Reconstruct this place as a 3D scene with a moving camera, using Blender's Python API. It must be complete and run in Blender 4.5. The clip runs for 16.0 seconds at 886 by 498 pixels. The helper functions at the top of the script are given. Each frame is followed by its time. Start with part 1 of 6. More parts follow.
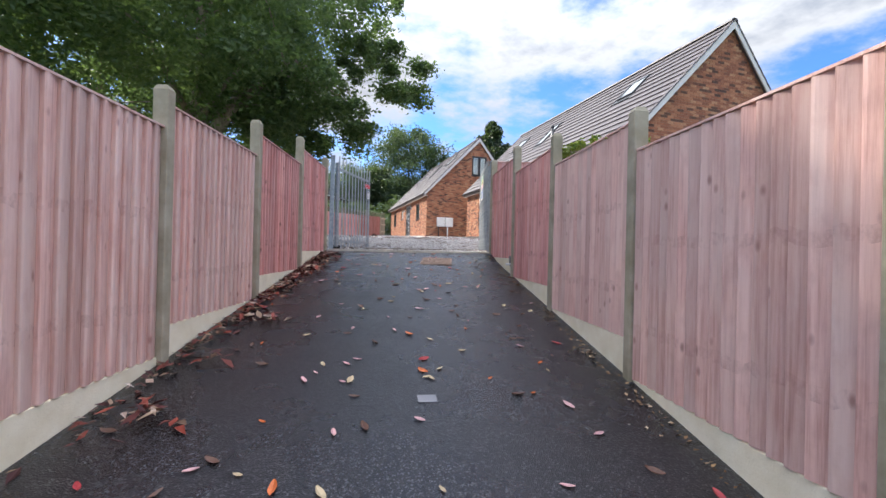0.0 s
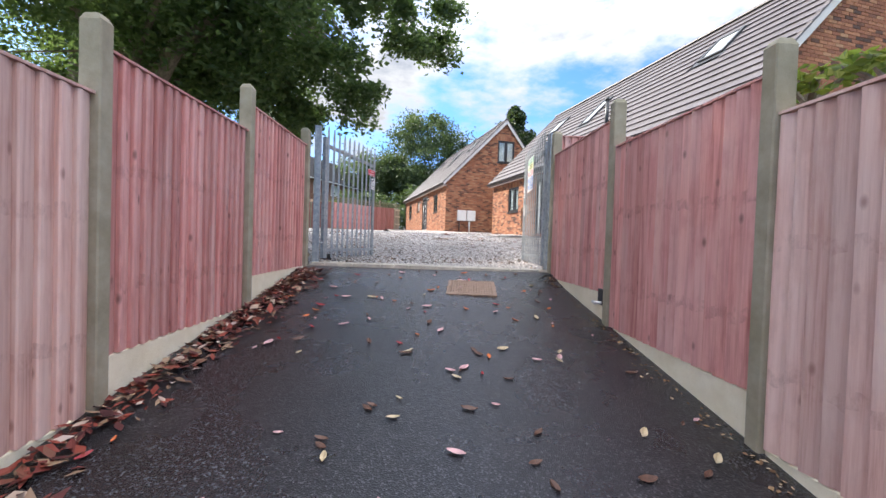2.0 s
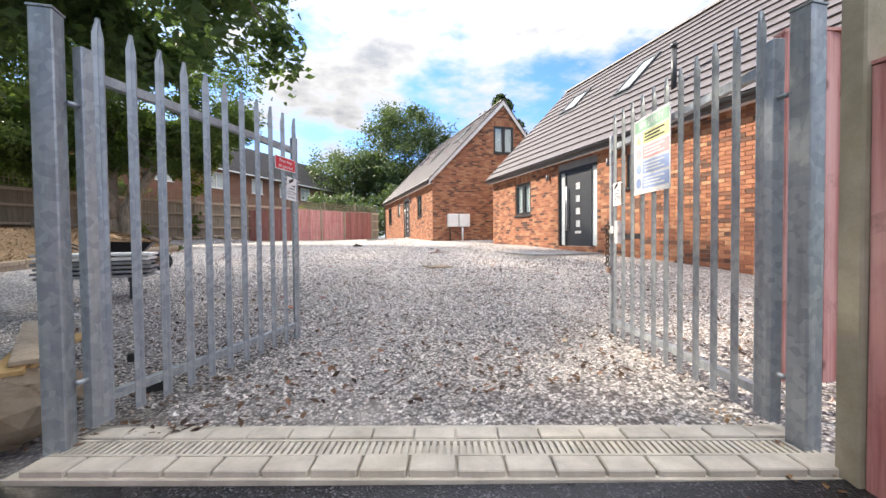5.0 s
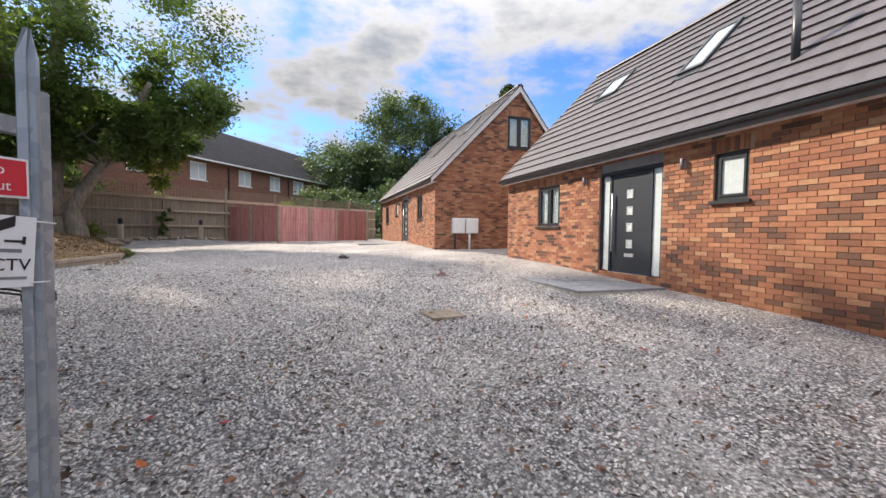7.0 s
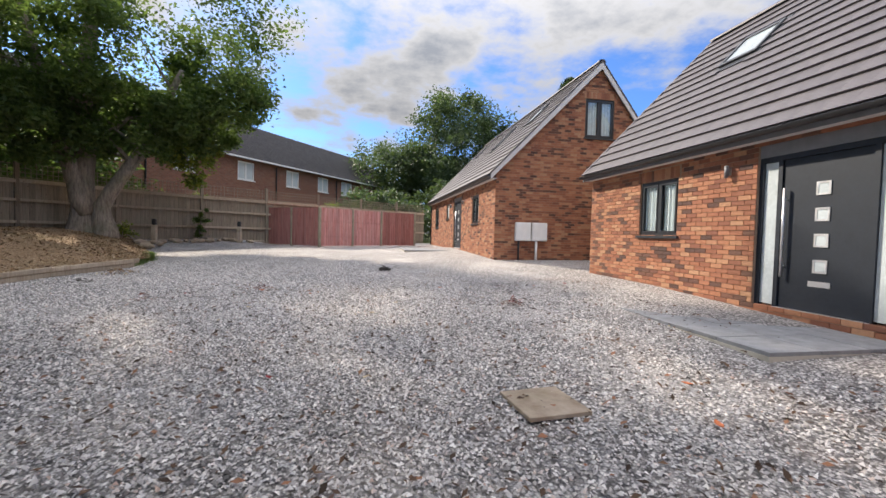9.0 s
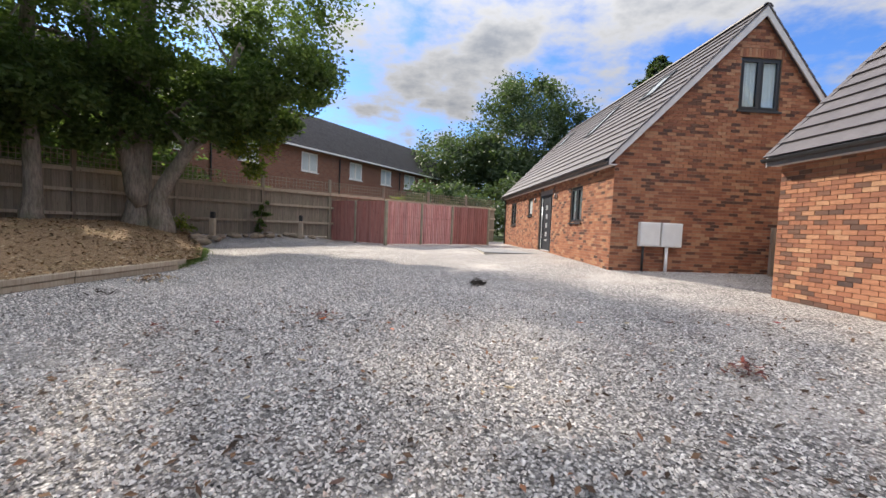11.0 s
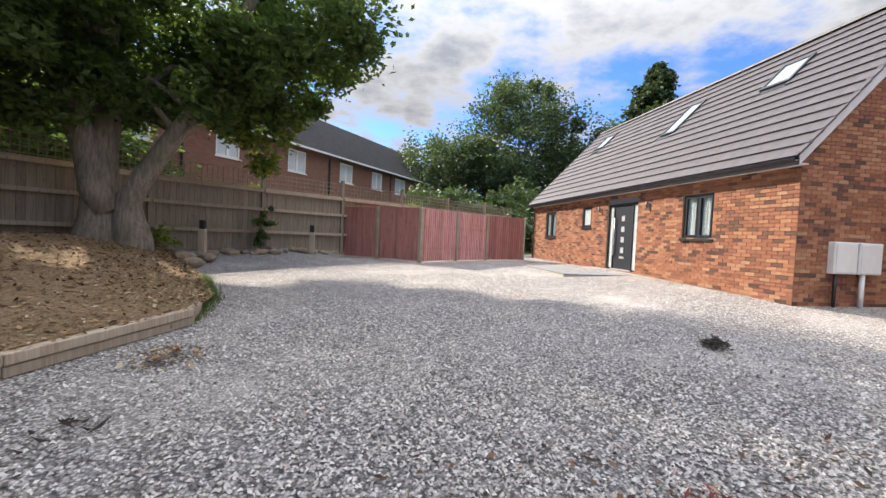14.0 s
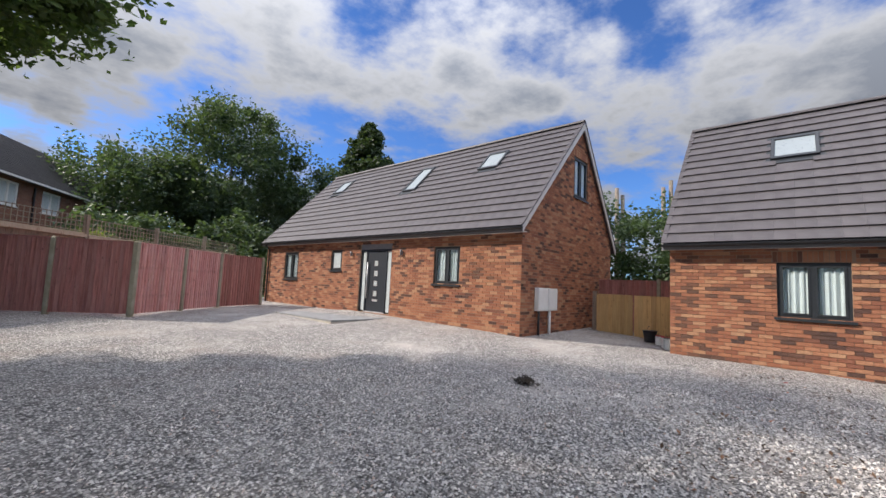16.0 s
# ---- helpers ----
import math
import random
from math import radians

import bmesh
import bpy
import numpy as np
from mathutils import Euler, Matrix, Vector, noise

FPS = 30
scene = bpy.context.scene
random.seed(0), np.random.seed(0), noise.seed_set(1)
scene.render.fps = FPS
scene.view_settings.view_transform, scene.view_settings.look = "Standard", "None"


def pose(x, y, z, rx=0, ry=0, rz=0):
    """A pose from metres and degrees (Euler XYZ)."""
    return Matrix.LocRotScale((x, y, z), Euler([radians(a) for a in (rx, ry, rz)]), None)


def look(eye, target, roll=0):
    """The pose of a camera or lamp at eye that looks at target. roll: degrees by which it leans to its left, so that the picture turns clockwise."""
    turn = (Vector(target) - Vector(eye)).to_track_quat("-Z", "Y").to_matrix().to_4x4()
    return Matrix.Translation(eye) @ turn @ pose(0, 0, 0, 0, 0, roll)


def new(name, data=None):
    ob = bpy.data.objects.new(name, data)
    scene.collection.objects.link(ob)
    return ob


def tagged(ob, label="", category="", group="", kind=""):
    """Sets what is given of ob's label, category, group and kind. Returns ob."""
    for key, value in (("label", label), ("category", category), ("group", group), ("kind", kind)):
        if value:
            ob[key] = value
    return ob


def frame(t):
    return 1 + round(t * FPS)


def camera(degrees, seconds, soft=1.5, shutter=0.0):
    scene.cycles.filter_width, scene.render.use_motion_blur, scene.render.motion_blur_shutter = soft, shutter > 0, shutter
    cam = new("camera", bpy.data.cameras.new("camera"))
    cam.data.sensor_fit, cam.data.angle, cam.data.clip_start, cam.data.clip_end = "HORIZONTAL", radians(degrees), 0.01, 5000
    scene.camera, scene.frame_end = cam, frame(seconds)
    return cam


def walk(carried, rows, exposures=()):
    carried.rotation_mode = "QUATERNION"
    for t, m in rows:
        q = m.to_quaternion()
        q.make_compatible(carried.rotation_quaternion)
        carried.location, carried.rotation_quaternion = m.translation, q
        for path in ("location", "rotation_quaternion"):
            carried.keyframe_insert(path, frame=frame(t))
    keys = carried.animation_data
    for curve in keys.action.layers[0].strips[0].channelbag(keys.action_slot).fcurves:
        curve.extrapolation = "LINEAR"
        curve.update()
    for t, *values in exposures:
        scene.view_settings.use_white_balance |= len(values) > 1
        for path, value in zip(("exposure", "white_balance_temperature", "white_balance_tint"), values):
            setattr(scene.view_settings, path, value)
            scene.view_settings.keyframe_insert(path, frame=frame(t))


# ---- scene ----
cam = camera(94.2, 16.0)
METRES, EYE, TILT, LEAN, TURN = 21.2, 1.6, 0.0, 0.0, -15.3
PATH = [
    (0, (0.003, -6.808, 1.388), (0.534, -4.880, 1.395), 1.4),
    (0.5, (0.108, -6.115, 1.498), (0.606, -4.178, 1.478), 1.9),
    (1, (0.250, -5.382, 1.602), (0.715, -3.437, 1.574), 2.3),
    (1.5, (0.302, -4.655, 1.699), (0.764, -2.709, 1.660), 2.3),
    (2, (0.500, -3.845, 1.773), (0.959, -1.899, 1.730), 1.9),
    (2.5, (0.599, -3.108, 1.868), (1.080, -1.169, 1.810), 1.4),
    (3, (0.792, -2.380, 1.958), (1.287, -0.443, 1.894), 1.1),
    (3.5, (0.908, -1.661, 2.075), (1.429, 0.270, 2.005), 0.9),
    (4, (1.089, -0.934, 2.208), (1.599, 0.999, 2.172), 0.0),
    (4.2, (1.121, -0.639, 2.237), (1.637, 1.293, 2.208), -0.2),
    (6.3, (1.724, 2.333, 2.748), (2.288, 4.250, 2.648), 0.1),
    (6.5, (1.757, 2.583, 2.814), (2.322, 4.499, 2.715), 0.4),
    (7, (1.931, 3.166, 2.931), (2.465, 5.091, 2.848), 0.6),
    (7.5, (2.034, 3.769, 2.934), (2.506, 5.712, 2.867), 0.7),
    (8, (2.197, 4.416, 2.940), (2.578, 6.379, 2.890), 0.5),
    (8.2, (2.228, 4.688, 2.959), (2.574, 6.657, 2.914), 0.4),
    (10.3, (1.957, 7.348, 3.076), (2.244, 9.322, 2.949), 2.1),
    (10.5, (1.853, 7.638, 3.092), (2.126, 9.616, 2.970), 2.3),
    (11, (1.514, 8.303, 3.133), (1.558, 10.300, 3.028), 2.4),
    (11.5, (0.965, 8.912, 3.144), (0.698, 10.891, 3.041), 1.5),
    (12, (0.491, 9.488, 3.174), (-0.031, 11.412, 3.021), 0.3),
    (12.5, (-0.012, 9.974, 3.192), (-0.505, 11.906, 3.041), 1.1),
    (13, (-0.474, 10.517, 3.185), (-0.773, 12.489, 3.050), 1.3),
    (13.5, (-1.008, 11.056, 3.212), (-1.056, 13.054, 3.118), 1.9),
    (14, (-1.433, 11.630, 3.237), (-1.185, 13.613, 3.172), 2.7),
    (14.5, (-1.899, 12.168, 3.288), (-1.326, 14.084, 3.277), 3.3),
    (15, (-2.240, 12.555, 3.375), (-1.342, 14.341, 3.439), 3.2),
    (15.5, (-2.552, 12.825, 3.434), (-1.325, 14.398, 3.583), 2.6),
    (16, (-2.839, 12.844, 3.403), (-1.376, 14.196, 3.580), 2.7),
]
EXPOSURES = [(0.0, 1.25, 6250, 10), (2.5, 1.5, 6500, 10), (4.0, 1.6, 6850, 10), (6.5, 1.05, 6700, 11), (8.0, 0.85, 6650, 11), (11.0, 0.78, 6550, 10), (13.5, 1.0, 6550, 10), (14.5, 0.95, 6500, 11), (15.5, 0.57, 6450, 11), (16.0, 0.4, 6300, 11)]
walk(cam, [(t, look(eye, target, roll)) for t, eye, target, roll in PATH], EXPOSURES)

# ---- sky, sun, exposure ----
scene.view_settings.exposure = 0.0
SUN_AZ, SUN_EL = radians(-40), radians(38)      # azimuth from +y towards +x
sun_to = Vector((math.sin(SUN_AZ) * math.cos(SUN_EL), math.cos(SUN_AZ) * math.cos(SUN_EL), math.sin(SUN_EL)))
sun = new("sun", bpy.data.lights.new("sun", "SUN"))
sun.data.energy, sun.data.angle, sun.data.color = 4.2, radians(1.2), (1.0, 0.91, 0.78)
sun.matrix_world = look(sun_to * 60, (0, 0, 0))


def make_world():
    world = bpy.data.worlds.new("sky")
    scene.world = world
    world.use_nodes = True
    nt = world.node_tree
    nt.nodes.clear()
    N, L = nt.nodes.new, nt.links.new
    out, bg = N("ShaderNodeOutputWorld"), N("ShaderNodeBackground")
    sky = N("ShaderNodeTexSky")
    sky.sky_type, sky.sun_disc = "NISHITA", False
    sky.sun_elevation, sky.sun_rotation = SUN_EL, SUN_AZ
    sky.air_density, sky.dust_density, sky.ozone_density = 1.0, 0.6, 2.0
    tc = N("ShaderNodeTexCoord")
    sep = N("ShaderNodeSeparateXYZ")
    L(tc.outputs["Generated"], sep.inputs[0])

    def m(op, a, b=None, clamp=False):
        n = N("ShaderNodeMath")
        n.operation, n.use_clamp = op, clamp
        for i, v in enumerate((a, b)):
            if v is None:
                continue
            if isinstance(v, (int, float)):
                n.inputs[i].default_value = v
            else:
                L(v, n.inputs[i])
        return n.outputs[0]

    up = m("MAXIMUM", sep.outputs[2], 0.0)
    den = m("ADD", up, 0.16)
    comb = N("ShaderNodeCombineXYZ")
    L(m("DIVIDE", sep.outputs[0], den), comb.inputs[0])
    L(m("DIVIDE", sep.outputs[1], den), comb.inputs[1])
    big = N("ShaderNodeTexNoise")
    big.inputs["Scale"].default_value, big.inputs["Detail"].default_value = 0.85, 7.0
    big.inputs["Roughness"].default_value = 0.55
    L(comb.outputs[0], big.inputs["Vector"])
    small = N("ShaderNodeTexNoise")
    small.inputs["Scale"].default_value, small.inputs["Detail"].default_value = 3.6, 6.0
    small.inputs["Roughness"].default_value = 0.6
    L(comb.outputs[0], small.inputs["Vector"])
    dens = m("ADD", m("MULTIPLY", big.outputs[0], 0.68), m("MULTIPLY", small.outputs[0], 0.32))
    cover = N("ShaderNodeMapRange")
    cover.interpolation_type = "SMOOTHSTEP"
    cover.inputs["From Min"].default_value, cover.inputs["From Max"].default_value = 0.42, 0.55
    L(dens, cover.inputs["Value"])
    # clouds: brighter where thin, grey undersides where thick
    ramp = N("ShaderNodeValToRGB")
    ramp.color_ramp.elements[0].position, ramp.color_ramp.elements[0].color = 0.47, (0.98, 0.985, 1.0, 1)
    ramp.color_ramp.elements[1].position, ramp.color_ramp.elements[1].color = 0.61, (0.52, 0.56, 0.64, 1)
    e = ramp.color_ramp.elements.new(0.53)
    e.color = (0.95, 0.955, 0.98, 1)
    L(dens, ramp.inputs[0])
    scale_sky = N("ShaderNodeMix")
    scale_sky.data_type, scale_sky.blend_type = "RGBA", "MULTIPLY"
    scale_sky.inputs[0].default_value = 1.0
    L(sky.outputs[0], scale_sky.inputs[6])
    scale_sky.inputs[7].default_value = (0.44, 0.68, 1.08, 1)
    cl = N("ShaderNodeMix")
    cl.data_type, cl.blend_type = "RGBA", "MULTIPLY"
    cl.inputs[0].default_value = 1.0
    L(ramp.outputs[0], cl.inputs[6])
    cl.inputs[7].default_value = (CLOUD, CLOUD, CLOUD, 1)
    # a clouded sky is far brighter overhead than at its foot
    rise = N("ShaderNodeMix")
    rise.data_type, rise.blend_type = "RGBA", "MULTIPLY"
    rise.inputs[0].default_value = 1.0
    grow = N("ShaderNodeCombineXYZ")
    g = m("ADD", m("MULTIPLY", m("POWER", up, 3.0), 4.8), 0.57)
    for i in range(3):
        L(g, grow.inputs[i])
    L(cl.outputs[2], rise.inputs[6])
    L(grow.outputs[0], rise.inputs[7])
    mix = N("ShaderNodeMix")
    mix.data_type = "RGBA"
    L(cover.outputs[0], mix.inputs[0])
    L(scale_sky.outputs[2], mix.inputs[6])
    L(rise.outputs[2], mix.inputs[7])
    L(mix.outputs[2], bg.inputs[0])
    bg.inputs[1].default_value = 0.12
    L(bg.outputs[0], out.inputs[0])


CLOUD = 4.3
make_world()


# ---- materials ----
class Mat:
    """A small builder of node materials."""

    def __init__(self, name, rough=0.7, metal=0.0, spec=0.5):
        self.m = bpy.data.materials.new(name)
        self.m.use_nodes = True
        self.nt = self.m.node_tree
        self.b = self.nt.nodes["Principled BSDF"]
        self.b.inputs["Roughness"].default_value = rough
        self.b.inputs["Metallic"].default_value = metal
        self.b.inputs["Specular IOR Level"].default_value = spec
        self.co = self.node("ShaderNodeTexCoord").outputs["Object"]

    def node(self, kind, **k):
        n = self.nt.nodes.new(kind)
        for key, v in k.items():
            n.inputs[key].default_value = v
        return n

    def link(self, a, b):
        self.nt.links.new(a, b)

    def world_co(self):
        self.co = self.node("ShaderNodeNewGeometry").outputs["Position"]

    def stretch(self, s):
        n = self.node("ShaderNodeMapping")
        n.inputs["Scale"].default_value = s
        self.link(self.co, n.inputs["Vector"])
        return n.outputs[0]

    def noise(self, scale, detail=4.0, rough=0.6, co=None):
        n = self.node("ShaderNodeTexNoise", Scale=scale, Detail=detail, Roughness=rough)
        self.link(co or self.co, n.inputs["Vector"])
        return n.outputs[0]

    def voronoi(self, scale, feature="F1", out="Distance", co=None, rand=1.0):
        n = self.node("ShaderNodeTexVoronoi", Scale=scale)
        n.feature = feature
        n.inputs["Randomness"].default_value = rand
        self.link(co or self.co, n.inputs["Vector"])
        return n.outputs[out]

    def ramp(self, fac, stops, ease="LINEAR"):
        n = self.node("ShaderNodeValToRGB")
        n.color_ramp.interpolation = ease
        els = n.color_ramp.elements
        while len(els) < len(stops):
            els.new(0.5)
        for e, (p, c) in zip(els, stops):
            e.position = p
            e.color = (*c, 1) if len(c) == 3 else c
        self.link(fac, n.inputs[0])
        return n.outputs[0]

    def grey(self, fac, a, b, lo=0.0, hi=1.0):
        n = self.node("ShaderNodeMapRange")
        n.inputs["From Min"].default_value, n.inputs["From Max"].default_value = a, b
        n.inputs["To Min"].default_value, n.inputs["To Max"].default_value = lo, hi
        self.link(fac, n.inputs["Value"])
        return n.outputs[0]

    def mix(self, fac, a, b, how="MIX"):
        n = self.node("ShaderNodeMix")
        n.data_type, n.blend_type = "RGBA", how
        for i, v in ((0, fac), (6, a), (7, b)):
            if isinstance(v, (int, float)):
                n.inputs[i].default_value = v
            elif isinstance(v, tuple):
                n.inputs[i].default_value = (*v, 1) if len(v) == 3 else v
            else:
                self.link(v, n.inputs[i])
        return n.outputs[2]

    def random(self, island=False):
        if island:
            return self.node("ShaderNodeNewGeometry").outputs["Random Per Island"]
        return self.node("ShaderNodeObjectInfo").outputs["Random"]

    def color(self, c):
        if isinstance(c, tuple):
            self.b.inputs["Base Color"].default_value = (*c, 1)
        else:
            self.link(c, self.b.inputs["Base Color"])
        return self

    def rough(self, r):
        self.link(r, self.b.inputs["Roughness"])
        return self

    def bump(self, h, strength=0.5, dist=0.01):
        n = self.node("ShaderNodeBump", Strength=strength, Distance=dist)
        self.link(h, n.inputs["Height"])
        self.link(n.outputs[0], self.b.inputs["Normal"])
        return self


def plain(name, c, rough=0.6, metal=0.0, vary=0.12, scale=6.0, bump=0.0):
    k = Mat(name, rough, metal)
    n = k.noise(scale, 5)
    lo, hi = tuple(v * (1 - vary) for v in c), tuple(min(1, v * (1 + vary)) for v in c)
    k.color(k.ramp(n, [(0.3, lo), (0.7, hi)]))
    k.rough(k.grey(k.noise(scale * 3), 0.3, 0.7, max(0.02, rough - 0.08), min(1, rough + 0.08)))
    if bump:
        k.bump(k.noise(scale * 8), bump, 0.004)
    return k.m


def brick_mat(name, island):
    k = Mat(name, 0.85, spec=0.3)
    k.world_co()
    r = k.random(island)
    base = k.ramp(r, [(0.0, (0.06, 0.043, 0.04)), (0.12, (0.11, 0.062, 0.05)), (0.22, (0.26, 0.105, 0.066)),
                      (0.55, (0.36, 0.148, 0.084)), (0.8, (0.45, 0.205, 0.115)), (1.0, (0.50, 0.29, 0.17))])
    patch = k.noise(14, 6, 0.7)
    col = k.mix(k.grey(patch, 0.35, 0.72, 0, 0.42), base, (0.18, 0.08, 0.055))
    col = k.mix(k.grey(k.noise(0.55, 3), 0.35, 0.7, 0.0, 0.18), col, (0.46, 0.225, 0.11))
    k.color(col)
    k.bump(k.noise(160, 5, 0.7), 0.7, 0.006)
    return k.m


def wood_mat(name, dark, mid, light, knots=(0.14, 0.07, 0.06), rough=0.75, fade=(0.5, 0.36, 0.34), fade_amount=0.55, rails=()):
    """Sawn timber with upright grain, in world space, tinted piece by piece."""
    k = Mat(name, rough, spec=0.3)
    local = k.co
    k.world_co()
    r = k.random()
    shift = k.node("ShaderNodeVectorMath")
    shift.operation = "ADD"
    comb = k.node("ShaderNodeCombineXYZ")
    mul = k.node("ShaderNodeMath")
    mul.operation = "MULTIPLY"
    mul.inputs[1].default_value = 40.0
    k.link(r, mul.inputs[0])
    k.link(mul.outputs[0], comb.inputs[2])
    k.link(k.co, shift.inputs[0])
    k.link(comb.outputs[0], shift.inputs[1])
    k.co = shift.outputs[0]
    g = k.noise(1.0, 6, 0.65, k.stretch((38, 38, 1.5)))
    g2 = k.noise(1.0, 3, 0.5, k.stretch((3.5, 3.5, 0.9)))
    col = k.ramp(g, [(0.28, dark), (0.5, mid), (0.75, light)])
    col = k.mix(k.grey(g2, 0.38, 0.68, 0, fade_amount), col, fade)
    tint = k.ramp(r, [(0.0, (0.8, 0.77, 0.77)), (0.3, (0.95, 0.94, 0.94)), (1.0, (1.1, 1.06, 1.06))])
    col = k.mix(1.0, col, tint, "MULTIPLY")
    blot = k.noise(1.0, 4, 0.6, k.stretch((9, 9, 5)))
    col = k.mix(k.grey(blot, 0.5, 0.7, 0.0, 0.28), col, dark)
    if rails:
        up = k.node("ShaderNodeSeparateXYZ")
        k.link(local, up.inputs[0])
        for z in rails:
            near = k.node("ShaderNodeMath")
            near.operation = "COMPARE"
            near.inputs[1].default_value, near.inputs[2].default_value = z, 0.04
            wob = k.node("ShaderNodeMath")
            wob.operation = "MULTIPLY_ADD"
            wob.inputs[1].default_value = 0.16
            k.link(k.noise(1.0, 2, 0.5, k.stretch((6, 6, 0.5))), wob.inputs[0])
            k.link(up.outputs[2], wob.inputs[2])
            k.link(wob.outputs[0], near.inputs[0])
            some = k.node("ShaderNodeMath")
            some.operation = "MULTIPLY"
            k.link(near.outputs[0], some.inputs[0])
            k.link(k.grey(k.noise(1.0, 4, 0.7, k.stretch((17, 17, 10))), 0.45, 0.72, 0.0, 0.42), some.inputs[1])
            col = k.mix(some.outputs[0], col, knots)
    kn = k.voronoi(1.0, co=k.stretch((7.5, 7.5, 3.6)))
    col = k.mix(k.grey(kn, 0.05, 0.15, 0.7, 0.0), col, knots)
    k.color(col)
    k.rough(k.grey(g, 0.3, 0.7, rough - 0.1, rough + 0.1))
    k.bump(g, 0.55, 0.004)
    return k.m


def leaf_mat(name, a, b, c, trans=0.5):
    k = Mat(name, 0.5, spec=0.4)
    r = k.random(True)
    col = k.ramp(r, [(0.0, a), (0.55, b), (1.0, c)])
    k.color(col)
    tr = k.node("ShaderNodeBsdfTranslucent")
    glow = k.mix(0.55, col, (0.2, 0.31, 0.05))
    k.link(glow, tr.inputs[0])
    mx = k.node("ShaderNodeMixShader")
    mx.inputs[0].default_value = trans
    out = k.nt.nodes["Material Output"]
    k.link(k.b.outputs[0], mx.inputs[1])
    k.link(tr.outputs[0], mx.inputs[2])
    k.link(mx.outputs[0], out.inputs[0])
    return k.m


def bark_mat(name, a, b):
    k = Mat(name, 0.9, spec=0.2)
    n = k.noise(1.0, 6, 0.7, k.stretch((16, 16, 3.2)))
    col = k.ramp(n, [(0.3, a), (0.7, b)])
    col = k.mix(k.grey(k.noise(1.4, 3), 0.48, 0.7, 0, 0.5), col, (0.09, 0.11, 0.05))
    k.color(col)
    k.bump(n, 1.0, 0.03)
    return k.m


def glass_mat(name, tint=(0.82, 0.88, 0.9)):
    k = Mat(name)
    nt = k.nt
    tr = k.node("ShaderNodeBsdfTransparent")
    tr.inputs[0].default_value = (*tint, 1)
    gl = k.node("ShaderNodeBsdfGlossy")
    gl.inputs["Roughness"].default_value = 0.02
    edge = k.node("ShaderNodeLayerWeight", Blend=0.5)
    fr = k.node("ShaderNodeMath")
    fr.operation = "POWER"
    fr.inputs[1].default_value = 5.0
    k.link(edge.outputs["Facing"], fr.inputs[0])
    mx = k.node("ShaderNodeMixShader")
    add = k.node("ShaderNodeMath")
    add.operation = "ADD"
    add.inputs[1].default_value = 0.08
    k.link(fr.outputs[0], add.inputs[0])
    k.link(add.outputs[0], mx.inputs[0])
    k.link(tr.outputs[0], mx.inputs[1])
    k.link(gl.outputs[0], mx.inputs[2])
    k.link(mx.outputs[0], nt.nodes["Material Output"].inputs[0])
    return k.m


def asphalt_mat():
    k = Mat("asphalt", 0.5, spec=0.5)
    k.world_co()
    cell = k.voronoi(120, out="Color")
    sep = k.node("ShaderNodeSeparateColor")
    k.link(cell, sep.inputs[0])
    agg = k.voronoi(120)
    fine = k.noise(260, 3)
    wear = k.noise(0.9, 5, 0.6)
    col = k.ramp(sep.outputs[0], [(0.0, (0.005, 0.005, 0.006)), (0.6, (0.013, 0.0125, 0.0145)), (0.85, (0.028, 0.028, 0.031)), (0.97, (0.10, 0.10, 0.105))])
    col = k.mix(k.grey(fine, 0.4, 0.8, 0.0, 0.4), col, (0.018, 0.017, 0.02))
    col = k.mix(k.grey(wear, 0.45, 0.75, 0.0, 0.35), col, (0.022, 0.021, 0.024))
    k.color(col)
    k.rough(k.grey(k.noise(1.1, 4), 0.35, 0.65, 0.2, 0.36))
    k.bump(agg, 0.5, 0.005)
    return k.m


def gravel_mat():
    k = Mat("gravel", 0.85, spec=0.3)
    k.world_co()
    cell = k.voronoi(44, out="Color")
    sep = k.node("ShaderNodeSeparateColor")
    k.link(cell, sep.inputs[0])
    d = k.voronoi(44)
    col = k.ramp(sep.outputs[0], [(0.0, (0.15, 0.137, 0.128)), (0.35, (0.38, 0.35, 0.33)), (0.7, (0.66, 0.615, 0.578)), (1.0, (0.9, 0.85, 0.8))])
    col = k.mix(k.grey(d, 0.25, 0.75, 0.0, 0.75), col, (0.04, 0.038, 0.04))
    big = k.noise(0.55, 5, 0.6)
    col = k.mix(k.grey(big, 0.5, 0.72, 0.0, 0.5), col, (0.66, 0.605, 0.555))
    col = k.mix(k.grey(k.noise(1.3, 4), 0.52, 0.75, 0.0, 0.3), col, (0.28, 0.20, 0.165))
    k.color(col)
    h = k.mix(0.7, k.grey(d, 0.0, 0.7, 1.0, 0.0), k.noise(140, 3))
    k.bump(h, 1.0, 0.02)
    return k.m


def stone_mat():
    k = Mat("gravel_stone", 0.8, spec=0.35)
    r = k.random(True)
    col = k.ramp(r, [(0.0, (0.11, 0.10, 0.094)), (0.3, (0.38, 0.35, 0.33)), (0.7, (0.68, 0.635, 0.6)), (0.93, (0.9, 0.85, 0.8)), (1.0, (0.5, 0.36, 0.29))])
    k.color(col)
    return k.m


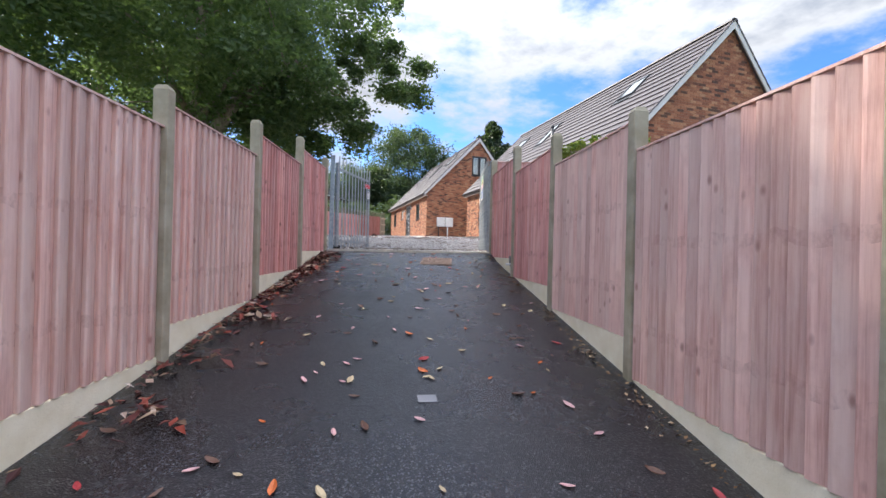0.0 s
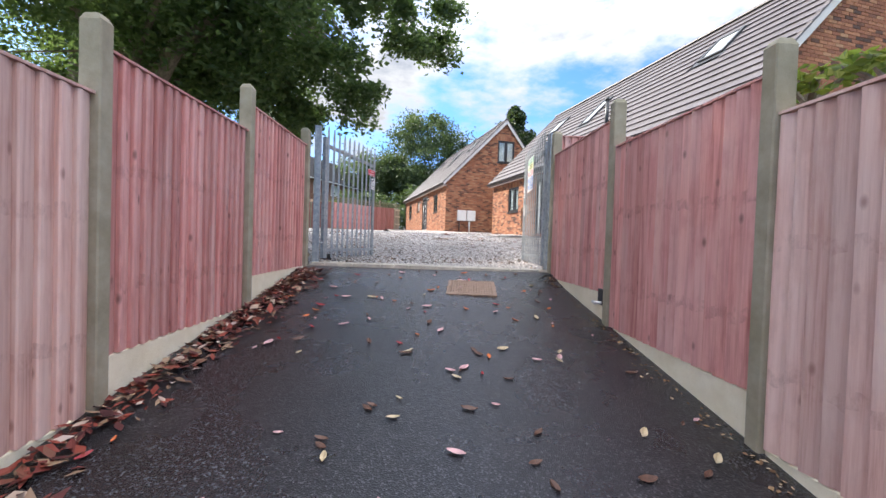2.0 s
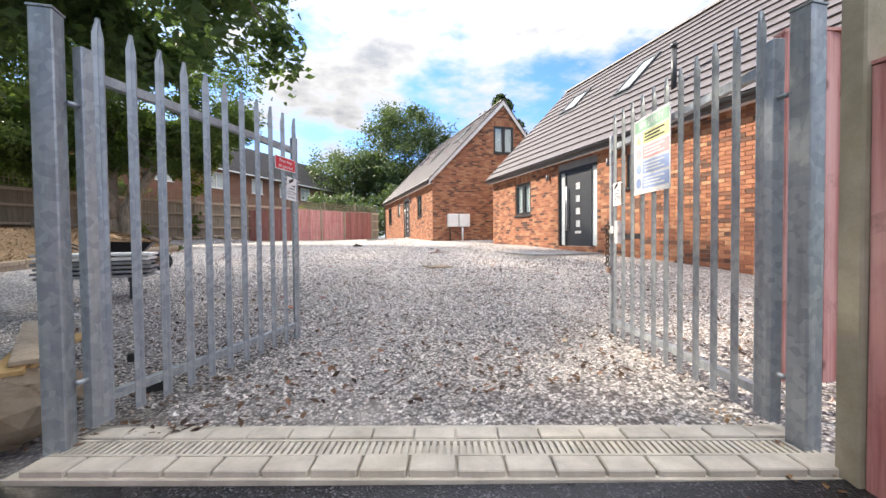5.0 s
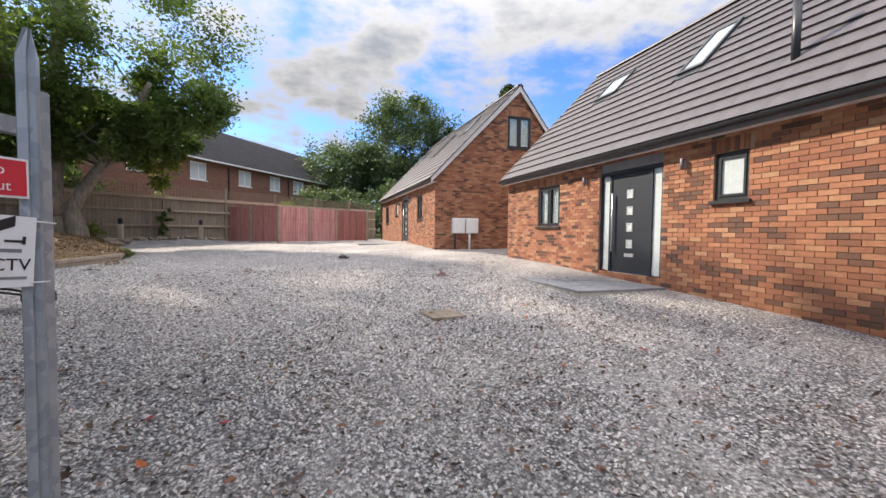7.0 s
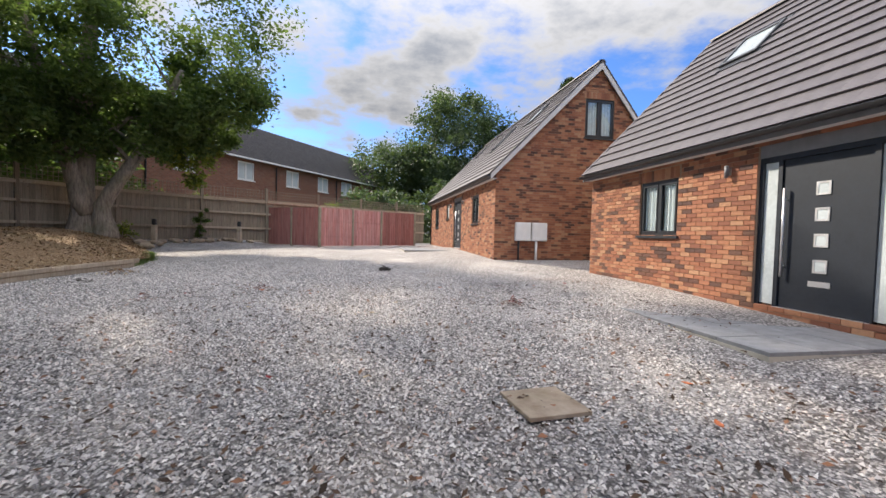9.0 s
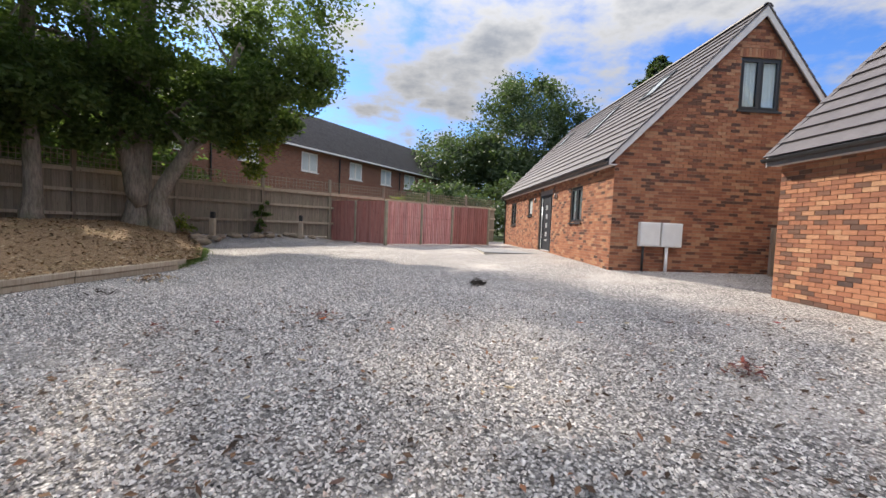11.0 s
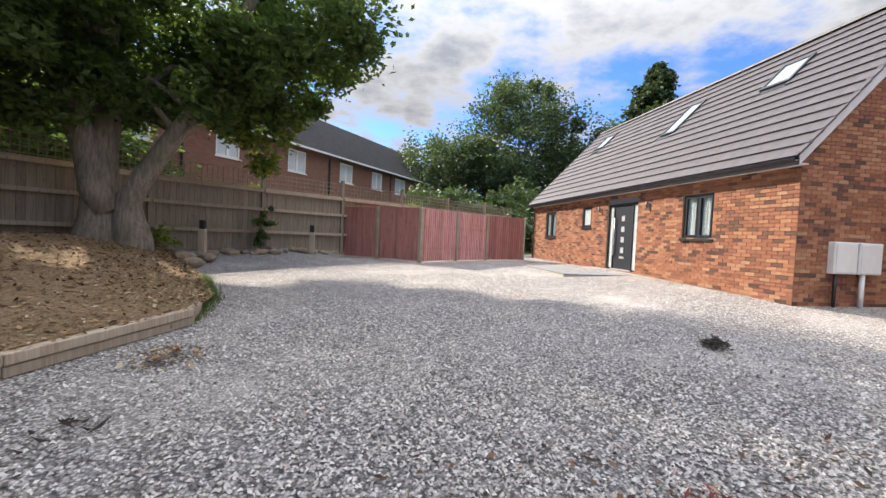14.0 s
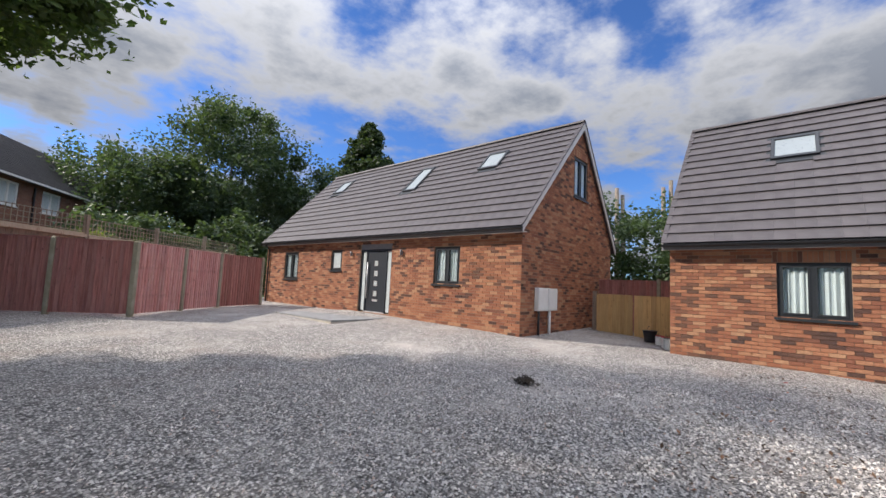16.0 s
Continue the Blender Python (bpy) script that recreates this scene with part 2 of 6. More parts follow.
def soil_mat():
    k = Mat("soil", 0.95, spec=0.15)
    k.world_co()
    n = k.noise(26, 7, 0.75)
    col = k.ramp(n, [(0.3, (0.14, 0.085, 0.052)), (0.52, (0.32, 0.215, 0.13)), (0.72, (0.5, 0.38, 0.25))])
    col = k.mix(k.grey(k.noise(0.8, 4), 0.5, 0.7, 0.0, 0.5), col, (0.2, 0.17, 0.07))
    k.color(col)
    k.bump(n, 1.0, 0.03)
    return k.m


def grass_mat():
    k = Mat("rough_grass", 0.9, spec=0.2)
    k.world_co()
    n = k.noise(9, 7, 0.75)
    k.color(k.ramp(n, [(0.3, (0.04, 0.06, 0.02)), (0.7, (0.13, 0.15, 0.06))]))
    k.bump(n, 1.0, 0.05)
    return k.m


def tile_mat(name, island):
    k = Mat(name, 0.55, spec=0.45)
    r = k.random(island)
    n = k.noise(3.0, 5, 0.6)
    col = k.mix(k.grey(n, 0.3, 0.7), (0.078, 0.069, 0.073), (0.115, 0.103, 0.107))
    tint = k.ramp(r, [(0.0, (0.93, 0.93, 0.94)), (1.0, (1.06, 1.05, 1.05))])
    k.color(k.mix(1.0, col, tint, "MULTIPLY"))
    k.bump(k.noise(60, 4), 0.3, 0.004)
    return k.m


def concrete_mat(name, a, b, green=0.25):
    k = Mat(name, 0.9, spec=0.25)
    k.world_co()
    n = k.noise(5, 7, 0.65)
    col = k.ramp(n, [(0.3, a), (0.7, b)])
    col = k.mix(k.grey(k.noise(2.2, 4), 0.5, 0.75, 0, green), col, (0.22, 0.2, 0.11))
    col = k.mix(k.grey(k.voronoi(90), 0.0, 0.18, 0.5, 0.0), col, (0.18, 0.16, 0.13))
    k.color(col)
    k.bump(k.noise(70, 5), 0.6, 0.004)
    return k.m


def steel_mat():
    k = Mat("galvanised_steel", 0.5, metal=0.55)
    v = k.voronoi(26, out="Color")
    sep = k.node("ShaderNodeSeparateColor")
    k.link(v, sep.inputs[0])
    n = k.noise(1.0, 5, 0.6, k.stretch((20, 20, 1.5)))
    col = k.ramp(sep.outputs[0], [(0.0, (0.30, 0.33, 0.36)), (1.0, (0.44, 0.47, 0.49))])
    col = k.mix(k.grey(n, 0.45, 0.75, 0, 0.5), col, (0.2, 0.22, 0.23))
    k.color(col)
    k.rough(k.grey(n, 0.3, 0.7, 0.38, 0.6))
    return k.m


M = dict(
    brick=brick_mat("brick_piece", False), bricks=brick_mat("brick_joined", True),
    mortar=concrete_mat("mortar", (0.27, 0.19, 0.135), (0.4, 0.295, 0.215), 0.0),
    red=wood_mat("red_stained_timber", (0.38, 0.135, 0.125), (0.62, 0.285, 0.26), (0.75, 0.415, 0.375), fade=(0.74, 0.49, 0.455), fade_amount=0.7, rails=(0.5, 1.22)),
    faded=wood_mat("faded_timber", (0.44, 0.235, 0.2), (0.66, 0.425, 0.37), (0.77, 0.56, 0.5), knots=(0.28, 0.14, 0.12), fade=(0.74, 0.58, 0.52), fade_amount=0.8, rails=(0.5, 1.22)),
    # the compound's outer runs also use this darker red for their shade
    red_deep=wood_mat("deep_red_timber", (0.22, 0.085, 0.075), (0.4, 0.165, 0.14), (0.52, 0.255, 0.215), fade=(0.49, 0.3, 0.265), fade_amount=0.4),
    grey_wood=wood_mat("weathered_timber", (0.16, 0.128, 0.1), (0.3, 0.245, 0.19), (0.43, 0.36, 0.285), fade=(0.29, 0.27, 0.2)),
    new_wood=wood_mat("new_pine", (0.42, 0.26, 0.10), (0.58, 0.38, 0.16), (0.68, 0.48, 0.24), knots=(0.3, 0.16, 0.07), fade=(0.62, 0.45, 0.22), fade_amount=0.4),
    sleeper=wood_mat("sleeper_timber", (0.3, 0.23, 0.16), (0.44, 0.36, 0.27), (0.58, 0.5, 0.39), fade=(0.5, 0.44, 0.34)),
    post=concrete_mat("post_concrete", (0.27, 0.24, 0.17), (0.42, 0.38, 0.29), 0.4),
    gboard=concrete_mat("board_concrete", (0.78, 0.7, 0.51), (0.9, 0.84, 0.67), 0.12),
    pale=concrete_mat("pale_paving", (0.38, 0.345, 0.29), (0.6, 0.555, 0.47), 0.2),
    slab=concrete_mat("paving_slab", (0.2, 0.2, 0.205), (0.32, 0.32, 0.325), 0.1),
    steel=steel_mat(), asphalt=asphalt_mat(), gravel=gravel_mat(), stone=stone_mat(), soil=soil_mat(), grass=grass_mat(),
    tile=tile_mat("roof_tile_piece", False), tiles=tile_mat("roof_tile_joined", True),
    black=plain("black_plastic", (0.018, 0.018, 0.02), 0.35), anthracite=plain("anthracite_frame", (0.028, 0.032, 0.037), 0.4),
    door=plain("black_door_skin", (0.012, 0.017, 0.026), 0.55, bump=0.2), white=plain("white_plastic", (0.78, 0.78, 0.76), 0.45, vary=0.05),
    verge=plain("grey_white_board", (0.66, 0.64, 0.62), 0.5, vary=0.08), fascia=plain("grey_fascia", (0.2, 0.2, 0.215), 0.45),
    curtain=plain("white_curtain", (0.86, 0.86, 0.84), 0.9, vary=0.06), glass=glass_mat("window_glass"),
    frosted=plain("frosted_glass", (0.55, 0.6, 0.61), 0.25, vary=0.06), roof_glass=plain("roof_window_glass", (0.3, 0.34, 0.36), 0.32, vary=0.06), chrome=plain("brushed_steel", (0.72, 0.72, 0.73), 0.42, 0.8, 0.05),
    dark=plain("dark_room", (0.03, 0.03, 0.03), 0.9), plaster=plain("room_plaster", (0.5, 0.48, 0.45), 0.9),
    far_brick=None,
    far_tile=plain("far_roof_tile", (0.075, 0.068, 0.066), 0.8, vary=0.25, scale=2.5),
    oak_leaf=leaf_mat("oak_leaf", (0.048, 0.082, 0.028), (0.085, 0.13, 0.042), (0.14, 0.19, 0.056), 0.52),
    cherry_leaf=leaf_mat("cherry_leaf", (0.045, 0.085, 0.045), (0.085, 0.135, 0.065), (0.14, 0.19, 0.09), 0.55),
    far_leaf=leaf_mat("far_leaf", (0.036, 0.06, 0.036), (0.056, 0.088, 0.05), (0.09, 0.125, 0.062), 0.3),
    dark_leaf=leaf_mat("conifer_leaf", (0.018, 0.035, 0.018), (0.035, 0.055, 0.025), (0.05, 0.08, 0.03), 0.2),
    yellow_leaf=leaf_mat("yellow_green_leaf", (0.09, 0.13, 0.02), (0.2, 0.24, 0.035), (0.34, 0.34, 0.05), 0.5),
    bark=bark_mat("oak_bark", (0.12, 0.098, 0.08), (0.38, 0.32, 0.265)),
    rust=plain("rusty_cover", (0.3, 0.2, 0.14), 0.7, 0.2, 0.3, 20, 0.4),
    rock=concrete_mat("rubble_stone", (0.22, 0.16, 0.11), (0.42, 0.34, 0.26), 0.5),
    sign_red=plain("sign_red", (0.62, 0.03, 0.05), 0.4, vary=0.04), sign_white=plain("sign_white", (0.8, 0.8, 0.8), 0.4, vary=0.03),
    sign_green=plain("sign_green", (0.03, 0.3, 0.2), 0.4, vary=0.04), sign_yellow=plain("sign_yellow", (0.7, 0.62, 0.1), 0.4, vary=0.04),
    board_green=plain("board_green", (0.34, 0.56, 0.4), 0.5, vary=0.05), board_yellow=plain("board_yellow", (0.72, 0.74, 0.36), 0.5, vary=0.05),
    board_red=plain("board_pink", (0.72, 0.38, 0.4), 0.5, vary=0.05), board_blue=plain("board_blue", (0.34, 0.44, 0.7), 0.5, vary=0.05),
    sign_blue=plain("sign_blue", (0.03, 0.14, 0.42), 0.4, vary=0.04), ink=plain("black_ink", (0.012, 0.012, 0.014), 0.5, vary=0.02),
)


def fallen_mat():
    k = Mat("fallen_leaf", 0.6, spec=0.3)
    r = k.random(True)
    k.color(k.ramp(r, [(0.0, (0.05, 0.018, 0.018)), (0.3, (0.12, 0.03, 0.025)), (0.55, (0.26, 0.055, 0.035)), (0.72, (0.14, 0.085, 0.055)), (0.9, (0.36, 0.24, 0.15)), (1.0, (0.55, 0.44, 0.38))]))
    return k.m


def fallen_single(name, c):
    return plain(name, c, 0.55, vary=0.25, scale=40)


M["fallen"] = fallen_mat()
FALLEN = [fallen_single("leaf_" + n, c) for n, c in (("orange", (0.55, 0.15, 0.04)), ("red", (0.35, 0.04, 0.045)), ("pink", (0.55, 0.33, 0.33)), ("tan", (0.5, 0.4, 0.25)), ("brown", (0.12, 0.06, 0.04)))]
FALLEN_WORD = ["orange", "dark red", "pale pink", "tan", "dark brown"]


def far_brick_mat():
    k = Mat("far_brick", 0.9, spec=0.2)
    n = k.node("ShaderNodeTexBrick", Scale=1.0)
    n.inputs["Color1"].default_value, n.inputs["Color2"].default_value = (0.17, 0.08, 0.058, 1), (0.25, 0.118, 0.08, 1)
    n.inputs["Mortar"].default_value = (0.24, 0.19, 0.155, 1)
    n.inputs["Brick Width"].default_value, n.inputs["Row Height"].default_value, n.inputs["Mortar Size"].default_value = 0.225, 0.075, 0.006
    m = k.node("ShaderNodeMapping")
    m.inputs["Rotation"].default_value = (radians(90), 0, 0)
    k.link(k.co, m.inputs[0])
    k.link(m.outputs[0], n.inputs["Vector"])
    k.color(n.outputs[0])
    return k.m


M["far_brick"] = far_brick_mat()


# ---- mesh helpers ----
def box(bm, x0, x1, y0, y1, z0, z1, bevel=0.0):
    vs = [bm.verts.new(p) for p in ((x0, y0, z0), (x1, y0, z0), (x1, y1, z0), (x0, y1, z0), (x0, y0, z1), (x1, y0, z1), (x1, y1, z1), (x0, y1, z1))]
    fs = [bm.faces.new([vs[i] for i in q]) for q in ((3, 2, 1, 0), (4, 5, 6, 7), (0, 1, 5, 4), (1, 2, 6, 5), (2, 3, 7, 6), (3, 0, 4, 7))]
    if bevel:
        es = {e for f in fs for e in f.edges}
        bmesh.ops.bevel(bm, geom=list(es), offset=bevel, segments=1, affect="EDGES")
    return vs


def one_box(*a, **k):
    bm = bmesh.new()
    box(bm, *a, **k)
    return bm


def tube(bm, pts, radii, sides=8):
    """A round limb through pts."""
    rings = []
    for i, p in enumerate(pts):
        p = Vector(p)
        d = (Vector(pts[min(i + 1, len(pts) - 1)]) - Vector(pts[max(i - 1, 0)])).normalized()
        a = d.cross(Vector((0.31, 0.95, 0.05))).normalized()
        b = d.cross(a)
        r = radii[i] if isinstance(radii, (list, tuple)) else radii
        rings.append([bm.verts.new(p + (a * math.cos(2 * math.pi * j / sides) + b * math.sin(2 * math.pi * j / sides)) * r) for j in range(sides)])
    for u, v in zip(rings, rings[1:]):
        for j in range(sides):
            bm.faces.new((u[j], u[(j + 1) % sides], v[(j + 1) % sides], v[j]))
    bm.faces.new(rings[0][::-1])
    bm.faces.new(rings[-1])


def mesh_of(bm, name, mat, smooth=False):
    bmesh.ops.recalc_face_normals(bm, faces=bm.faces[:])
    me = bpy.data.meshes.new(name)
    bm.to_mesh(me)
    bm.free()
    me.materials.append(mat)
    if smooth:
        me.shade_smooth()
    return me


def part(name, bm, mat, parent=None, label="", smooth=False):
    ob = new(name, mesh_of(bm, name, mat, smooth))
    if parent is not None:
        ob.parent = parent
    return tagged(ob, label)


def piece(name, me, parent, m):
    ob = new(name, me)
    ob.parent = parent
    ob.matrix_basis = m
    return ob


def thing(name, m, label, category, group="", kind=""):
    ob = new(name)
    ob.matrix_basis = m
    ob.empty_display_size = 0.2
    return tagged(ob, label, category, group, kind)


def boxes_mesh(name, boxes, mat):
    """One mesh of many boxes (x0, x1, y0, y1, z0, z1)."""
    b = np.array(boxes, dtype=float)
    idx = np.array([[0, 2, 4], [1, 2, 4], [1, 3, 4], [0, 3, 4], [0, 2, 5], [1, 2, 5], [1, 3, 5], [0, 3, 5]])
    v = b[:, idx].reshape(-1, 3)
    q = np.array([[3, 2, 1, 0], [4, 5, 6, 7], [0, 1, 5, 4], [1, 2, 6, 5], [2, 3, 7, 6], [3, 0, 4, 7]])
    f = (q[None] + (np.arange(len(b)) * 8)[:, None, None]).reshape(-1, 4)
    me = bpy.data.meshes.new(name)
    me.from_pydata(v.tolist(), [], f.tolist())
    me.materials.append(mat)
    return me


def quads_object(name, verts, faces, mat):
    me = bpy.data.meshes.new(name)
    me.from_pydata(verts.tolist(), [], faces.tolist())
    me.materials.append(mat)
    return new(name, me)


# ---- the lie of the land ----
GD = (-60.0, -40.0, 0.0, 2.0, 5.0, 8.0, 12.5, 16.0, 22.0, 32.0, 60.0)
GZ = (-5.66, -5.66, 1.34, 1.41, 1.75, 1.88, 2.08, 2.2, 2.34, 2.36, 2.4)


def ahead(x, y):
    return 0.34 * x + 0.94 * y - 2.8


def G(x, y):
    """Height of the ground: the drive climbs to the gate, the yard goes on rising gently."""
    d = ahead(x, y)
    z = float(np.interp(d, GD, GZ))
    if d < 0:                              # the drive itself, with its slight cross fall
        slope = 1.33 + 0.164 * (0.155 * x + 0.988 * max(y, -30.0) - 2.62)
        k = min(1.0, -d / 0.7)
        z = z * (1 - k) + slope * k
    if x > 4.5 and 4.5 < y <= 15:          # and towards the near house
        z += 0.09 * min(1, (x - 4.5) / 2) * min(1, (y - 4.5) / 2) * min(1, (16 - y) / 3)
    if 3.0 < x and y > 15:                 # gravel banked up along the far house
        z += 0.1 * min(1, (x - 3.0) / 2.5) * min(1, (y - 15) / 4) * (1 if y < 26 else 0.4)
    if x < -3.2 and y > 20:                # bank along the old boundary fence
        away = 0.72 * (x + 7.65) - 0.69 * (y - 23.1)
        z += 0.32 * max(0.0, min(1.0, 1 - (away - 0.3) / 2.2)) * min(1.0, (-3.2 - x) / 1.0)
    return z


GL = [Vector((-1.35 + 0.405 * i, -2.89 + 1.873 * i, 0)) for i in range(-4, 4)]      # left posts, the last at the gate
GR = [Vector((2.50 + 0.33 * i, -3.88 + 1.87 * i, 0)) for i in range(-3, 4)]       # right posts


def build_ground():
    """One sheet to the horizon, finer near the yard."""
    def axis(lo, hi, step):
        inner = list(np.arange(lo, hi + 0.01, step))
        return [-2500, -800, -300, -120, -70, lo - 15] + inner + [hi + 15, 90, 150, 350, 900, 2500]
    xs, ys = axis(-24, 30, 1.0), axis(-20, 60, 1.0)
    bm = bmesh.new()
    grid = {}
    for i, x in enumerate(xs):
        for j, y in enumerate(ys):
            z = G(x, y) - 0.02
            d = ahead(x, y)
            if d < 1.0 and -6 < x < 8:
                z -= 0.07
            grid[i, j] = bm.verts.new((x, y, z))
    for i in range(len(xs) - 1):
        for j in range(len(ys) - 1):
            f = bm.faces.new((grid[i, j], grid[i + 1, j], grid[i + 1, j + 1], grid[i, j + 1]))
            cx, cy = (xs[i] + xs[i + 1]) / 2, (ys[j] + ys[j + 1]) / 2
            f.material_index = 0 if (-8 < cx < 17 and ahead(cx, cy) > -1 and cy < 34) else 1
    ob = part("ground", bm, M["gravel"])
    ob.data.materials.append(M["grass"])
    return tagged(ob, "grey gravel yard with rough grass beyond", "ground", kind="structure")


build_ground()


def build_drive():
    bm = bmesh.new()
    rows = []
    n = 44
    for i in range(n + 1):
        t = i / n
        a = Vector((-6.6, -25.0, 0)).lerp(Vector((-0.06, 2.76, 0)), t)
        b = Vector((-1.2, -25.0, 0)).lerp(Vector((3.5, 1.72, 0)), t)
        rows.append([bm.verts.new((*(a.lerp(b, k / 8)).xy, G(*(a.lerp(b, k / 8)).xy) + 0.004)) for k in range(9)])
    for u, v in zip(rows, rows[1:]):
        for k in range(8):
            bm.faces.new((u[k], u[k + 1], v[k + 1], v[k]))
    tagged(part("road", bm, M["asphalt"], smooth=True), "black asphalt driveway climbing to the gate", "driveway", kind="structure")


build_drive()


def frame_at(o, along, z=0.0):
    """A matrix with x along a direction on the ground."""
    return Matrix.Translation((o[0], o[1], z)) @ Matrix.Rotation(math.atan2(along[1], along[0]), 4, "Z")


# ---- threshold: drain and setts ----
def build_threshold():
    a, b = Vector((-0.02, 2.78)), Vector((3.52, 1.74))
    d = (b - a)
    m = frame_at(a, d, 1.35)
    L = d.length
    base = thing("threshold", m, "pale stone setts with a slotted drainage channel across the gateway", "threshold", kind="structure")
    part("bed", one_box(-0.05, L + 0.05, -0.02, 0.5, -0.12, -0.012), M["pale"], base)
    n = 17
    w = L / n
    rnd = random.Random(4)
    me = mesh_of(one_box(0.006, w - 0.006, 0, 0.125, -0.02, 0.022, bevel=0.006), "sett", M["pale"])
    for i in range(n):
        piece("sett", me, base, Matrix.Translation((i * w, 0.0, rnd.uniform(-0.004, 0.004))))
    me2 = mesh_of(one_box(0.004, w - 0.004, 0.31, 0.42, -0.02, 0.018, bevel=0.006), "sett", M["pale"])
    for i in range(n):
        piece("sett", me2, base, Matrix.Translation((i * w, 0.0, rnd.uniform(-0.006, 0.003))))
    bm = bmesh.new()
    box(bm, 0, L, 0.14, 0.155, -0.012, 0.012)
    box(bm, 0, L, 0.28, 0.295, -0.012, 0.012)
    k = int(L / 0.034)
    for i in range(k):
        box(bm, i * 0.034, i * 0.034 + 0.02, 0.155, 0.28, -0.006, 0.008)
    part("drain_grating", bm, M["pale"], base, "pale slotted channel grating")


build_threshold()


# ---- featheredge fence panels ----
def board_mesh(w, h, mat, seed, thick=0.042):
    """A featheredge board: thick on one edge, thin on the other, a little uneven."""
    rnd = random.Random(seed)
    bm = bmesh.new()
    j = [rnd.uniform(-0.004, 0.004) for _ in range(4)]
    pr = [(0, 0.0), (w, 0.0), (w, 0.003), (w * 0.6, thick * 0.5), (w * 0.2, thick * 0.86), (w * 0.05, thick * 0.9), (0.0, thick * 0.72)]
    k = len(pr)
    lo = [bm.verts.new((x, -y, j[0])) for x, y in pr]
    mid = [bm.verts.new((x + j[1], -y + j[2], h * 0.5)) for x, y in pr]
    hi = [bm.verts.new((x, -y, h + j[3])) for x, y in pr]
    for a, b in ((lo, mid), (mid, hi)):
        for i in range(k):
            bm.faces.new((a[i], a[(i + 1) % k], b[(i + 1) % k], b[i]))
    bm.faces.new(lo[::-1])
    bm.faces.new(hi)
    return mesh_of(bm, "board", mat)


BOARDS = {}


def fence_panel(fence, a, b, z, h=1.8, mat="red", face=1, n=18, label="", cap=True):
    """A closeboard panel between two posts; face says which side the boards are on (1: to the right of a -> b)."""
    d = Vector(b) - Vector(a)
    if face < 0:
        a, b = b, a
        d = -d
    gap = 0.05
    w = d.length - 2 * gap
    bm = bmesh.new()
    for zr in (0.2, h / 2, h - 0.25):
        box(bm, 0, w, 0.004, 0.034, zr, zr + 0.07)
    if cap:
        box(bm, -0.005, w + 0.005, -0.04, 0.05, h + 0.004, h + 0.02)
    o = part("fence_panel", bm, M[mat], fence, label)
    o.matrix_basis = frame_at(a, d, z) @ Matrix.Translation((gap, 0, 0))
    step = w / n
    rnd = random.Random(int(abs(a[0] * 31 + a[1] * 17) * 10))
    for i in range(n):
        key = (round(step, 2), round(h, 2), mat, rnd.randrange(4))
        if key not in BOARDS:
            BOARDS[key] = board_mesh(step + 0.012, h, M[mat], key[3] + 3)
        piece("board", BOARDS[key], o, Matrix.Translation((i * step, rnd.uniform(-0.002, 0.002), rnd.uniform(-0.001, 0.001))) @ Matrix.Rotation(rnd.uniform(-0.004, 0.004), 4, "Y"))
    return o


def concrete_post(fence, p, z0, z1, along, label=""):
    bm = bmesh.new()
    h = z1 - z0
    box(bm, -0.05, 0.05, -0.065, 0.065, -0.15, h - 0.03, bevel=0.008)
    vs = box(bm, -0.048, 0.048, -0.063, 0.063, h - 0.04, h)
    for v in vs[4:]:
        v.co.x *= 0.75
        v.co.y *= 0.6
    o = part("fence_post", bm, M["post"], fence, label)
    o.matrix_basis = frame_at(p, along, z0)
    return o


def gravel_board(fence, a, b, z, h):
    d = Vector(b) - Vector(a)
    o = part("gravel_board", one_box(0.05, d.length - 0.05, -0.024, 0.024, 0, h, bevel=0.005), M["gboard"], fence, "pale concrete gravel board")
    o.matrix_basis = frame_at(a, d, z)
    return o


# foot and height of the panels nearest the gate, from the fourth on, by side
PANEL_FOOT = {1: (0.465, 0.70, 1.0, 1.32), -1: (0.355, 0.675, 0.95, 1.275)}
PANEL_HIGH = {1: (1.87, 1.84, 1.83, 1.80), -1: (1.90, 1.84, 1.81, 1.78)}


def drive_fence(posts, side, label):
    fence = thing("fence", Matrix.Identity(4), label, "fence", "drive fences")
    d = (posts[-1] - posts[0]).normalized()
    for i, p in enumerate(posts):
        z = G(p.x, p.y)
        concrete_post(fence, p, z - 0.05, z + (2.3 if i < len(posts) - 1 else 2.08), d, "square weathered concrete post")
    for i, (p, q) in enumerate(zip(posts, posts[1:])):
        k = i - (len(posts) - 5)
        bottom = PANEL_FOOT[side][k] if k >= 0 else G(q.x, q.y) + 0.03
        high = PANEL_HIGH[side][k] if k >= 0 else 1.88
        old = i < len(posts) - 3
        shade = "faded pinkish brown boards" if old else "red-stained boards with dark knots"
        fence_panel(fence, p.xy, q.xy, bottom, high, "faded" if old else "red", side, 17, shade)
        gravel_board(fence, p.xy, q.xy, bottom - 0.45, 0.445)


drive_fence(GL, 1, "red-stained featheredge fence with concrete posts, leaf litter at its foot")
drive_fence(GR, -1, "faded pinkish featheredge fence with concrete posts climbing the drive")


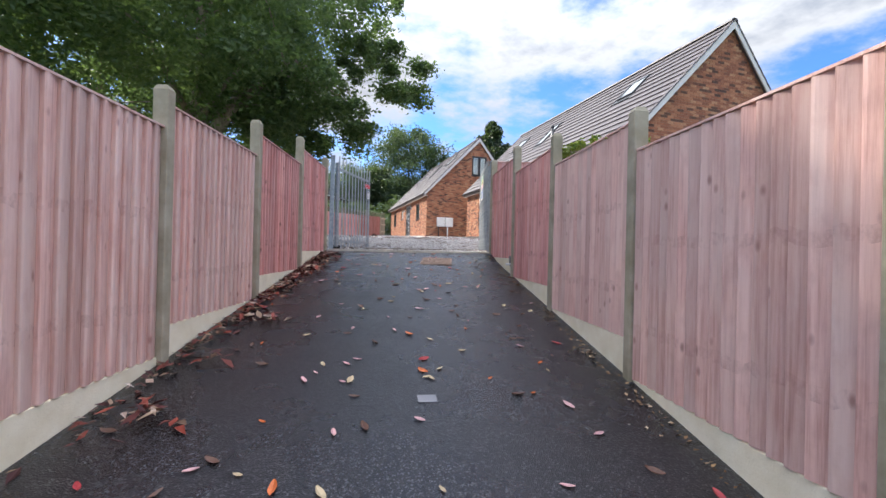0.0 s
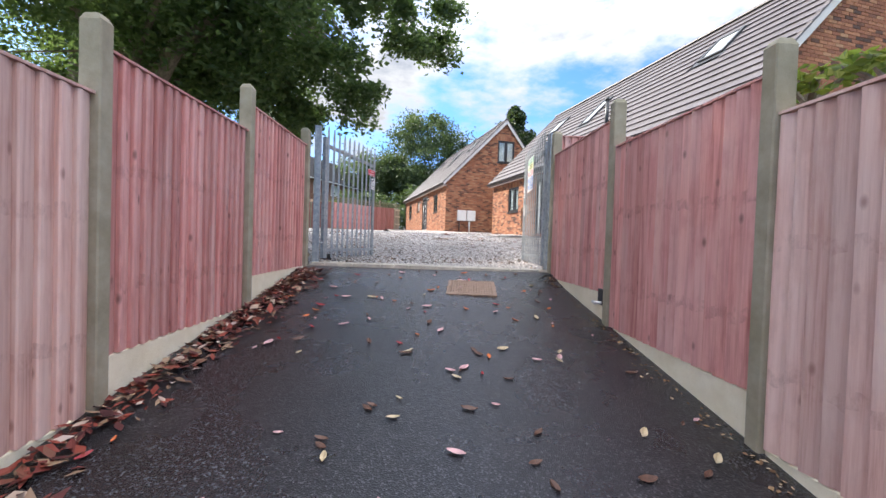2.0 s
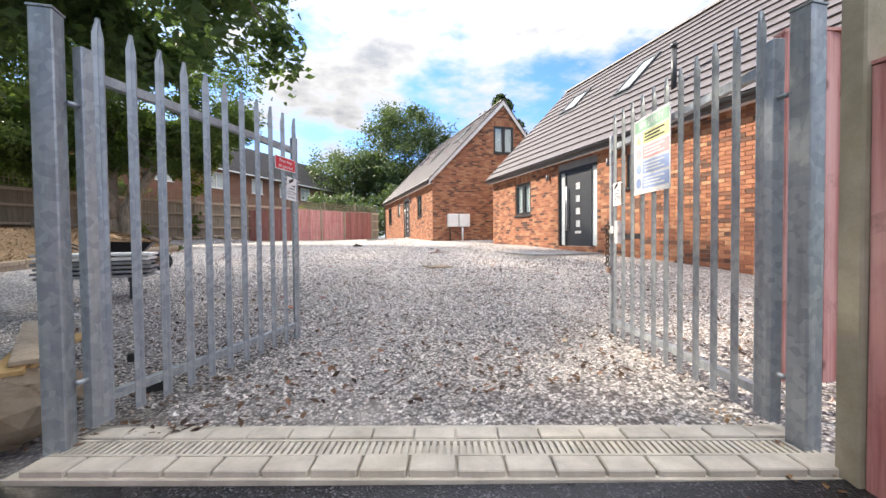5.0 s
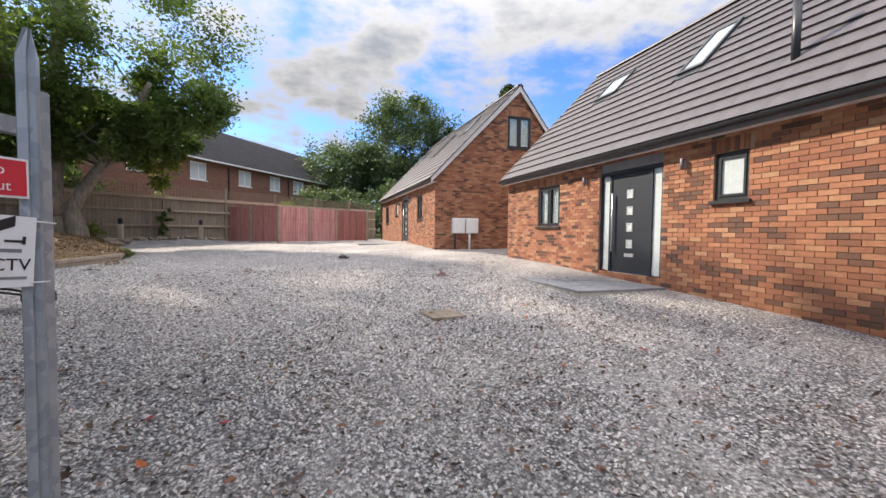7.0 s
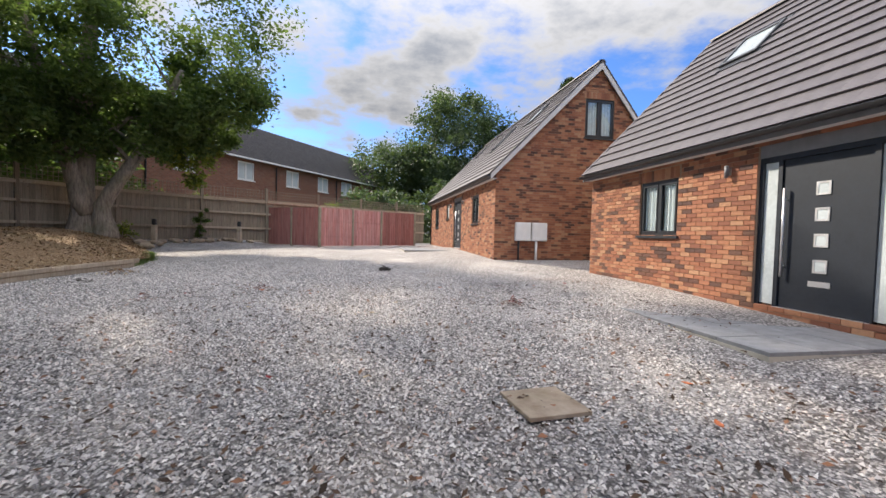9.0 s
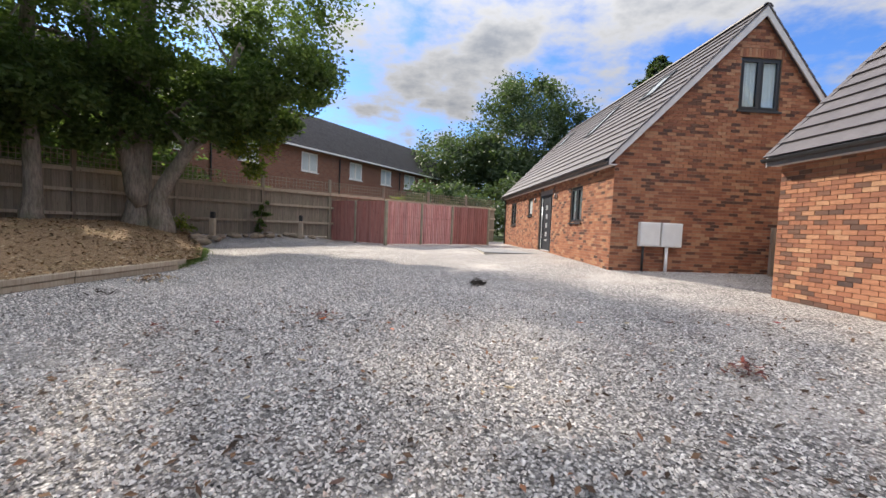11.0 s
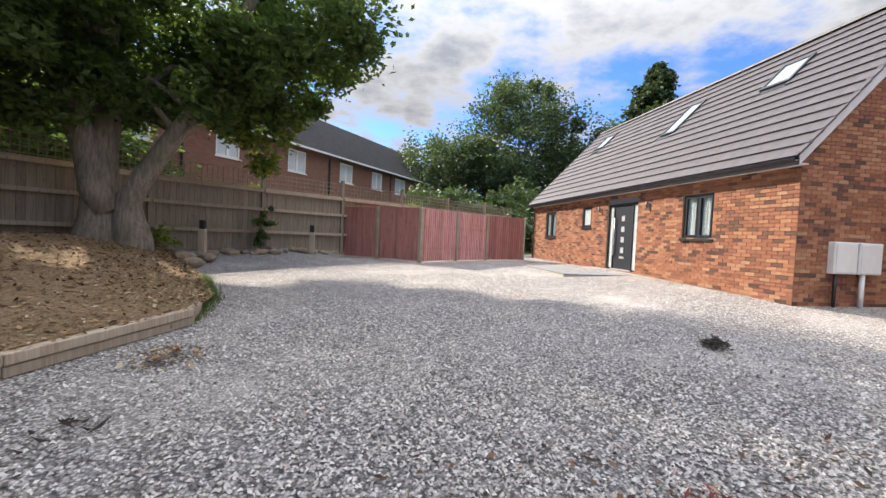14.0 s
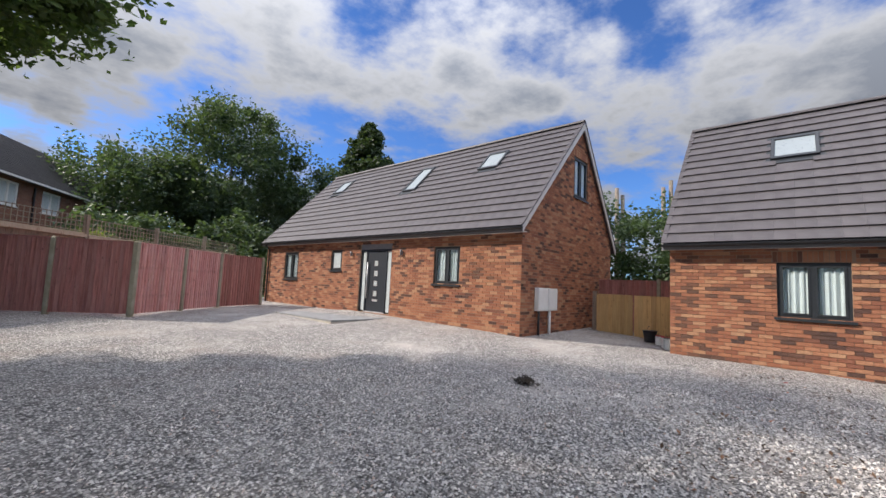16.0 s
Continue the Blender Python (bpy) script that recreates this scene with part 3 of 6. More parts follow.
# ---- palisade gates ----
def pale_bm(h, w=0.065):
    """A corrugated steel pale with a pointed head."""
    bm = bmesh.new()
    pr = [(-w / 2, 0.0), (-w * 0.2, 0.012), (0, 0.0), (w * 0.2, 0.012), (w / 2, 0.0)]
    t = 0.003
    f = [[bm.verts.new((x, -y, z)) for x, y in pr] for z in (0, h - 0.09)]
    bk = [[bm.verts.new((x, -y + t, z)) for x, y in pr] for z in (0, h - 0.09)]
    for rows in (f, bk):
        for i in range(4):
            bm.faces.new((rows[0][i], rows[0][i + 1], rows[1][i + 1], rows[1][i]))
    for i in (0, 4):
        bm.faces.new((f[0][i], f[1][i], bk[1][i], bk[0][i]))
    tip = [bm.verts.new((x * 0.35, -y, h)) for x, y in pr]
    for i in range(4):
        bm.faces.new((f[1][i], f[1][i + 1], tip[i + 1], tip[i]))
        bm.faces.new((bk[1][i], bk[1][i + 1], tip[i + 1], tip[i]))
    return bm


def gate_leaf(hinge, tip, z, label, face, inset=0.0):
    d = Vector(tip) - Vector(hinge)
    w = d.length
    o = thing("gate_leaf", frame_at(hinge, d, z), label, "gate", "palisade gate leaves")
    part("hinge_stile", one_box(0.0, 0.06, -0.03, 0.03, 0.0, 1.95, bevel=0.004), M["steel"], o, "square galvanised hinge stile")
    part("meeting_stile", one_box(w - 0.05, w, -0.025, 0.025, 0.0, 1.95, bevel=0.004), M["steel"], o, "square galvanised meeting stile")
    for zr in (0.1, 1.8):
        part("gate_rail", one_box(0.06, w - 0.05, -0.022, 0.022, zr, zr + 0.05), M["steel"], o)
    me = mesh_of(pale_bm(2.13), "pale", M["steel"])
    n = 11
    for i in range(n):
        x = 0.09 + (w - 0.15 - inset) * i / (n - 1)
        piece("pale", me, o, Matrix.Translation((x, -0.024 * face, -0.0)) @ (Matrix.Identity(4) if face > 0 else Matrix.Rotation(math.pi, 4, "Z")))
    bm = bmesh.new()
    for zr in (0.25, 1.65):
        tube(bm, [(-0.05, 0, zr), (0.01, 0, zr)], 0.014, 8)
    part("hinge", bm, M["steel"], o, "galvanised hinge pins", smooth=True)
    return o


HL, TL = (0.12, 3.06), (1.03, 4.84)
HR, TR = (3.53, 2.1), (4.055, 4.05)
left_leaf = gate_leaf(HL, TL, 1.42, "open galvanised steel palisade gate leaf with warning signs", 1)
right_leaf = gate_leaf(HR, TR, 1.42, "open galvanised steel palisade gate leaf with signs and a chained lock", -1, 0.075)
for p, zt in (((0.03, 3.0), 3.5), ((3.54, 1.98), 3.45)):
    o = thing("gate_post", Matrix.Translation((*p, 1.3)), "square galvanised steel gate post in the gateway", "gate post", "gate posts")
    part("shaft", one_box(-0.05, 0.05, -0.05, 0.05, -0.1, zt - 1.3, bevel=0.006), M["steel"], o)
    part("cap", one_box(-0.053, 0.053, -0.053, 0.053, zt - 1.3, zt - 1.29), M["steel"], o)


# ---- houses ----
SLOPE = 1.07
TH = math.atan(SLOPE)


def wall_with_holes(lo, hi, z0, z1, holes):
    """Rectangles (a0, a1, b0, b1) that fill a wall around its openings."""
    cuts = sorted({lo, hi, *[v for h in holes for v in h[:2]]})
    out = []
    for a0, a1 in zip(cuts, cuts[1:]):
        z = z0
        for h in sorted((h for h in holes if h[0] <= a0 + 1e-6 and h[1] >= a1 - 1e-6), key=lambda h: h[2]):
            if h[2] > z:
                out.append((a0, a1, z, h[2]))
            z = h[3]
        if z < z1:
            out.append((a0, a1, z, z1))
    return out


def brick_cells(lo, hi, z0, z1, holes, top=None, soldiers=()):
    """Bricks (a0, a1, b0, b1) in stretcher bond; top(a) gives the height of a raking edge."""
    out = []
    row, z = 0, z0
    solid = list(holes) + [(h[0] - 0.06, h[1] + 0.06, h[3], h[3] + 0.22) for h in soldiers]
    while z < z1:
        a = lo - (0.1125 if row % 2 else 0.0)
        while a < hi:
            s0, s1 = max(a, lo), min(a + 0.215, hi)
            spans = [(s0, s1)]
            for h in solid:
                if z + 0.033 > h[2] and z + 0.033 < h[3]:
                    nxt = []
                    for p, q in spans:
                        if q <= h[0] or p >= h[1]:
                            nxt.append((p, q))
                        else:
                            if p < h[0]:
                                nxt.append((p, h[0] - 0.004))
                            if q > h[1]:
                                nxt.append((h[1] + 0.004, q))
                    spans = nxt
            for p, q in spans:
                if q - p < 0.03:
                    continue
                if top is not None:
                    zt = z + 0.06
                    while q - p > 0.03 and top(p) < zt:
                        p += 0.02
                    while q - p > 0.03 and top(q) < zt:
                        q -= 0.02
                    if q - p < 0.04:
                        continue
                out.append((p, q, z, z + 0.065))
            a += 0.225
        z += 0.075
        row += 1
    for h in soldiers:
        a = h[0] - 0.055
        while a + 0.065 < h[1] + 0.06:
            out.append((a, a + 0.065, h[3] + 0.006, h[3] + 0.214))
            a += 0.075
    return out


def casement(parent, s, u0, u1, z0, z1, plane="front", lights=2, curtain=True, origin=0.0, name="window"):
    """A dark framed window set in a wall. plane front: in the wall x = 0, along y; gable: in the wall y = origin, along x."""
    w, h = u1 - u0, z1 - z0
    if plane == "front":
        m = Matrix.Translation((0, s * u0, z0)) @ Matrix.Rotation(radians(90), 4, "Z")
        if s < 0:
            m = Matrix.Translation((0, s * u1, z0)) @ Matrix.Rotation(radians(90), 4, "Z")
    else:
        m = Matrix.Translation((u0, origin, z0))
    o = new(name)
    o.parent = parent
    o.matrix_basis = m
    # local: x along the wall, y negative out of the wall in the gable, positive in front: so fold it by a sign
    def bx(x0, x1, d0, d1, za, zb, bevel=0.0):
        # d measured inwards from the wall face
        return (x0, x1, d0, d1, za, zb) if plane == "gable" else (x0, x1, -d1, -d0, za, zb)
    bm = bmesh.new()
    f = 0.06
    for r in ((0, f, 0, h), (w - f, w, 0, h), (f, w - f, 0, f), (f, w - f, h - f, h)):
        box(bm, *bx(r[0], r[1], 0.03, 0.1, r[2], r[3]))
    if lights == 2:
        box(bm, *bx(w / 2 - 0.035, w / 2 + 0.035, 0.028, 0.098, f, h - f))
    part("window_frame", bm, M["anthracite"], o, "anthracite window frame")
    cells = [(f, w / 2 - 0.035), (w / 2 + 0.035, w - f)] if lights == 2 else [(f, w - f)]
    for c0, c1 in cells:
        bm = bmesh.new()
        e = 0.035
        for r in ((c0, c0 + e, f, h - f), (c1 - e, c1, f, h - f), (c0 + e, c1 - e, f, f + e), (c0 + e, c1 - e, h - f - e, h - f)):
            box(bm, *bx(r[0], r[1], 0.018, 0.07, r[2], r[3]))
        part("sash", bm, M["anthracite"], o)
        g = part("pane", one_box(*bx(c0 + e, c1 - e, 0.045, 0.051, f + e, h - f - e)), M["glass"] if curtain else M["frosted"], o)
        g.visible_shadow = False
    part("window_sill", one_box(*bx(-0.05, w + 0.05, -0.05, 0.06, -0.05, 0.0)), M["anthracite"], o, "dark projecting sill")
    if curtain:
        for c0, c1 in ((0.02, 0.44 * w), (0.56 * w, w - 0.02)):
            bm = bmesh.new()
            n = 14
            a = []
            for i in range(n + 1):
                x = c0 + (c1 - c0) * i / n
                d = 0.085 + 0.015 * math.sin(i * 1.9)
                y = d if plane == "gable" else -d
                a.append((bm.verts.new((x, y, 0.02)), bm.verts.new((x, y, h - 0.02))))
            for p, q in zip(a, a[1:]):
                bm.faces.new((p[0], q[0], q[1], p[1]))
            part("curtain", bm, M["curtain"], o, "white net curtain")
    return o


def roof_light(parent, s, u0, u1, za, zb, eave_z):
    """A pitched roof window lying on the front slope."""
    xa, xb = (za - eave_z) / SLOPE - 0.2, (zb - eave_z) / SLOPE - 0.2
    L = math.hypot(xb - xa, zb - za)
    w = u1 - u0
    y0 = s * u0 if s > 0 else s * u1
    m = Matrix.Translation((xa, y0, za)) @ Matrix.Rotation(-TH, 4, "Y")
    o = new("roof_window")
    o.parent = parent
    o.matrix_basis = m
    bm = bmesh.new()
    for r in ((0, L, 0, 0.07), (0, L, w - 0.07, w), (0, 0.09, 0.07, w - 0.07), (L - 0.09, L, 0.07, w - 0.07)):
        box(bm, r[0], r[1], r[2], r[3], 0.0, 0.1, bevel=0.006)
    part("roof_window_frame", bm, M["anthracite"], o, "dark grey metal frame")
    bm = bmesh.new()
    box(bm, -0.16, 0.0, -0.1, w + 0.1, 0.03, 0.05)
    box(bm, L, L + 0.1, -0.08, w + 0.08, 0.03, 0.055)
    box(bm, 0, L, -0.08, 0, 0.03, 0.05)
    box(bm, 0, L, w, w + 0.08, 0.03, 0.05)
    part("flashing", bm, M["anthracite"], o, "grey lead flashing")
    part("pane", one_box(0.09, L - 0.09, 0.07, w - 0.07, 0.06, 0.072), M["roof_glass"], o, "pale reflecting glass")
    return o


def wall_lamp(u, s, z, parent_m, name_label):
    o = thing("wall_lamp", parent_m @ Matrix.Translation((0, s * u, z)), name_label, "wall lamp", "outdoor wall lamps")
    part("backplate", one_box(-0.045, -0.012, -0.03, 0.03, -0.06, 0.06), M["chrome"], o)
    bm = bmesh.new()
    tube(bm, [(-0.075, 0, -0.09), (-0.075, 0, 0.09)], 0.03, 12)
    part("cylinder", bm, M["fascia"], o, smooth=True)
    return o


def front_door(house, s, u0, u1, z0, z1):
    """The recessed entrance: header board, black frame, side lights and a black door with four small lights."""
    lo = s * u0 if s > 0 else s * u1
    w = u1 - u0
    d = new("door")
    d.parent = house
    d.matrix_basis = Matrix.Translation((0, lo, z0))
    tagged(d, "black front door with four small square lights between pale side lights")
    hd = z1 - 0.2
    part("header_board", one_box(0.03, 0.09, 0, w, hd - z0, z1 - z0), M["fascia"], d, "grey header board")
    H = hd - z0
    bm = bmesh.new()
    for r in ((0, 0.06, 0, H), (w - 0.06, w, 0, H), (0.06, w - 0.06, H - 0.07, H), (0.27, 0.33, 0, H - 0.07), (w - 0.33, w - 0.27, 0, H - 0.07)):
        box(bm, 0.04, 0.12, r[0], r[1], r[2], r[3])
    part("door_frame", bm, M["door"], d, "black door frame")
    for a, b in ((0.06, 0.27), (w - 0.27, w - 0.06)):
        part("side_light", one_box(0.07, 0.085, a, b, 0.05, H - 0.08), M["frosted"], d, "frosted side light")
    a, b = 0.335, w - 0.335
    part("door_leaf", one_box(0.06, 0.105, a, b, 0.03, H - 0.075, bevel=0.004), M["door"], d, "black panelled door leaf")
    part("threshold_bar", one_box(0.01, 0.12, a - 0.05, b + 0.05, 0.0, 0.028), M["chrome"], d)
    c = (a + b) / 2
    for i in range(4):
        zc = 0.62 + i * 0.33
        bm = bmesh.new()
        for r in ((c - 0.085, c - 0.06, zc - 0.085, zc + 0.085), (c + 0.06, c + 0.085, zc - 0.085, zc + 0.085), (c - 0.06, c + 0.06, zc - 0.085, zc - 0.06), (c - 0.06, c + 0.06, zc + 0.06, zc + 0.085)):
            box(bm, 0.05, 0.062, r[0], r[1], r[2], r[3])
        part("light_surround", bm, M["chrome"], d)
        part("door_light", one_box(0.054, 0.0592, c - 0.06, c + 0.06, zc - 0.06, zc + 0.06), M["frosted"], d)
    ha = b - 0.06
    bm = bmesh.new()
    tube(bm, [(0.01, ha, 0.45), (0.01, ha, 1.65)], 0.018, 10)
    tube(bm, [(0.01, ha, 0.6), (0.06, ha, 0.6)], 0.009, 8)
    tube(bm, [(0.01, ha, 1.5), (0.06, ha, 1.5)], 0.009, 8)
    part("bar_handle", bm, M["chrome"], d, "long steel bar handle", smooth=True)
    part("letter_plate", one_box(0.052, 0.0595, c - 0.13, c + 0.13, 0.36, 0.43), M["chrome"], d)


def brick_object(cells, house, place, near, thick, seed):
    """Bricks of one wall: the nearest 300 as pieces, the others joined. place(cell, t0, t1) gives a box."""
    cells = sorted(cells, key=near)
    LATE.append((cells[:300], house, place, thick))
    me = boxes_mesh("brickwork", [place(c, thick) for c in cells[300:]], M["bricks"])
    o = new("brickwork", me)
    o.parent = house
    tagged(o, "joined red and brown facing bricks", kind="stuff")


LATE = []
LATE_TILES = []


def house(corner, turn, s, L, base, eave_z, ridge_n, windows, door, gable_at, gable_window, lights, label, near_u, near_gable):
    """A one and a half storey brick house. Local x runs into the house, s*y along its front; s = -1 mirrors it."""
    D = ridge_n + 2.72
    m = Matrix.Translation((*corner, 0)) @ Matrix.Rotation(turn, 4, "Z")
    h = thing("house", m, label, "house", "new brick houses")
    z0 = base - 0.5
    wall_top = eave_z + 0.12
    over = 0.2
    ridge_z = eave_z + (ridge_n + over) * SLOPE
    holes = [(w[0], w[1], w[2], w[3]) for w in windows] + [door]
    Y = lambda a, b: (min(s * a, s * b), max(s * a, s * b))
    # front wall, mortar body behind the bricks
    bm = bmesh.new()
    for a0, a1, b0, b1 in wall_with_holes(0.0, L, z0, wall_top, holes):
        y0, y1 = Y(a0, a1)
        box(bm, 0.004, 0.25, y0, y1, b0, b1)
    part("wall_front", bm, M["mortar"], h, "front wall of red facing brick")
    bm = bmesh.new()
    for a0, a1, b0, b1 in wall_with_holes(0.0, L, z0, wall_top, []):
        y0, y1 = Y(a0, a1)
        box(bm, D - 0.25, D, y0, y1, b0, b1)
    part("wall_rear", bm, M["mortar"], h)
    # gables
    rear = (ridge_z - eave_z) / (D + over - ridge_n)
    top = lambda n: eave_z - 0.06 + ((n + over) * SLOPE if n < ridge_n else (D + over - n) * rear)
    for u, near in ((0.0, gable_at == 0), (L, gable_at == 1)):
        ua, ub = (0.004, 0.25) if u == 0.0 else (L - 0.25, L - 0.004)
        hole = [gable_window] if (near and gable_window) else []
        bm = bmesh.new()
        y0, y1 = Y(ua, ub)
        for a0, a1, b0, b1 in wall_with_holes(0.25, D - 0.25, z0, wall_top, []):
            box(bm, a0, a1, y0, y1, b0, b1)
        n = 40
        xs = sorted({0.004, D - 0.004, ridge_n, *[0.004 + (D - 0.008) * i / n for i in range(n + 1)], *[v for g in hole for v in g[:2]]})
        for xa, xb in zip(xs, xs[1:]):
            spans = [(wall_top, top(xa), top(xb))]
            for g in hole:
                if xa >= g[0] - 1e-6 and xb <= g[1] + 1e-6:
                    spans = [(wall_top, g[2], g[2]), (g[3], top(xa), top(xb))]
            for zb, ta, tb in spans:
                if min(ta, tb) <= zb:
                    continue
                vs = box(bm, xa, xb, y0, y1, zb, ta)
                vs[5].co.z = vs[6].co.z = tb
        part("wall_gable", bm, M["mortar"], h)
    # bricks: front and the gable that is seen
    cells = brick_cells(0.0, L, z0 + 0.3, wall_top - 0.03, holes, soldiers=[w for w in windows if w[5]])
    brick_object(cells, h, lambda c, t: (-t, 0.102, *Y(c[0], c[1]), c[2], c[3]), lambda c: abs((c[0] + c[1]) / 2 - near_u) + 0.5 * abs(c[2] - base - 1.2), 0.008, 1)
    hole = [gable_window] if gable_window else []
    cells = brick_cells(0.0, D, z0 + 0.3, ridge_z, hole, top=top, soldiers=hole)
    def gplace(c, t):
        a, b = (-t, 0.1) if gable_at == 0 else (L - 0.1, L + t)
        return (c[0], c[1], *Y(a, b), c[2], c[3])
    brick_object(cells, h, gplace, lambda c: abs((c[0] + c[1]) / 2 - near_gable) + 0.5 * abs(c[2] - base - 1.2), 0.008, 2)
    # rooms: floor and ceiling so that the windows look into a dim room
    y0, y1 = Y(0.25, L - 0.25)
    part("floor_inside", one_box(0.25, D - 0.25, y0, y1, base - 0.1, base + 0.05), M["plaster"], h)
    part("ceiling_inside", one_box(0.25, D - 0.25, y0, y1, eave_z - 0.02, eave_z + 0.1), M["plaster"], h)
    part("inner_wall", one_box(3.0, 3.1, y0, y1, base + 0.05, eave_z - 0.02), M["plaster"], h)
    # windows and door
    for w in windows:
        casement(h, s, w[0], w[1], w[2], w[3], "front", w[4], curtain=w[4] == 2)
    if gable_window:
        g = gable_window
        o = casement(h, s, g[0], g[1], g[2], g[3], "gable", 2, True, origin=(0.0 if gable_at == 0 else s * L))
    front_door(h, s, *door)
    # roof deck under the tiles
    ov = 0.12
    y0, y1 = Y(-ov, L + ov)
    ex, rx = -over, ridge_n
    Ls = math.hypot(ridge_n + over, ridge_z - eave_z)
    for side in (1, -1):
        bm = bmesh.new()
        a = (ex, eave_z) if side > 0 else (D + over, eave_z)
        pr = [a, (rx, ridge_z), (rx, ridge_z - 0.14), (a[0], eave_z - 0.1)]
        lo = [bm.verts.new((x, y0 + 0.03, z)) for x, z in pr]
        hi = [bm.verts.new((x, y1 - 0.03, z)) for x, z in pr]
        for i in range(4):
            bm.faces.new((lo[i], lo[(i + 1) % 4], hi[(i + 1) % 4], hi[i]))
        bm.faces.new(lo[::-1])
        bm.faces.new(hi)
        part("roof_deck", bm, M["tiles"] if side < 0 else M["dark"], h)
    # bargeboards and dry verge on both gables
    for yy, sg in ((y0, -1), (y1, 1)):
        for side in (1, -1):
            a = ex if side > 0 else D + over
            bm = bmesh.new()
            pr = [(a, eave_z - 0.14), (a, eave_z + 0.03), (rx, ridge_z + 0.03), (rx, ridge_z - 0.2)]
            q0, q1 = (yy - 0.004, yy + 0.026) if sg < 0 else (yy - 0.026, yy + 0.004)
            lo = [bm.verts.new((x, q0, z)) for x, z in pr]
            hi = [bm.verts.new((x, q1, z)) for x, z in pr]
            for i in range(4):
                bm.faces.new((lo[i], lo[(i + 1) % 4], hi[(i + 1) % 4], hi[i]))
            bm.faces.new(lo[::-1])
            bm.faces.new(hi)
            part("bargeboard", bm, M["verge"], h, "pale grey bargeboard")
            bm = bmesh.new()
            k = int(Ls / 0.33)
            for i in range(k + 1):
                t0, t1 = i / (k + 1), (i + 1) / (k + 1)
                xa, xb = a + (rx - a) * t0, a + (rx - a) * t1
                za, zb = eave_z + (ridge_z - eave_z) * t0, eave_z + (ridge_z - eave_z) * t1
                yv0, yv1 = (yy - 0.02, yy + 0.08) if sg < 0 else (yy - 0.08, yy + 0.02)
                vs = box(bm, min(xa, xb), max(xa, xb), yv0, yv1, 0, 0.05)
                for v in vs:
                    tt = (v.co.x - xa) / (xb - xa)
                    v.co.z += za + (zb - za) * tt + 0.028 + (0.02 if tt < 0.5 else 0.0)
            part("verge_trim", bm, M["tiles"], h, "dark dry verge units")
    # eaves: soffit, fascia, gutter, downpipe
    part("soffit", one_box(-over + 0.02, 0.0, y0, y1, eave_z - 0.12, eave_z - 0.1), M["verge"], h)
    part("fascia", one_box(-over - 0.004, -over + 0.018, y0, y1, eave_z - 0.13, eave_z + 0.0), M["fascia"], h, "grey fascia board")
    bm = bmesh.new()
    n = 8
    prof = [(-over - 0.06 + 0.055 * math.cos(math.pi + math.pi * i / n), eave_z - 0.02 + 0.06 * math.sin(math.pi + math.pi * i / n)) for i in range(n + 1)]
    prof += [(x * 1.0 + 0.0, z + 0.004) for x, z in reversed([(-over - 0.06 + 0.05 * math.cos(math.pi + math.pi * i / n), eave_z - 0.02 + 0.055 * math.sin(math.pi + math.pi * i / n)) for i in range(n + 1)])]
    lo = [bm.verts.new((x, y0, z)) for x, z in prof]
    hi = [bm.verts.new((x, y1, z)) for x, z in prof]
    for i in range(len(prof)):
        j = (i + 1) % len(prof)
        bm.faces.new((lo[i], lo[j], hi[j], hi[i]))
    part("gutter", bm, M["black"], h, "black half-round gutter")
    bm = bmesh.new()
    up = s * (L - 0.25)
    tube(bm, [(-over - 0.05, up, eave_z - 0.07), (-0.06, up, eave_z - 0.28), (-0.06, up, base)], 0.034, 10)
    part("downpipe", bm, M["black"], h, "black downpipe", smooth=True)
    # ridge tiles
    bm = bmesh.new()
    prof = [(0.13 * math.cos(math.pi * i / 6), 0.1 * math.sin(math.pi * i / 6) - 0.02) for i in range(7)] + [(0.10 * math.cos(math.pi * i / 6), 0.075 * math.sin(math.pi * i / 6) - 0.02) for i in reversed(range(7))]
    lo = [bm.verts.new((x, 0.0, z)) for x, z in prof]
    hi = [bm.verts.new((x * 0.96, 0.445, z * 0.96)) for x, z in prof]
    for i in range(14):
        j = (i + 1) % 14
        bm.faces.new((lo[i], lo[j], hi[j], hi[i]))
    bm.faces.new(lo[::-1])
    bm.faces.new(hi)
    me = mesh_of(bm, "ridge_tile", M["tile"])
    k = int((y1 - y0) / 0.45)
    for i in range(k):
        piece("ridge_tile", me, h, Matrix.Translation((rx, y0 + (y1 - y0) * i / k, ridge_z + 0.03)))
    # tiles on the front slope, in courses
    rows = 15
    gauge = Ls / rows
    tw = 0.33
    per = int(round((y1 - y0) / tw))
    tw = (y1 - y0) / per
    def tile_bm():
        b = bmesh.new()
        vs = box(b, -0.035, gauge + 0.05, 0.001, tw - 0.001, 0.0, 0.024)
        for v in vs:
            if v.co.x < 0:
                v.co.z += 0.045
        return b
    tme = mesh_of(tile_bm(), "roof_tile", M["tile"])
    spots = []
    for r in range(rows):
        for c in range(per):
            off = 0.0
            x, z = ex + gauge * r * math.cos(TH), eave_z + gauge * r * math.sin(TH)
            uc = s * (y0 + (c + 0.5) * tw)
            skip = False
            for l in lights:
                if l[0] - 0.03 < uc < l[1] + 0.03 and l[2] - 0.12 < z + 0.5 * gauge * math.sin(TH) < l[3] + 0.05:
                    skip = True
            if not skip:
                spots.append((Matrix.Translation((x, y0 + c * tw, z + 0.004)) @ Matrix.Rotation(-TH, 4, "Y"), uc, z))
    spots.sort(key=lambda q: abs(q[1] - near_u) + 0.8 * (q[2] - eave_z))
    LATE_TILES.append((spots[:300], tme, h))
    tv, tf = [], []
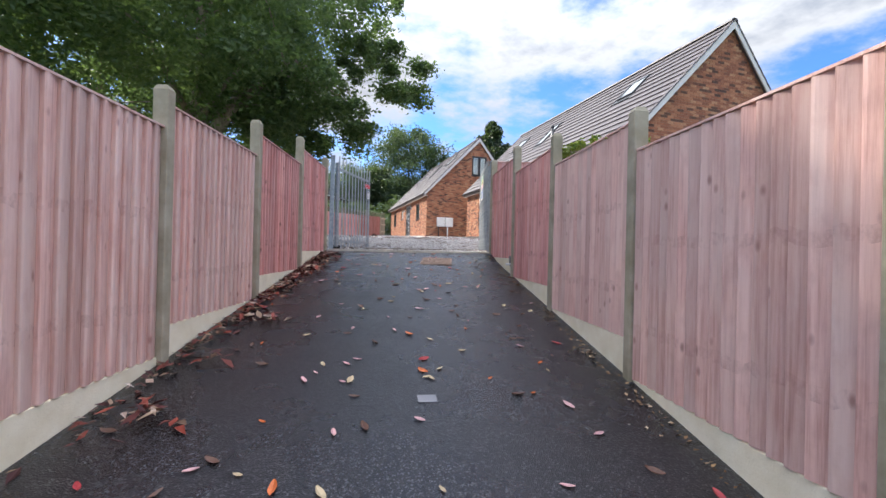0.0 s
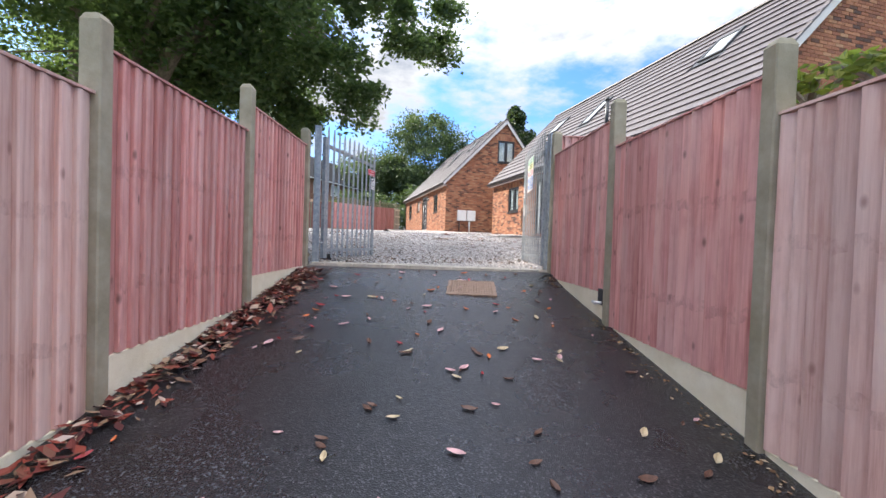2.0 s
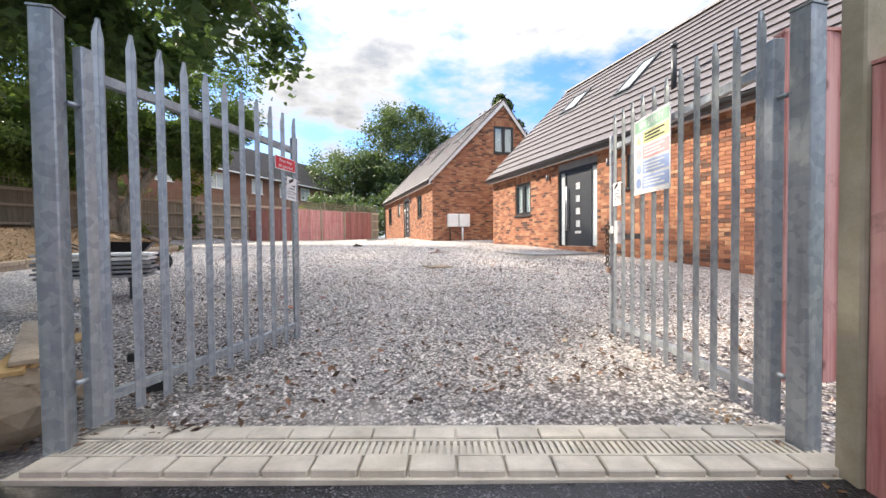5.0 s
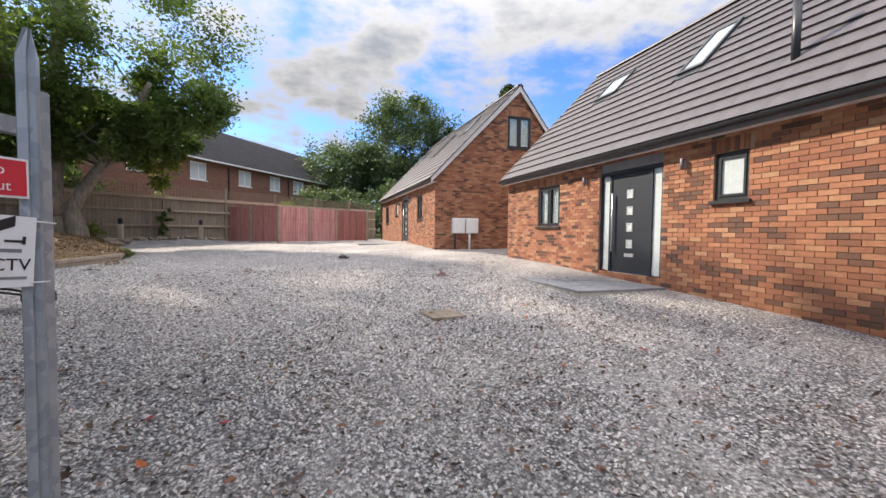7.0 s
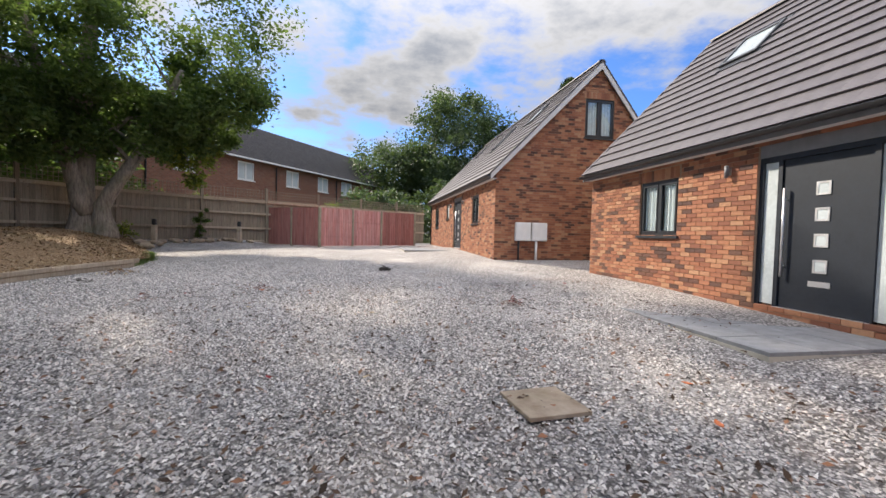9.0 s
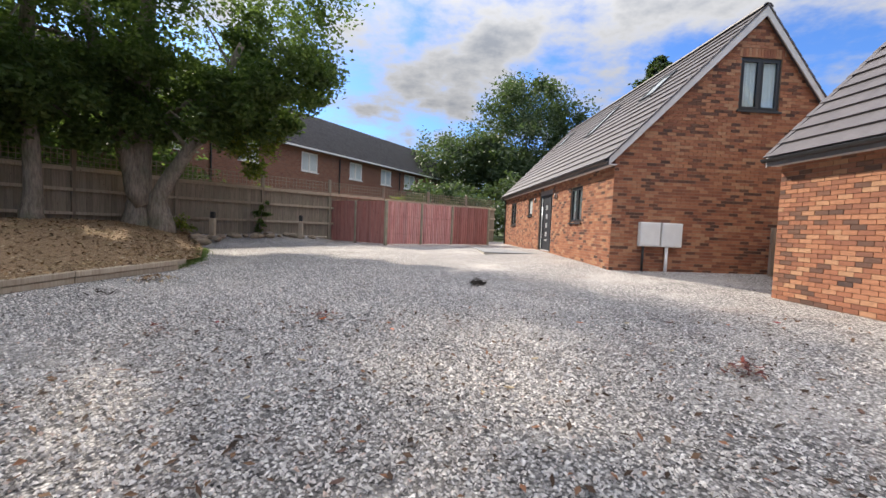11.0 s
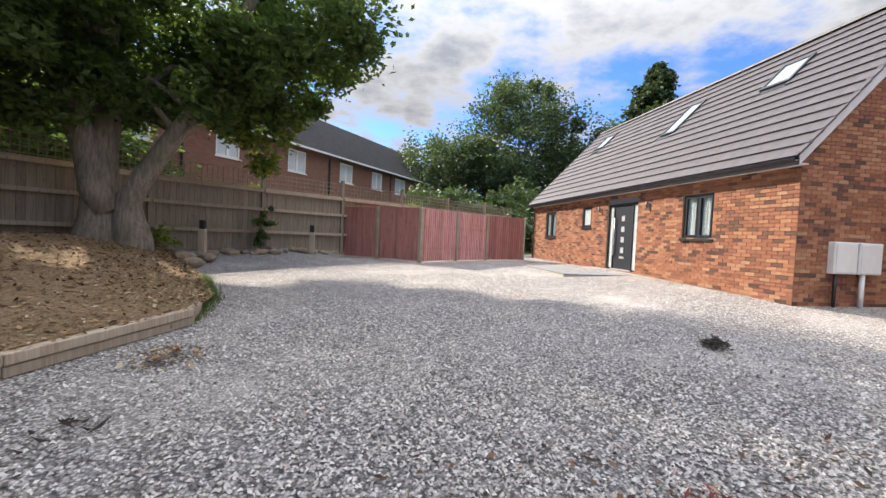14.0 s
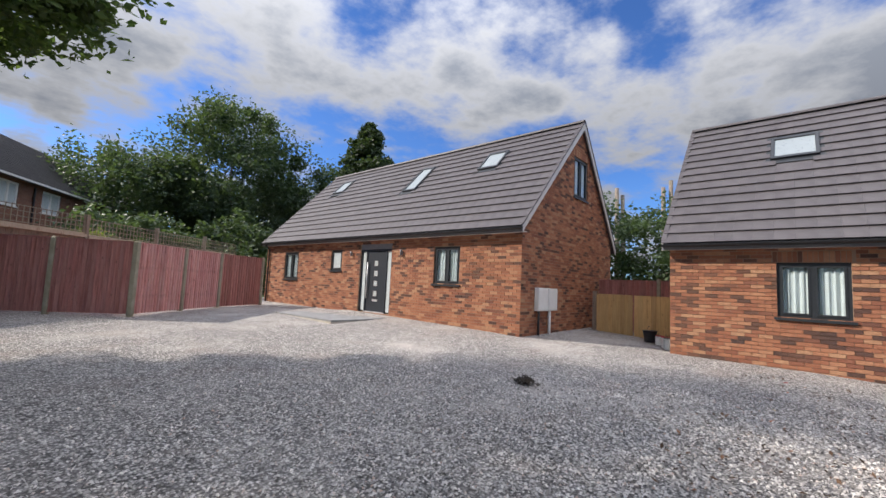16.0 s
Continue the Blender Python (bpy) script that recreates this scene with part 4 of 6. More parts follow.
    co = [v.co.copy() for v in tme.vertices]
    fs = [tuple(p.vertices) for p in tme.polygons]
    for mt, _, _ in spots[300:]:
        b0 = len(tv)
        tv += [tuple(mt @ c) for c in co]
        tf += [tuple(i + b0 for i in f) for f in fs]
    me = bpy.data.meshes.new("roof_tiling")
    me.from_pydata(tv, [], tf)
    me.materials.append(M["tiles"])
    o = new("roof_tiling", me)
    o.parent = h
    tagged(o, "upper courses of flat grey tiles", kind="stuff")
    for l in lights:
        roof_light(h, s, *l, eave_z)
    return h, m


# far house
SLOPE = 1.041
TH = math.atan(SLOPE)
W1 = dict(corner=(5.775, 18.194), turn=0.028, s=1, L=12.97, base=2.246, eave_z=4.906, ridge_n=3.404)
far_house, FM = house(**W1, windows=[(1.92, 2.86, 3.44, 4.5, 2, 0), (7.34, 8.0, 3.77, 4.52, 1, 0), (10.3, 11.38, 3.38, 4.48, 2, 0)],
                      door=(4.68, 6.27, 2.42, 4.7), gable_at=0, gable_window=(2.945, 3.96, 6.266, 7.52),
                      lights=[(2.14, 2.93, 7.22, 7.95), (5.38, 6.02, 6.75, 7.87), (10.7, 11.5, 7.4, 8.1)],
                      label="new red brick house with steep grey roof beside the gravel yard", near_u=2.0, near_gable=1.5)
# near house: mirrored, turned a little
SLOPE = 1.031
TH = math.atan(SLOPE)
near_house, NM = house(corner=(7.476, 15.366), turn=radians(1.55), s=-1, L=12.84, base=1.97, eave_z=4.56, ridge_n=3.39,
                       windows=[(1.87, 2.92, 3.1, 4.16, 2, 1), (7.15, 7.69, 3.45, 4.17, 1, 1), (10.6, 11.7, 3.05, 4.15, 2, 1)],
                       door=(4.46, 6.16, 2.11, 4.42), gable_at=1, gable_window=None,
                       lights=[(1.74, 2.62, 6.69, 7.39), (5.08, 5.7, 6.2, 7.28), (9.85, 10.6, 6.75, 7.5)],
                       label="new red brick house with roof vent pipe beside the gateway", near_u=6.0, near_gable=2.0)
wall_lamp(4.2, 1, 4.36, FM, "small steel cylinder wall lamp beside the far house door")
wall_lamp(6.72, 1, 4.36, FM, "small steel cylinder wall lamp beside the far house door")
wall_lamp(4.0, -1, 4.1, NM, "small steel cylinder wall lamp beside the near house door")
wall_lamp(6.62, -1, 4.1, NM, "small steel cylinder wall lamp beside the near house door")

# soil vent pipe on the near roof
o = new("vent_pipe")
o.parent = near_house
o.matrix_basis = Matrix.Translation((0.57, -7.85, 5.354))
bm = bmesh.new()
tube(bm, [(0, 0, -0.15), (0, 0, 0.95)], 0.055, 12)
tube(bm, [(0, 0, 0.9), (0, 0, 1.0)], 0.066, 12)
part("pipe", bm, M["anthracite"], o, "dark roof vent pipe", smooth=True)
part("lead_slate", one_box(-0.2, 0.2, -0.17, 0.17, -0.02, 0.02), M["anthracite"], o).rotation_euler = (0, -TH, 0)


# ---- meter boxes on the far gable ----
for i, (x, pipe) in enumerate(((0.655, "black"), (1.2, "white"))):
    o = thing("meter_box", FM @ Matrix.Translation((x, -0.012, 2.88)), "white plastic meter cupboard on the brick gable with a %s pipe" % pipe, "meter box", "meter boxes")
    part("case", one_box(0, 0.5, -0.13, 0.0, 0, 0.58, bevel=0.012), M["white"], o)
    part("cupboard_door", one_box(0.03, 0.47, -0.142, -0.132, 0.03, 0.55, bevel=0.004), M["white"], o)
    bm = bmesh.new()
    tube(bm, [(0.12 if i == 0 else 0.16, -0.07, -0.75), (0.12 if i == 0 else 0.16, -0.07, 0.0)], 0.03 if i == 0 else 0.04, 10)
    part("pipe", bm, M[pipe], o, pipe + " service pipe", smooth=True)


# ---- paving in front of the doors ----
def patio(name_label, m, nx, ny, w, mat):
    o = thing("patio", m, name_label, "paving", kind="structure")
    part("bed", one_box(0, nx * w, 0, ny * w, -0.12, -0.03), M["pale"], o)
    rnd = random.Random(8)
    me = mesh_of(one_box(0.005, w - 0.005, 0.005, w - 0.005, -0.03, 0.012, bevel=0.004), "paving_slab", M[mat])
    for i in range(nx):
        for j in range(ny):
            piece("paving_slab", me, o, Matrix.Translation((i * w, j * w, rnd.uniform(-0.003, 0.003))))


patio("grey concrete slab paving outside the near house door", NM @ Matrix.Translation((-1.83, -6.35, 1.985)), 3, 4, 0.6, "slab")
patio("pale slab paving outside the far house door", FM @ Matrix.Translation((-2.42, 4.2, 2.35)), 4, 5, 0.6, "slab")


# ---- red fence compound ----
RA, RB, RC, RD = Vector((-3.35, 27.35)), Vector((-0.5, 25.3)), Vector((2.3, 27.75)), Vector((4.15, 28.75))


def run(fence, a, b, n, mat, face, label, z, h=1.75):
    d = (b - a)
    for i in range(n):
        p, q = a + d * i / n, a + d * (i + 1) / n
        fence_panel(fence, p, q, z + 0.02, h, mat, face, 17, label)
        concrete_post(fence, (*p,), z - 0.15, z + h + 0.06, d, "slim concrete post")
    concrete_post(fence, (*b,), z - 0.15, z + h + 0.06, d, "slim concrete post")


compound = thing("fence", Matrix.Identity(4), "red-stained panel fence screening a corner of the gravel yard", "fence")
# middle run coloured lighter for sunlight, the outer two darker for shade
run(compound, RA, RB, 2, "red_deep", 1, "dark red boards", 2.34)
run(compound, RB, RC, 2, "red", 1, "red boards in a lighter tone painted for sunlight", 2.34)
run(compound, RC, RD, 1, "red_deep", 1, "deeper red boards with shade painted in", 2.34)


# ---- trees ----
def leaf_cloud(name, centres, radii, per, size, mat, parent, label="", seed=1, flat=0.75, droop=0.0):
    """Leaves as small bent blades, scattered through clumps."""
    rng = np.random.default_rng(seed)
    C = np.repeat(np.array(centres), per, axis=0)
    Rr = np.repeat(np.array(radii), per)[:, None]
    n = len(C)
    d = rng.normal(size=(n, 3))
    d /= np.linalg.norm(d, axis=1, keepdims=True)
    rad = rng.random((n, 1)) ** 0.55
    rad = np.where(rng.random((n, 1)) < 0.18, rad * 1.3, rad)
    st = np.repeat(rng.uniform(0.55, 1.5, (len(centres), 3)), per, axis=0)
    p = C + d * rad * Rr * st * np.array([1, 1, flat])
    p[:, 2] -= droop * (rad[:, 0] * Rr[:, 0])
    a = rng.normal(size=(n, 3))
    a[:, 2] = a[:, 2] * 0.5 - 0.25
    a /= np.linalg.norm(a, axis=1, keepdims=True)
    b = np.cross(a, rng.normal(size=(n, 3)))
    b /= np.linalg.norm(b, axis=1, keepdims=True)
    nrm = np.cross(a, b)
    s = size * (0.6 + 0.8 * rng.random((n, 1)))
    v = np.stack([p - a * s * 0.5, p + b * s * 0.27 + nrm * s * 0.08, p + a * s * 0.5, p - b * s * 0.27 + nrm * s * 0.08], axis=1).reshape(-1, 3)
    k = np.arange(n)[:, None] * 4
    f = np.concatenate([k + np.array([[0, 1, 2]]), k + np.array([[0, 2, 3]])])
    o = quads_object(name, v, f, mat)
    o.parent = parent
    return tagged(o, label)


def tree(pos, label, trunks, clumps, leaf, per, size, seed, bark="bark", group="", limbs=14, flat=0.75, crown_label="", droop=0.0, category="tree"):
    """trunks: lists of (x, y, z, r) from the foot up, relative to pos; clumps: (centre, radii, number, clump radius) relative to pos."""
    rnd = random.Random(seed)
    o = thing("tree", Matrix.Translation(pos), label, category, group)
    bm = bmesh.new()
    tips = []
    for tr in trunks:
        pts = []
        rad = []
        for (x0, y0, z0, r0), (x1, y1, z1, r1) in zip(tr, tr[1:]):
            for k in range(4):
                t = k / 4
                w = r0 * 0.12
                pts.append((x0 + (x1 - x0) * t + rnd.uniform(-w, w), y0 + (y1 - y0) * t + rnd.uniform(-w, w), z0 + (z1 - z0) * t))
                rad.append(r0 + (r1 - r0) * t)
        pts.append(tr[-1][:3])
        rad.append(tr[-1][3])
        tube(bm, pts, rad, 12)
        tips.append((pts, rad))
    part("trunk", bm, M[bark], o, "rough grey-brown bark", smooth=True)
    cs, rs = [], []
    for centre, radii, number, cr in clumps:
        for _ in range(number):
            while True:
                q = Vector((rnd.uniform(-1, 1), rnd.uniform(-1, 1), rnd.uniform(-1, 1)))
                if 0.45 < q.length < 1.0 or (q.length <= 0.45 and rnd.random() < 0.3):
                    break
            cs.append(tuple(centre[i] + q[i] * radii[i] for i in range(3)))
            rs.append(cr * rnd.uniform(0.6, 1.35))
    bm = bmesh.new()
    for k in range(limbs):
        pts, rad = tips[rnd.randrange(len(tips))]
        j = rnd.randrange(len(pts) // 2, len(pts) - 1)
        c = min((Vector(cs[rnd.randrange(len(cs))]) for _ in range(4)), key=lambda q: (q - Vector(pts[j])).length)
        p, r = Vector(pts[j]), rad[j] * 0.45
        mid = p.lerp(c, 0.5) + Vector((rnd.uniform(-0.3, 0.3), rnd.uniform(-0.3, 0.3), rnd.uniform(0.0, 0.6)))
        tube(bm, [p, p.lerp(mid, 0.5), mid, mid.lerp(c, 0.6), c], [r, r * 0.75, r * 0.5, r * 0.3, 0.012], 6)
    if limbs:
        part("limb", bm, M[bark], o, smooth=True)
    leaf_cloud("crown", cs, rs, per, size, M[leaf], o, crown_label, seed, flat, droop)
    return o


BED_FENCE = 2.9
oak_base = BED_FENCE - 0.1
tree((-7.4, 21.3, oak_base), "large spreading oak with a forked trunk by the boundary fence",
     [[(0.35, 0.1, -0.3, 0.42), (0.3, 0.0, 0.9, 0.24), (1.5, 0.1, 2.9, 0.17), (3.0, -0.4, 5.5, 0.09)],
      [(-0.2, 0, -0.3, 0.52), (-0.25, 0, 1.2, 0.32), (-0.3, 0.1, 4.0, 0.26), (0.1, 0.1, 9.0, 0.15)],
      [(-0.1, -0.1, 0.6, 0.3), (-0.6, -0.3, 2.6, 0.24), (-1.5, -0.8, 7.0, 0.12)]],
     [((0.4, -0.9, 8.9), (5.6, 6.2, 5.9), 78, 1.0), ((0.6, 0.6, 4.0), (3.4, 2.6, 1.2), 40, 0.62), ((3.6, 0.8, 5.0), (1.7, 1.7, 1.9), 22, 0.75), ((2.4, 1.4, 3.5), (1.5, 1.2, 0.8), 9, 0.4)],
     "oak_leaf", 620, 0.16, 11, group="old oaks", limbs=26, crown_label="dense green oak foliage")
tree((-8.9, 19.2, oak_base + 0.05), "oak with a single trunk in the bark-strewn bed",
     [[(0, 0, -0.3, 0.3), (0, 0, 0.8, 0.19), (-0.2, 0.1, 5.0, 0.15), (0.1, 0.2, 9.0, 0.09)]],
     [((-0.4, -0.4, 8.2), (4.6, 4.6, 5.2), 42, 1.0), ((-0.4, 0.3, 3.2), (2.8, 2.4, 1.2), 30, 0.6)],
     "oak_leaf", 540, 0.16, 12, group="old oaks", limbs=12, crown_label="dense green oak foliage")
tree((-11.0, 16.6, oak_base + 0.05), "leafy oak with a flared trunk near the timber fence",
     [[(0, 0, -0.3, 0.4), (0, 0, 0.7, 0.26), (0.2, 0.1, 4.0, 0.24), (0.1, 0.2, 9.0, 0.12)]],
     [((-0.6, -0.4, 8.0), (4.8, 5.2, 5.4), 34, 1.0), ((-0.3, 0.2, 3.1), (3.0, 2.6, 1.2), 30, 0.6)],
     "oak_leaf", 520, 0.16, 13, group="old oaks", limbs=10, crown_label="dense green oak foliage")
tree((-9.15, 16.1, oak_base), "slender straight young tree in the bed",
     [[(0, 0, -0.3, 0.19), (0.0, 0, 0.6, 0.14), (-0.05, 0.05, 5.0, 0.12), (0.05, 0.1, 9.0, 0.06)]],
     [((-0.6, 0.3, 8.6), (2.6, 2.6, 2.8), 24, 0.9)],
     "oak_leaf", 420, 0.155, 14, group="old oaks", limbs=5, crown_label="green foliage high on the stem")
tree((-15.5, 12.0, oak_base), "leafy tree at the far end of the bed",
     [[(0, 0, -0.3, 0.4), (0, 0, 1, 0.3), (0, 0, 8.0, 0.14)]],
     [((0, 0, 7.0), (5.0, 5.0, 5.4), 30, 1.1)], "oak_leaf", 200, 0.24, 15, group="old oaks", limbs=6, crown_label="dark green foliage")
# the tree that leans over the drive
tree((-3.3, 3.9, 1.4), "cherry tree with drooping branches reaching over the drive",
     [[(0, 0, -0.3, 0.3), (0.1, 0, 1.5, 0.22), (0.3, 0.2, 4.0, 0.14), (0.2, 0.1, 6.5, 0.06)],
      [(0.1, 0, 1.6, 0.18), (1.2, -0.6, 3.2, 0.12), (2.6, -0.8, 4.3, 0.05)],
      [(0.1, 0, 1.8, 0.16), (0.8, 0.9, 3.4, 0.1), (2.6, 0.8, 4.8, 0.04)]],
     # the last clump is an added upper crown that keeps sun off the right fence
     [((0.1, -0.2, 5.4), (4.1, 4.3, 2.7), 150, 0.82), ((1.6, -0.6, 3.55), (2.1, 2.6, 0.55), 30, 0.5), ((-2.0, -2.5, 4.0), (2.6, 2.6, 1.6), 30, 0.8), ((2.9, 0.3, 3.15), (1.5, 1.9, 0.45), 20, 0.42), ((4.7, 0.5, 4.7), (1.3, 1.4, 0.8), 14, 0.34), ((4.2, 0.2, 5.8), (1.2, 1.5, 0.8), 12, 0.4), ((0.0, 1.6, 6.8), (3.7, 3.8, 2.0), 100, 0.9)],
     "cherry_leaf", 400, 0.105, 21, limbs=34, crown_label="dark green pointed leaves", droop=0.25)
tree((-9.2, -1.2, 1.0), "dark leafy tree behind the drive fence",
     [[(0, 0, -0.5, 0.35), (0, 0, 2.0, 0.25), (0.2, 0.2, 7.0, 0.1)]],
     [((0.3, 0.5, 6.2), (4.4, 4.6, 4.2), 64, 1.1)], "cherry_leaf", 220, 0.18, 22, limbs=8, crown_label="dark green foliage")


def far_tree(pos, label, h, r, leaf, n, cr, per, size, seed, low=0.3, group="distant trees"):
    tree(pos, label, [[(0, 0, -0.5, 0.3), (0, 0, h * 0.4, 0.2), (0.1, 0.1, h * 0.7, 0.06)]],
         [((0, 0, h * (1 + low) / 2), (r, r, h * (1 - low) / 2), int(n * 1.25), cr * 1.08), ((0, 0, h * 0.4), (r * 0.6, r * 0.6, h * 0.3), n // 4, cr * 1.2)], leaf, per, size, seed, group=group, limbs=6, flat=0.8, crown_label="dense green foliage")


far_tree((10.6, 51.5, 2.4), "tall full oak beyond the far house", 16.2, 6.8, "far_leaf", 130, 1.5, 300, 0.31, 31, 0.02)
far_tree((3.6, 53.0, 2.4), "lighter green broad tree beyond the yard", 10.8, 6.0, "far_leaf", 90, 1.4, 260, 0.3, 32, 0.0)
far_tree((-3.5, 60.0, 2.4), "light green tree behind the terrace", 9.5, 5.0, "far_leaf", 60, 1.4, 170, 0.3, 37, 0.05)
far_tree((18.5, 50.0, 2.4), "round dark tree behind the far house roof", 12.6, 5.6, "far_leaf", 80, 1.4, 260, 0.3, 33, 0.0)
far_tree((24.0, 19.0, 2.0), "green tree between the two new houses", 7.2, 3.6, "far_leaf", 60, 0.9, 130, 0.26, 34, 0.05)
far_tree((23.0, 24.5, 2.0), "pale green tree behind the far house", 7.6, 3.4, "far_leaf", 60, 0.9, 130, 0.26, 35, 0.05)
far_tree((26.0, 14.5, 2.0), "green tree behind the red panel fence", 7.6, 3.6, "far_leaf", 60, 0.9, 130, 0.26, 36, 0.05)


def conifer(pos, h, r, seed):
    cs = []
    rnd = random.Random(seed)
    o = thing("tree", Matrix.Translation(pos), "dark conifer rising behind the tiled roof", "tree", "distant trees")
    bm = bmesh.new()
    tube(bm, [(0, 0, -0.5), (0, 0, h * 0.5), (0, 0, h * 0.97)], [0.35, 0.2, 0.03], 8)
    part("trunk", bm, M["bark"], o, smooth=True)
    rs = []
    for i in range(170):
        t = rnd.random() ** 0.8
        rr = r * (1 - t) ** 0.75 * rnd.uniform(0.4, 1.0)
        a = rnd.uniform(0, 6.283)
        cs.append((rr * math.cos(a), rr * math.sin(a), h * (0.2 + 0.8 * t)))
        rs.append(0.5 + 1.0 * (1 - t))
    leaf_cloud("crown", cs, rs, 110, 0.38, M["dark_leaf"], o, "dark needle foliage", seed, 0.6)


conifer((21.0, 45.5, 2.4), 16.4, 5.6, 41)
for i, (x, y, h, r) in enumerate(((-12.6, 22.6, 5.6, 2.4), (-15.4, 20.2, 6.0, 2.6), (-10.6, 25.6, 4.4, 2.0), (-18.4, 16.0, 6.2, 2.8), (-20.5, 12.0, 6.5, 3.0), (-13.8, 26.0, 5.4, 2.4))):
    far_tree((x, y, 2.2), "dark leafy shrub growing behind the old fence", h, r, "oak_leaf", 40, 0.9, 150, 0.22, 80 + i, 0.0, group="garden shrubs")
# hedge-like growth at the far end of the yard and behind the boundary
far_tree((7.5, 40.0, 2.3), "low green thicket beyond the far house", 4.8, 3.2, "far_leaf", 40, 0.9, 120, 0.28, 42, 0.0)
far_tree((2.2, 41.0, 2.3), "low green thicket behind the storage corner", 4.4, 3.6, "far_leaf", 40, 0.9, 120, 0.28, 43, 0.0)


# ---- pollarded stems and wires behind the houses ----
for i, (x, y, h) in enumerate(((27.0, 23.5, 9.4), (27.3, 23.2, 8.9), (27.6, 20.6, 9.2), (27.9, 20.2, 9.7), (28.1, 19.8, 9.3), (28.4, 19.3, 10.2))):
    o = thing("pollard_tree", Matrix.Translation((x, y, 2.0)), "bare pollarded trunk rising above the greenery", "tree", "pollarded trunks")
    bm = bmesh.new()
    tube(bm, [(0, 0, -0.3), (0.03, 0.05, h * 0.5), (0.0, 0.1, h - 0.4)], [0.22, 0.17, 0.13], 8)
    part("trunk", bm, M["bark"], o, smooth=True)


# ---- terrace of brick houses behind the boundary ----
def terrace():
    D = Vector((0.517, 0.856, 0))
    m = Matrix.Translation((-9.8, 31.4, 0)) @ Matrix.Rotation(math.atan2(D.y, D.x), 4, "Z")
    h = thing("terrace_house", m, "brown brick terrace with white windows behind the fence", "house")
    x0, x1, dep, eave, ridge = -20.0, 26.0, 8.2, 7.9, 11.3
    wins = [(-16.5, -15.0), (-12.0, -10.5), (-7.6, -6.2), (-3.6, -2.4), (0.4, 1.7), (4.8, 6.2), (9.3, 10.7), (13.0, 14.4), (16.3, 18.0), (22.6, 24.2)]
    bm = bmesh.new()
    for a, b, c, d in wall_with_holes(x0, x1, 1.5, eave, [(p, q, 6.45, 7.7) for p, q in wins]):
        box(bm, a, b, 0.0, 0.3, c, d)
    box(bm, x0, x1, dep - 0.3, dep, 1.5, eave)
    part("wall_front", bm, M["far_brick"], h)
    for x in (x0, x1 - 0.3):
        bm = bmesh.new()
        pr = [(0.3, 1.5), (dep - 0.3, 1.5), (dep - 0.3, eave), (dep / 2, ridge - 0.2), (0.3, eave)]
        lo = [bm.verts.new((x, y, z)) for y, z in pr]
        hi = [bm.verts.new((x + 0.3, y, z)) for y, z in pr]
        for i in range(5):
            bm.faces.new((lo[i], lo[(i + 1) % 5], hi[(i + 1) % 5], hi[i]))
        bm.faces.new(lo[::-1])
        bm.faces.new(hi)
        part("wall_gable", bm, M["far_brick"], h)
    bm = bmesh.new()
    pr = [(-0.4, eave - 0.12), (dep / 2, ridge), (dep + 0.4, eave - 0.12), (dep + 0.4, eave + 0.02), (dep / 2, ridge + 0.16), (-0.4, eave + 0.02)]
    lo = [bm.verts.new((x0 - 0.2, y, z)) for y, z in pr]
    hi = [bm.verts.new((x1 + 0.2, y, z)) for y, z in pr]
    for i in range(6):
        bm.faces.new((lo[i], lo[(i + 1) % 6], hi[(i + 1) % 6], hi[i]))
    bm.faces.new(lo[::-1])
    bm.faces.new(hi)
    part("roof", bm, M["far_tile"], h, "dark tiled roof")
    bm = bmesh.new()
    n = 26
    for i in range(n):
        t = i / n
        y, z = -0.42 + (dep / 2 + 0.42) * t, eave + 0.02 + (ridge + 0.14 - eave) * t
        box(bm, x0 - 0.2, x1 + 0.2, y, y + 0.02, z - 0.0, z + 0.03)
    part("tile_course", bm, M["far_tile"], h)
    part("fascia", one_box(x0 - 0.2, x1 + 0.2, -0.43, -0.402, eave - 0.06, eave + 0.05), M["white"], h, "white fascia board")
    for x in (-18, -8.8, -1.2, 8.2, 15.5, 25.6):
        bm = bmesh.new()
        tube(bm, [(x, -0.08, 1.6), (x, -0.08, eave - 0.2)], 0.05, 8)
        part("downpipe", bm, M["black"], h)
    for p, q in wins:
        w = new("window")
        w.parent = h
        w.matrix_basis = Matrix.Translation((p, 0, 6.45))
        L = q - p
        bm = bmesh.new()
        for r in ((0, 0.09, 0, 1.25), (L - 0.09, L, 0, 1.25), (0.09, L - 0.09, 0, 0.09), (0.09, L - 0.09, 1.16, 1.25), (L / 2 - 0.06, L / 2 + 0.06, 0.09, 1.16)):
            box(bm, r[0], r[1], 0.04, 0.14, r[2], r[3])
        part("window_frame", bm, M["white"], w, "white window frame")
        part("pane", one_box(0.09, L - 0.09, 0.1, 0.11, 0.09, 1.16), M["frosted"], w)
        part("window_sill", one_box(-0.06, L + 0.06, -0.05, 0.05, -0.06, 0.0), M["white"], w)


terrace()


